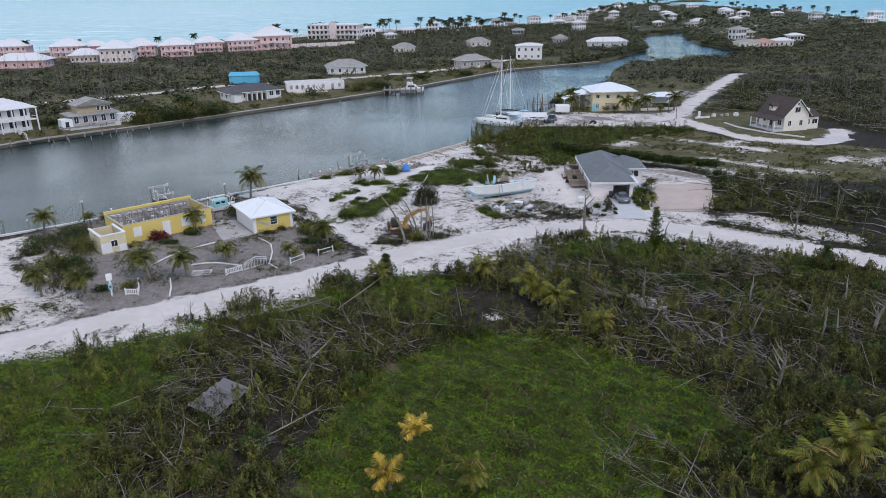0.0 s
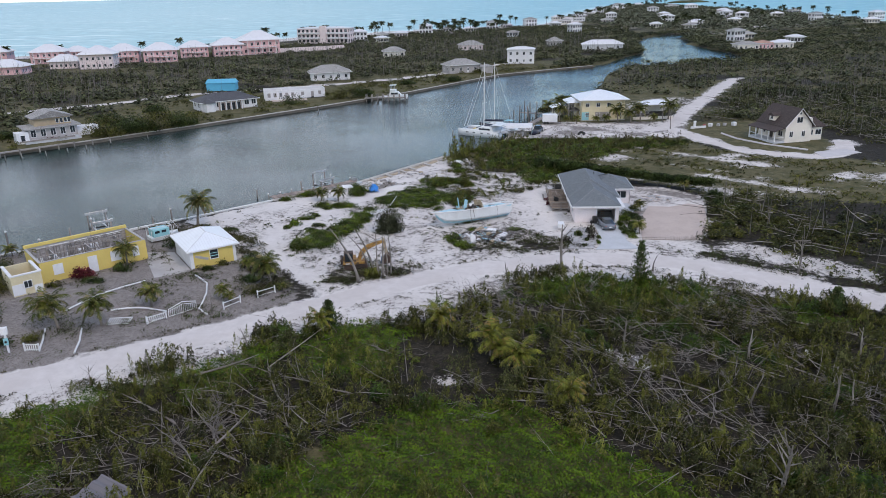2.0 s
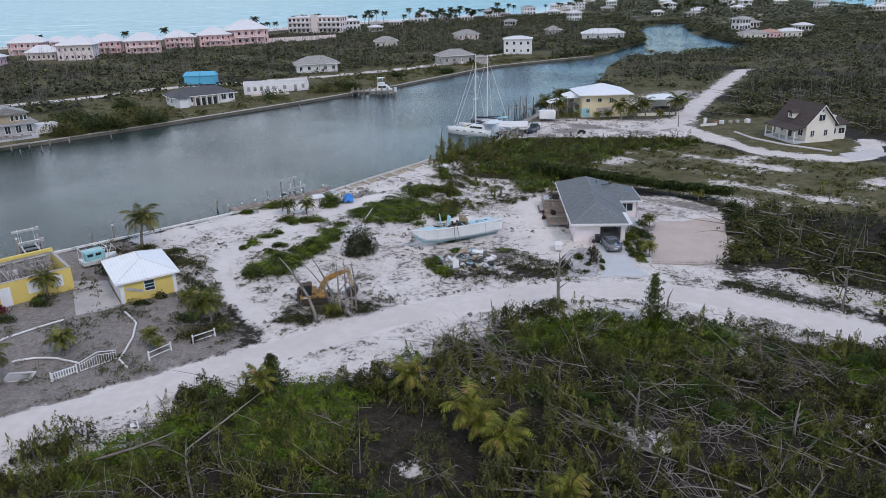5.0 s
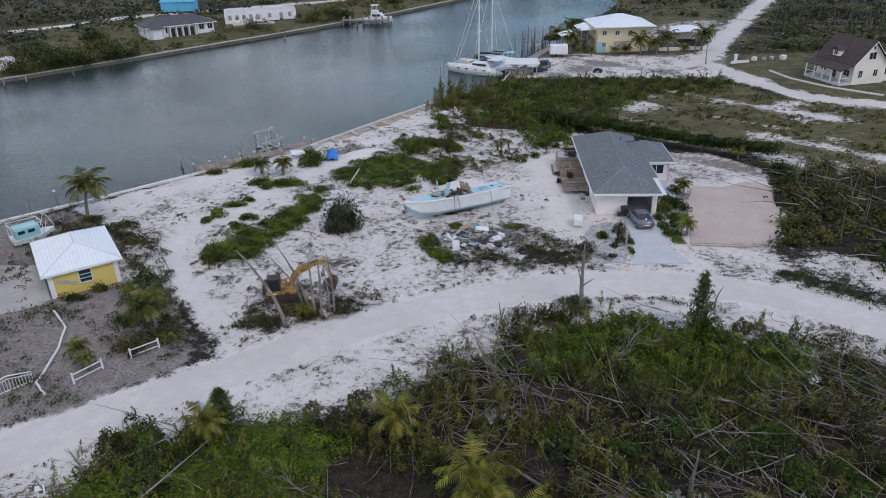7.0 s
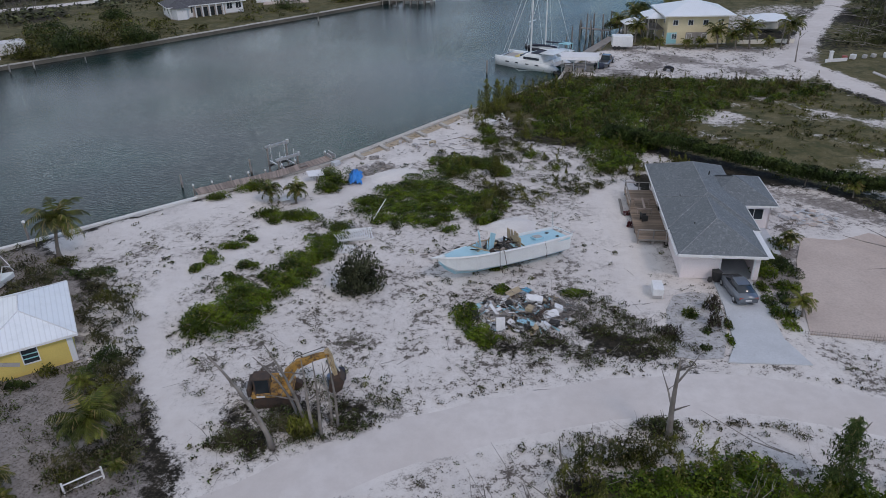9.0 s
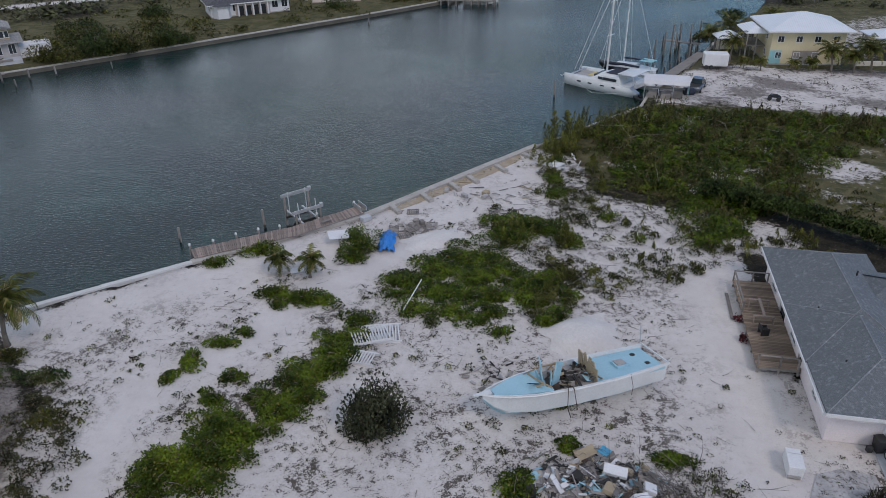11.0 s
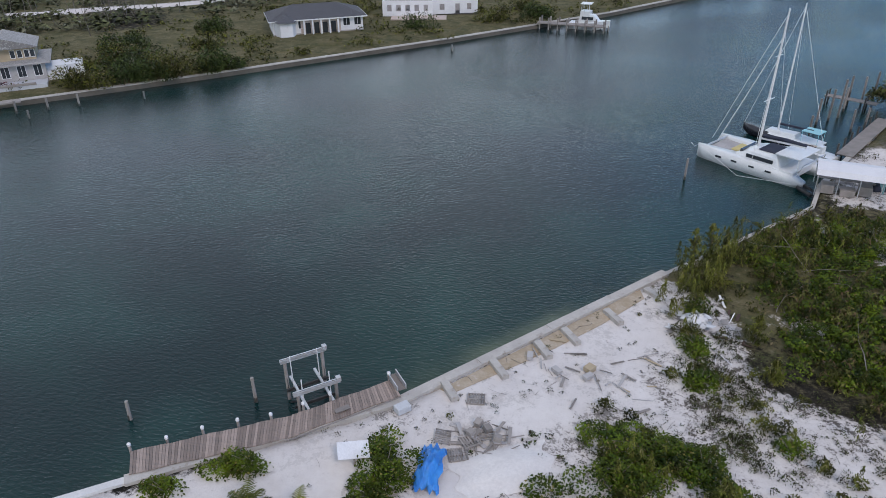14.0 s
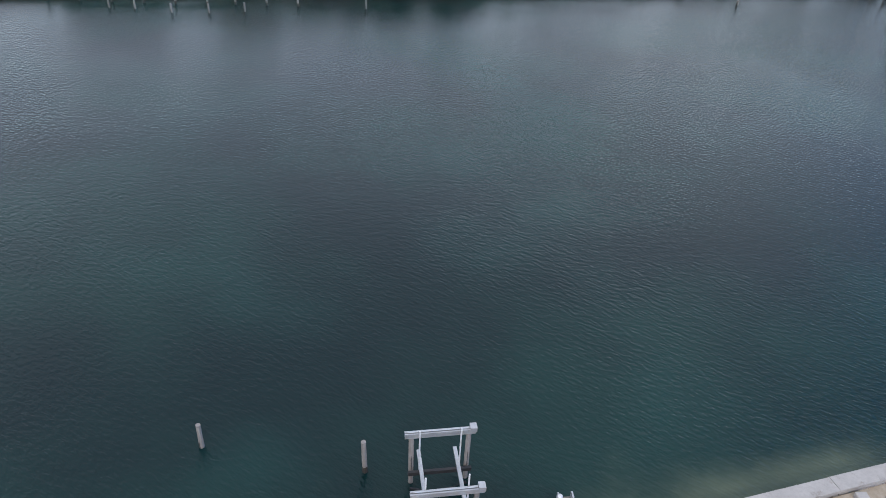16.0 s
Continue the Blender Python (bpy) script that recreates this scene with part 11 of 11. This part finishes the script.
for x, y, rx, ry, h in ((31.5, 113.6, 0.6, 1.0, 0.7), (31.5, 111.4, 0.6, 1.2, 0.8), (31.6, 109.4, 0.7, 1.1, 0.9), (31.9, 107.8, 0.6, 0.8, 0.7), (32.9, 111.8, 0.8, 0.9, 0.7), (32.5, 109.2, 0.6, 0.9, 0.7), (34.2, 113.6, 0.7, 0.7, 0.8), (34.6, 116.6, 1.2, 1.6, 0.9), (32.6, 116.4, 1.2, 1.8, 0.9), (33.2, 113.8, 0.8, 1.0, 0.7), (33.8, 118.8, 1.3, 1.3, 0.8), (35.4, 121.4, 0.9, 0.9, 1.0), (24.5, 109.4, 0.7, 0.9, 0.9), (24.7, 104.7, 0.45, 0.4, 0.4), (27.2, 108.2, 0.3, 1.0, 0.4), (26.7, 105.9, 0.3, 0.8, 0.35), (25.2, 107.0, 0.5, 0.5, 0.5)):
    k += 1
    bush(x, y, rx, ry, h, 100 + k, L_BUSH if k % 3 else L_HEDGE, int(620 * rx * ry) + 90, (0.19, 0.1), 0.7, "leafy garden shrub beside the driveway", "garden shrubs")
L_DRACAENA = leafy("dark_purple_straps", (0.02, 0.016, 0.012), (0.07, 0.045, 0.035), (0.06, 0.07, 0.03), 0.3, 0.5, 0.4)
for x, y, h in ((26.4, 110.2, 1.5), (26.0, 107.9, 1.7), (22.5, 106.4, 1.2)):
    k += 1
    bush(x, y, 0.75, 0.75, h, 100 + k, L_DRACAENA, 260, (0.6, 0.07), 0.85, "spiky dark purple strap-leaved plant in gravel", "strap-leaved plants", "strap_leaved_plant")
for x, y in ((22.8, 127.9), (22.5, 125.4)):
    k += 1
    bush(x, y, 0.45, 0.45, 0.8, 100 + k, M_DARKRED, 170, (0.16, 0.1), 0.6, "small dark red shrub beside the deck", "red shrubs", "red_shrub")
for x, y, rx, ry, h in ((-30.4, 107.8, 1.8, 1.0, 2.2), (-33.2, 108.8, 1.8, 1.1, 2.4), (-31.8, 109.4, 1.5, 1.0, 2.0), (-38.6, 95.6, 1.6, 0.9, 0.7), (-42.6, 94.4, 1.2, 0.8, 0.7), (-37.0, 100.6, 1.0, 1.4, 0.8), (-49.8, 92.0, 2.8, 2.6, 2.4), (-47.6, 86.4, 2.6, 2.4, 2.2), (-45.4, 83.4, 2.0, 1.8, 1.5), (-52.5, 97.5, 3.2, 2.8, 2.5), (-50.2, 88.0, 2.6, 2.2, 1.9), (-55.0, 92.5, 2.8, 2.0, 1.9), (-54.0, 101.0, 2.6, 2.0, 1.8), (-57.5, 97.0, 2.4, 1.8, 1.6), (-37.6, 79.6, 1.2, 1.0, 1.0), (-25.6, 99.0, 1.6, 0.6, 0.8), (-23.6, 100.6, 1.0, 0.6, 1.0),
                        (-20.4, 101.6, 1.4, 1.8, 1.2), (-18.2, 98.4, 1.4, 1.5, 1.2), (-18.8, 95.2, 1.3, 1.3, 0.9), (-23.6, 111.0, 2.0, 1.2, 0.7), (-28.0, 115.0, 2.2, 1.2, 0.7), (-31.4, 117.0, 1.6, 1.2, 0.8), (-36.6, 99.6, 1.4, 0.9, 1.0), (-17.2, 90.8, 1.0, 0.8, 0.9), (-40.6, 78.6, 1.2, 1.0, 0.9), (-44.2, 79.8, 1.6, 1.2, 1.2), (-15.2, 92.2, 1.0, 0.8, 0.8)):
    k += 1
    bush(x, y, rx, ry, h, 100 + k, L_SCRUB if k % 2 else L_HEDGE, int(420 * rx * ry) + 140, (0.24, 0.09), 0.6, "straggling shrub in the abandoned garden", "garden shrubs")
bush(-40.6, 97.2, 1.7, 0.9, 1.7, 401, M_DARKRED, 800, (0.3, 0.16), 0.6, "crimson-leaved bougainvillea against the yellow wall", "garden shrubs")
bush(-93.5, 196.0, 2.2, 1.6, 1.0, 402, M_DARKRED, 160, (0.5, 0.3), 0.4, "dark red flowering shrub on the far bank", "garden shrubs")
for x, y, rx, ry, h in ((-78, 204.5, 5.5, 4.4, 4.6), (-73, 209.5, 5.5, 4.2, 5.0), (-68.5, 214.0, 4.5, 3.6, 4.2), (-83, 200.0, 4.2, 3.4, 3.4), (-80, 212, 5, 4, 4.2), (-86, 214, 4, 4, 3.6), (-66, 215, 2.6, 2.4, 2.0), (-88, 206, 3.0, 3.0, 3.2), (-44, 252, 3.0, 2.6, 4.0), (-30, 262, 4, 3, 3.6), (-22, 268, 4, 3, 3.4), (-26, 276, 4, 3, 3), (-92, 222, 4, 4, 3.5), (-100, 207, 4, 3.5, 3), (-108, 200, 3.5, 3, 2.6), (-62, 262, 3.5, 3, 4), (-84, 240, 4, 3.5, 3), (-78, 226, 4, 3, 2.6), (10, 308, 3.5, 3, 2.4), (25, 340, 4, 4, 3), (-8, 300, 3, 3, 2.4), (36, 222, 2.6, 2.4, 2.4), (45, 243, 3, 3, 2.4)):
    k += 1
    bush(x, y, rx, ry, h, 100 + k, L_HEDGE if k % 2 else L_SCRUB, int(120 * rx * ry) + 240, (0.5, 0.22), 0.5, "dark leafy tree crown leaning over the bank", "bank trees", "bank_tree")
for x, y, rx, ry, h in ((50.0, 126.6, 2.2, 1.8, 2.4), (53.0, 124.0, 2.0, 1.6, 2.0), (49.4, 121.4, 1.8, 1.8, 1.8), (55.6, 126.8, 2.2, 1.6, 2.0), (52.4, 119.0, 1.8, 1.6, 1.6), (48.0, 116.4, 1.4, 1.4, 1.2), (46.0, 111.4, 1.3, 1.3, 1.1), (59.0, 123.6, 2.0, 1.8, 1.8)):
    k += 1
    bush(x, y, rx, ry, h, 100 + k, L_SCRUB if k % 2 else L_HEDGE, int(210 * rx * ry) + 80, (0.34, 0.16), 0.6, "dense green shrub at the edge of the woods", "woodland shrubs")
# clipped hedge behind the grey house
hd = thing("hedge", pose(0, 0, 0), "clipped dark green hedge behind the house", "hedge")
r = np.random.default_rng(77)
s = r.uniform(0, 1, 26000)
line = np.array([(24.0, 150.2), (31.0, 146.0), (37.4, 140.8), (43.4, 135.6), (51.4, 131.4)])
i = np.minimum((s * 4).astype(int), 3)
f = s * 4 - i
base = line[i] * (1 - f[:, None]) + line[i + 1] * f[:, None]
C = np.column_stack([base + r.uniform(-0.85, 0.85, (26000, 2)), 2.1 * r.uniform(0.2, 1.0, 26000) ** 0.5 * (1 + 0.1 * np.sin(s * 60))])
part("foliage", big_mesh("foliage", *cards(C, 0.3, 0.16, 0.7, r), L_HEDGE), L_HEDGE, hd)
loose("stem", B().box(0, 0.1, 0, 0.1, -0.05, 0.8, pose(31.0, 146.0, 0)).box(0, 0.1, 0, 0.1, -0.05, 0.8, pose(43.4, 135.6, 0)).box(0, 0.1, 0, 0.1, -0.05, 0.8, pose(37.4, 140.8, 0)), M_BARK, hd)


L_PINE = leafy("casuarina_sprays", (0.03, 0.055, 0.015), (0.085, 0.115, 0.035), (0.14, 0.13, 0.05), 0.08, 0.7, 0.5)


def conifer(x, y, h, seed, label, spread=0.3, mat=L_PINE, n=95, k=30):
    """A young casuarina: whorls of rising branches on a leader, each set with needle sprays, narrowing to a spike."""
    r = np.random.default_rng(seed)
    t = thing("casuarina", pose(x, y, 0), label, "tree", "casuarinas")
    part("trunk", B().tube([(0, 0, -0.1), (0.05, 0, h * 0.5), (0, 0, h)], [0.12, 0.07, 0.02], 6), M_BARK, t)
    s = np.sort(r.uniform(0.04, 0.97, n))
    a = np.arange(n) * 2.4 + r.normal(0, 0.3, n)
    ln = h * spread * (1.05 - s) ** 0.75 * r.uniform(0.6, 1.15, n)
    q = r.uniform(0.1, 1.0, (n, k))
    C = np.stack([np.cos(a)[:, None] * ln[:, None] * q, np.sin(a)[:, None] * ln[:, None] * q, (s * h)[:, None] + ln[:, None] * (0.15 * q + 0.3 * q * q)], 2).reshape(-1, 3)
    C += r.normal(0, 0.05, C.shape)
    part("crown", big_mesh("crown", *blades(C, 0.42, 0.07, 0.75, r), mat), mat, t)
    return t


conifer(28.5, 91.4, 5.4, 1, "young dark green casuarina beside the lane")
conifer(-6.9, 81.0, 3.2, 2, "bushy young casuarina at the road edge", 0.45)
conifer(8.2, 164.6, 4.6, 3, "thin feathery yellow-green casuarina by the seawall", 0.26, L_FEATHER, 34, 34)
conifer(9.8, 167.6, 3.6, 5, "thin feathery yellow-green casuarina by the seawall", 0.34, L_FEATHER, 34, 34)
conifer(12.6, 155.6, 2.6, 6, "small feathery casuarina on the sand", 0.4, L_FEATHER, 30, 30)
conifer(9.4, 138.6, 2.4, 7, "small feathery casuarina on the sand", 0.45, L_FEATHER, 36, 34)
conifer(13.4, 151.0, 2.2, 8, "small feathery casuarina on the sand", 0.45, L_FEATHER, 30, 30)
conifer(46.6, 81.6, 3.0, 4, "bushy young casuarina at the road edge", 0.5)
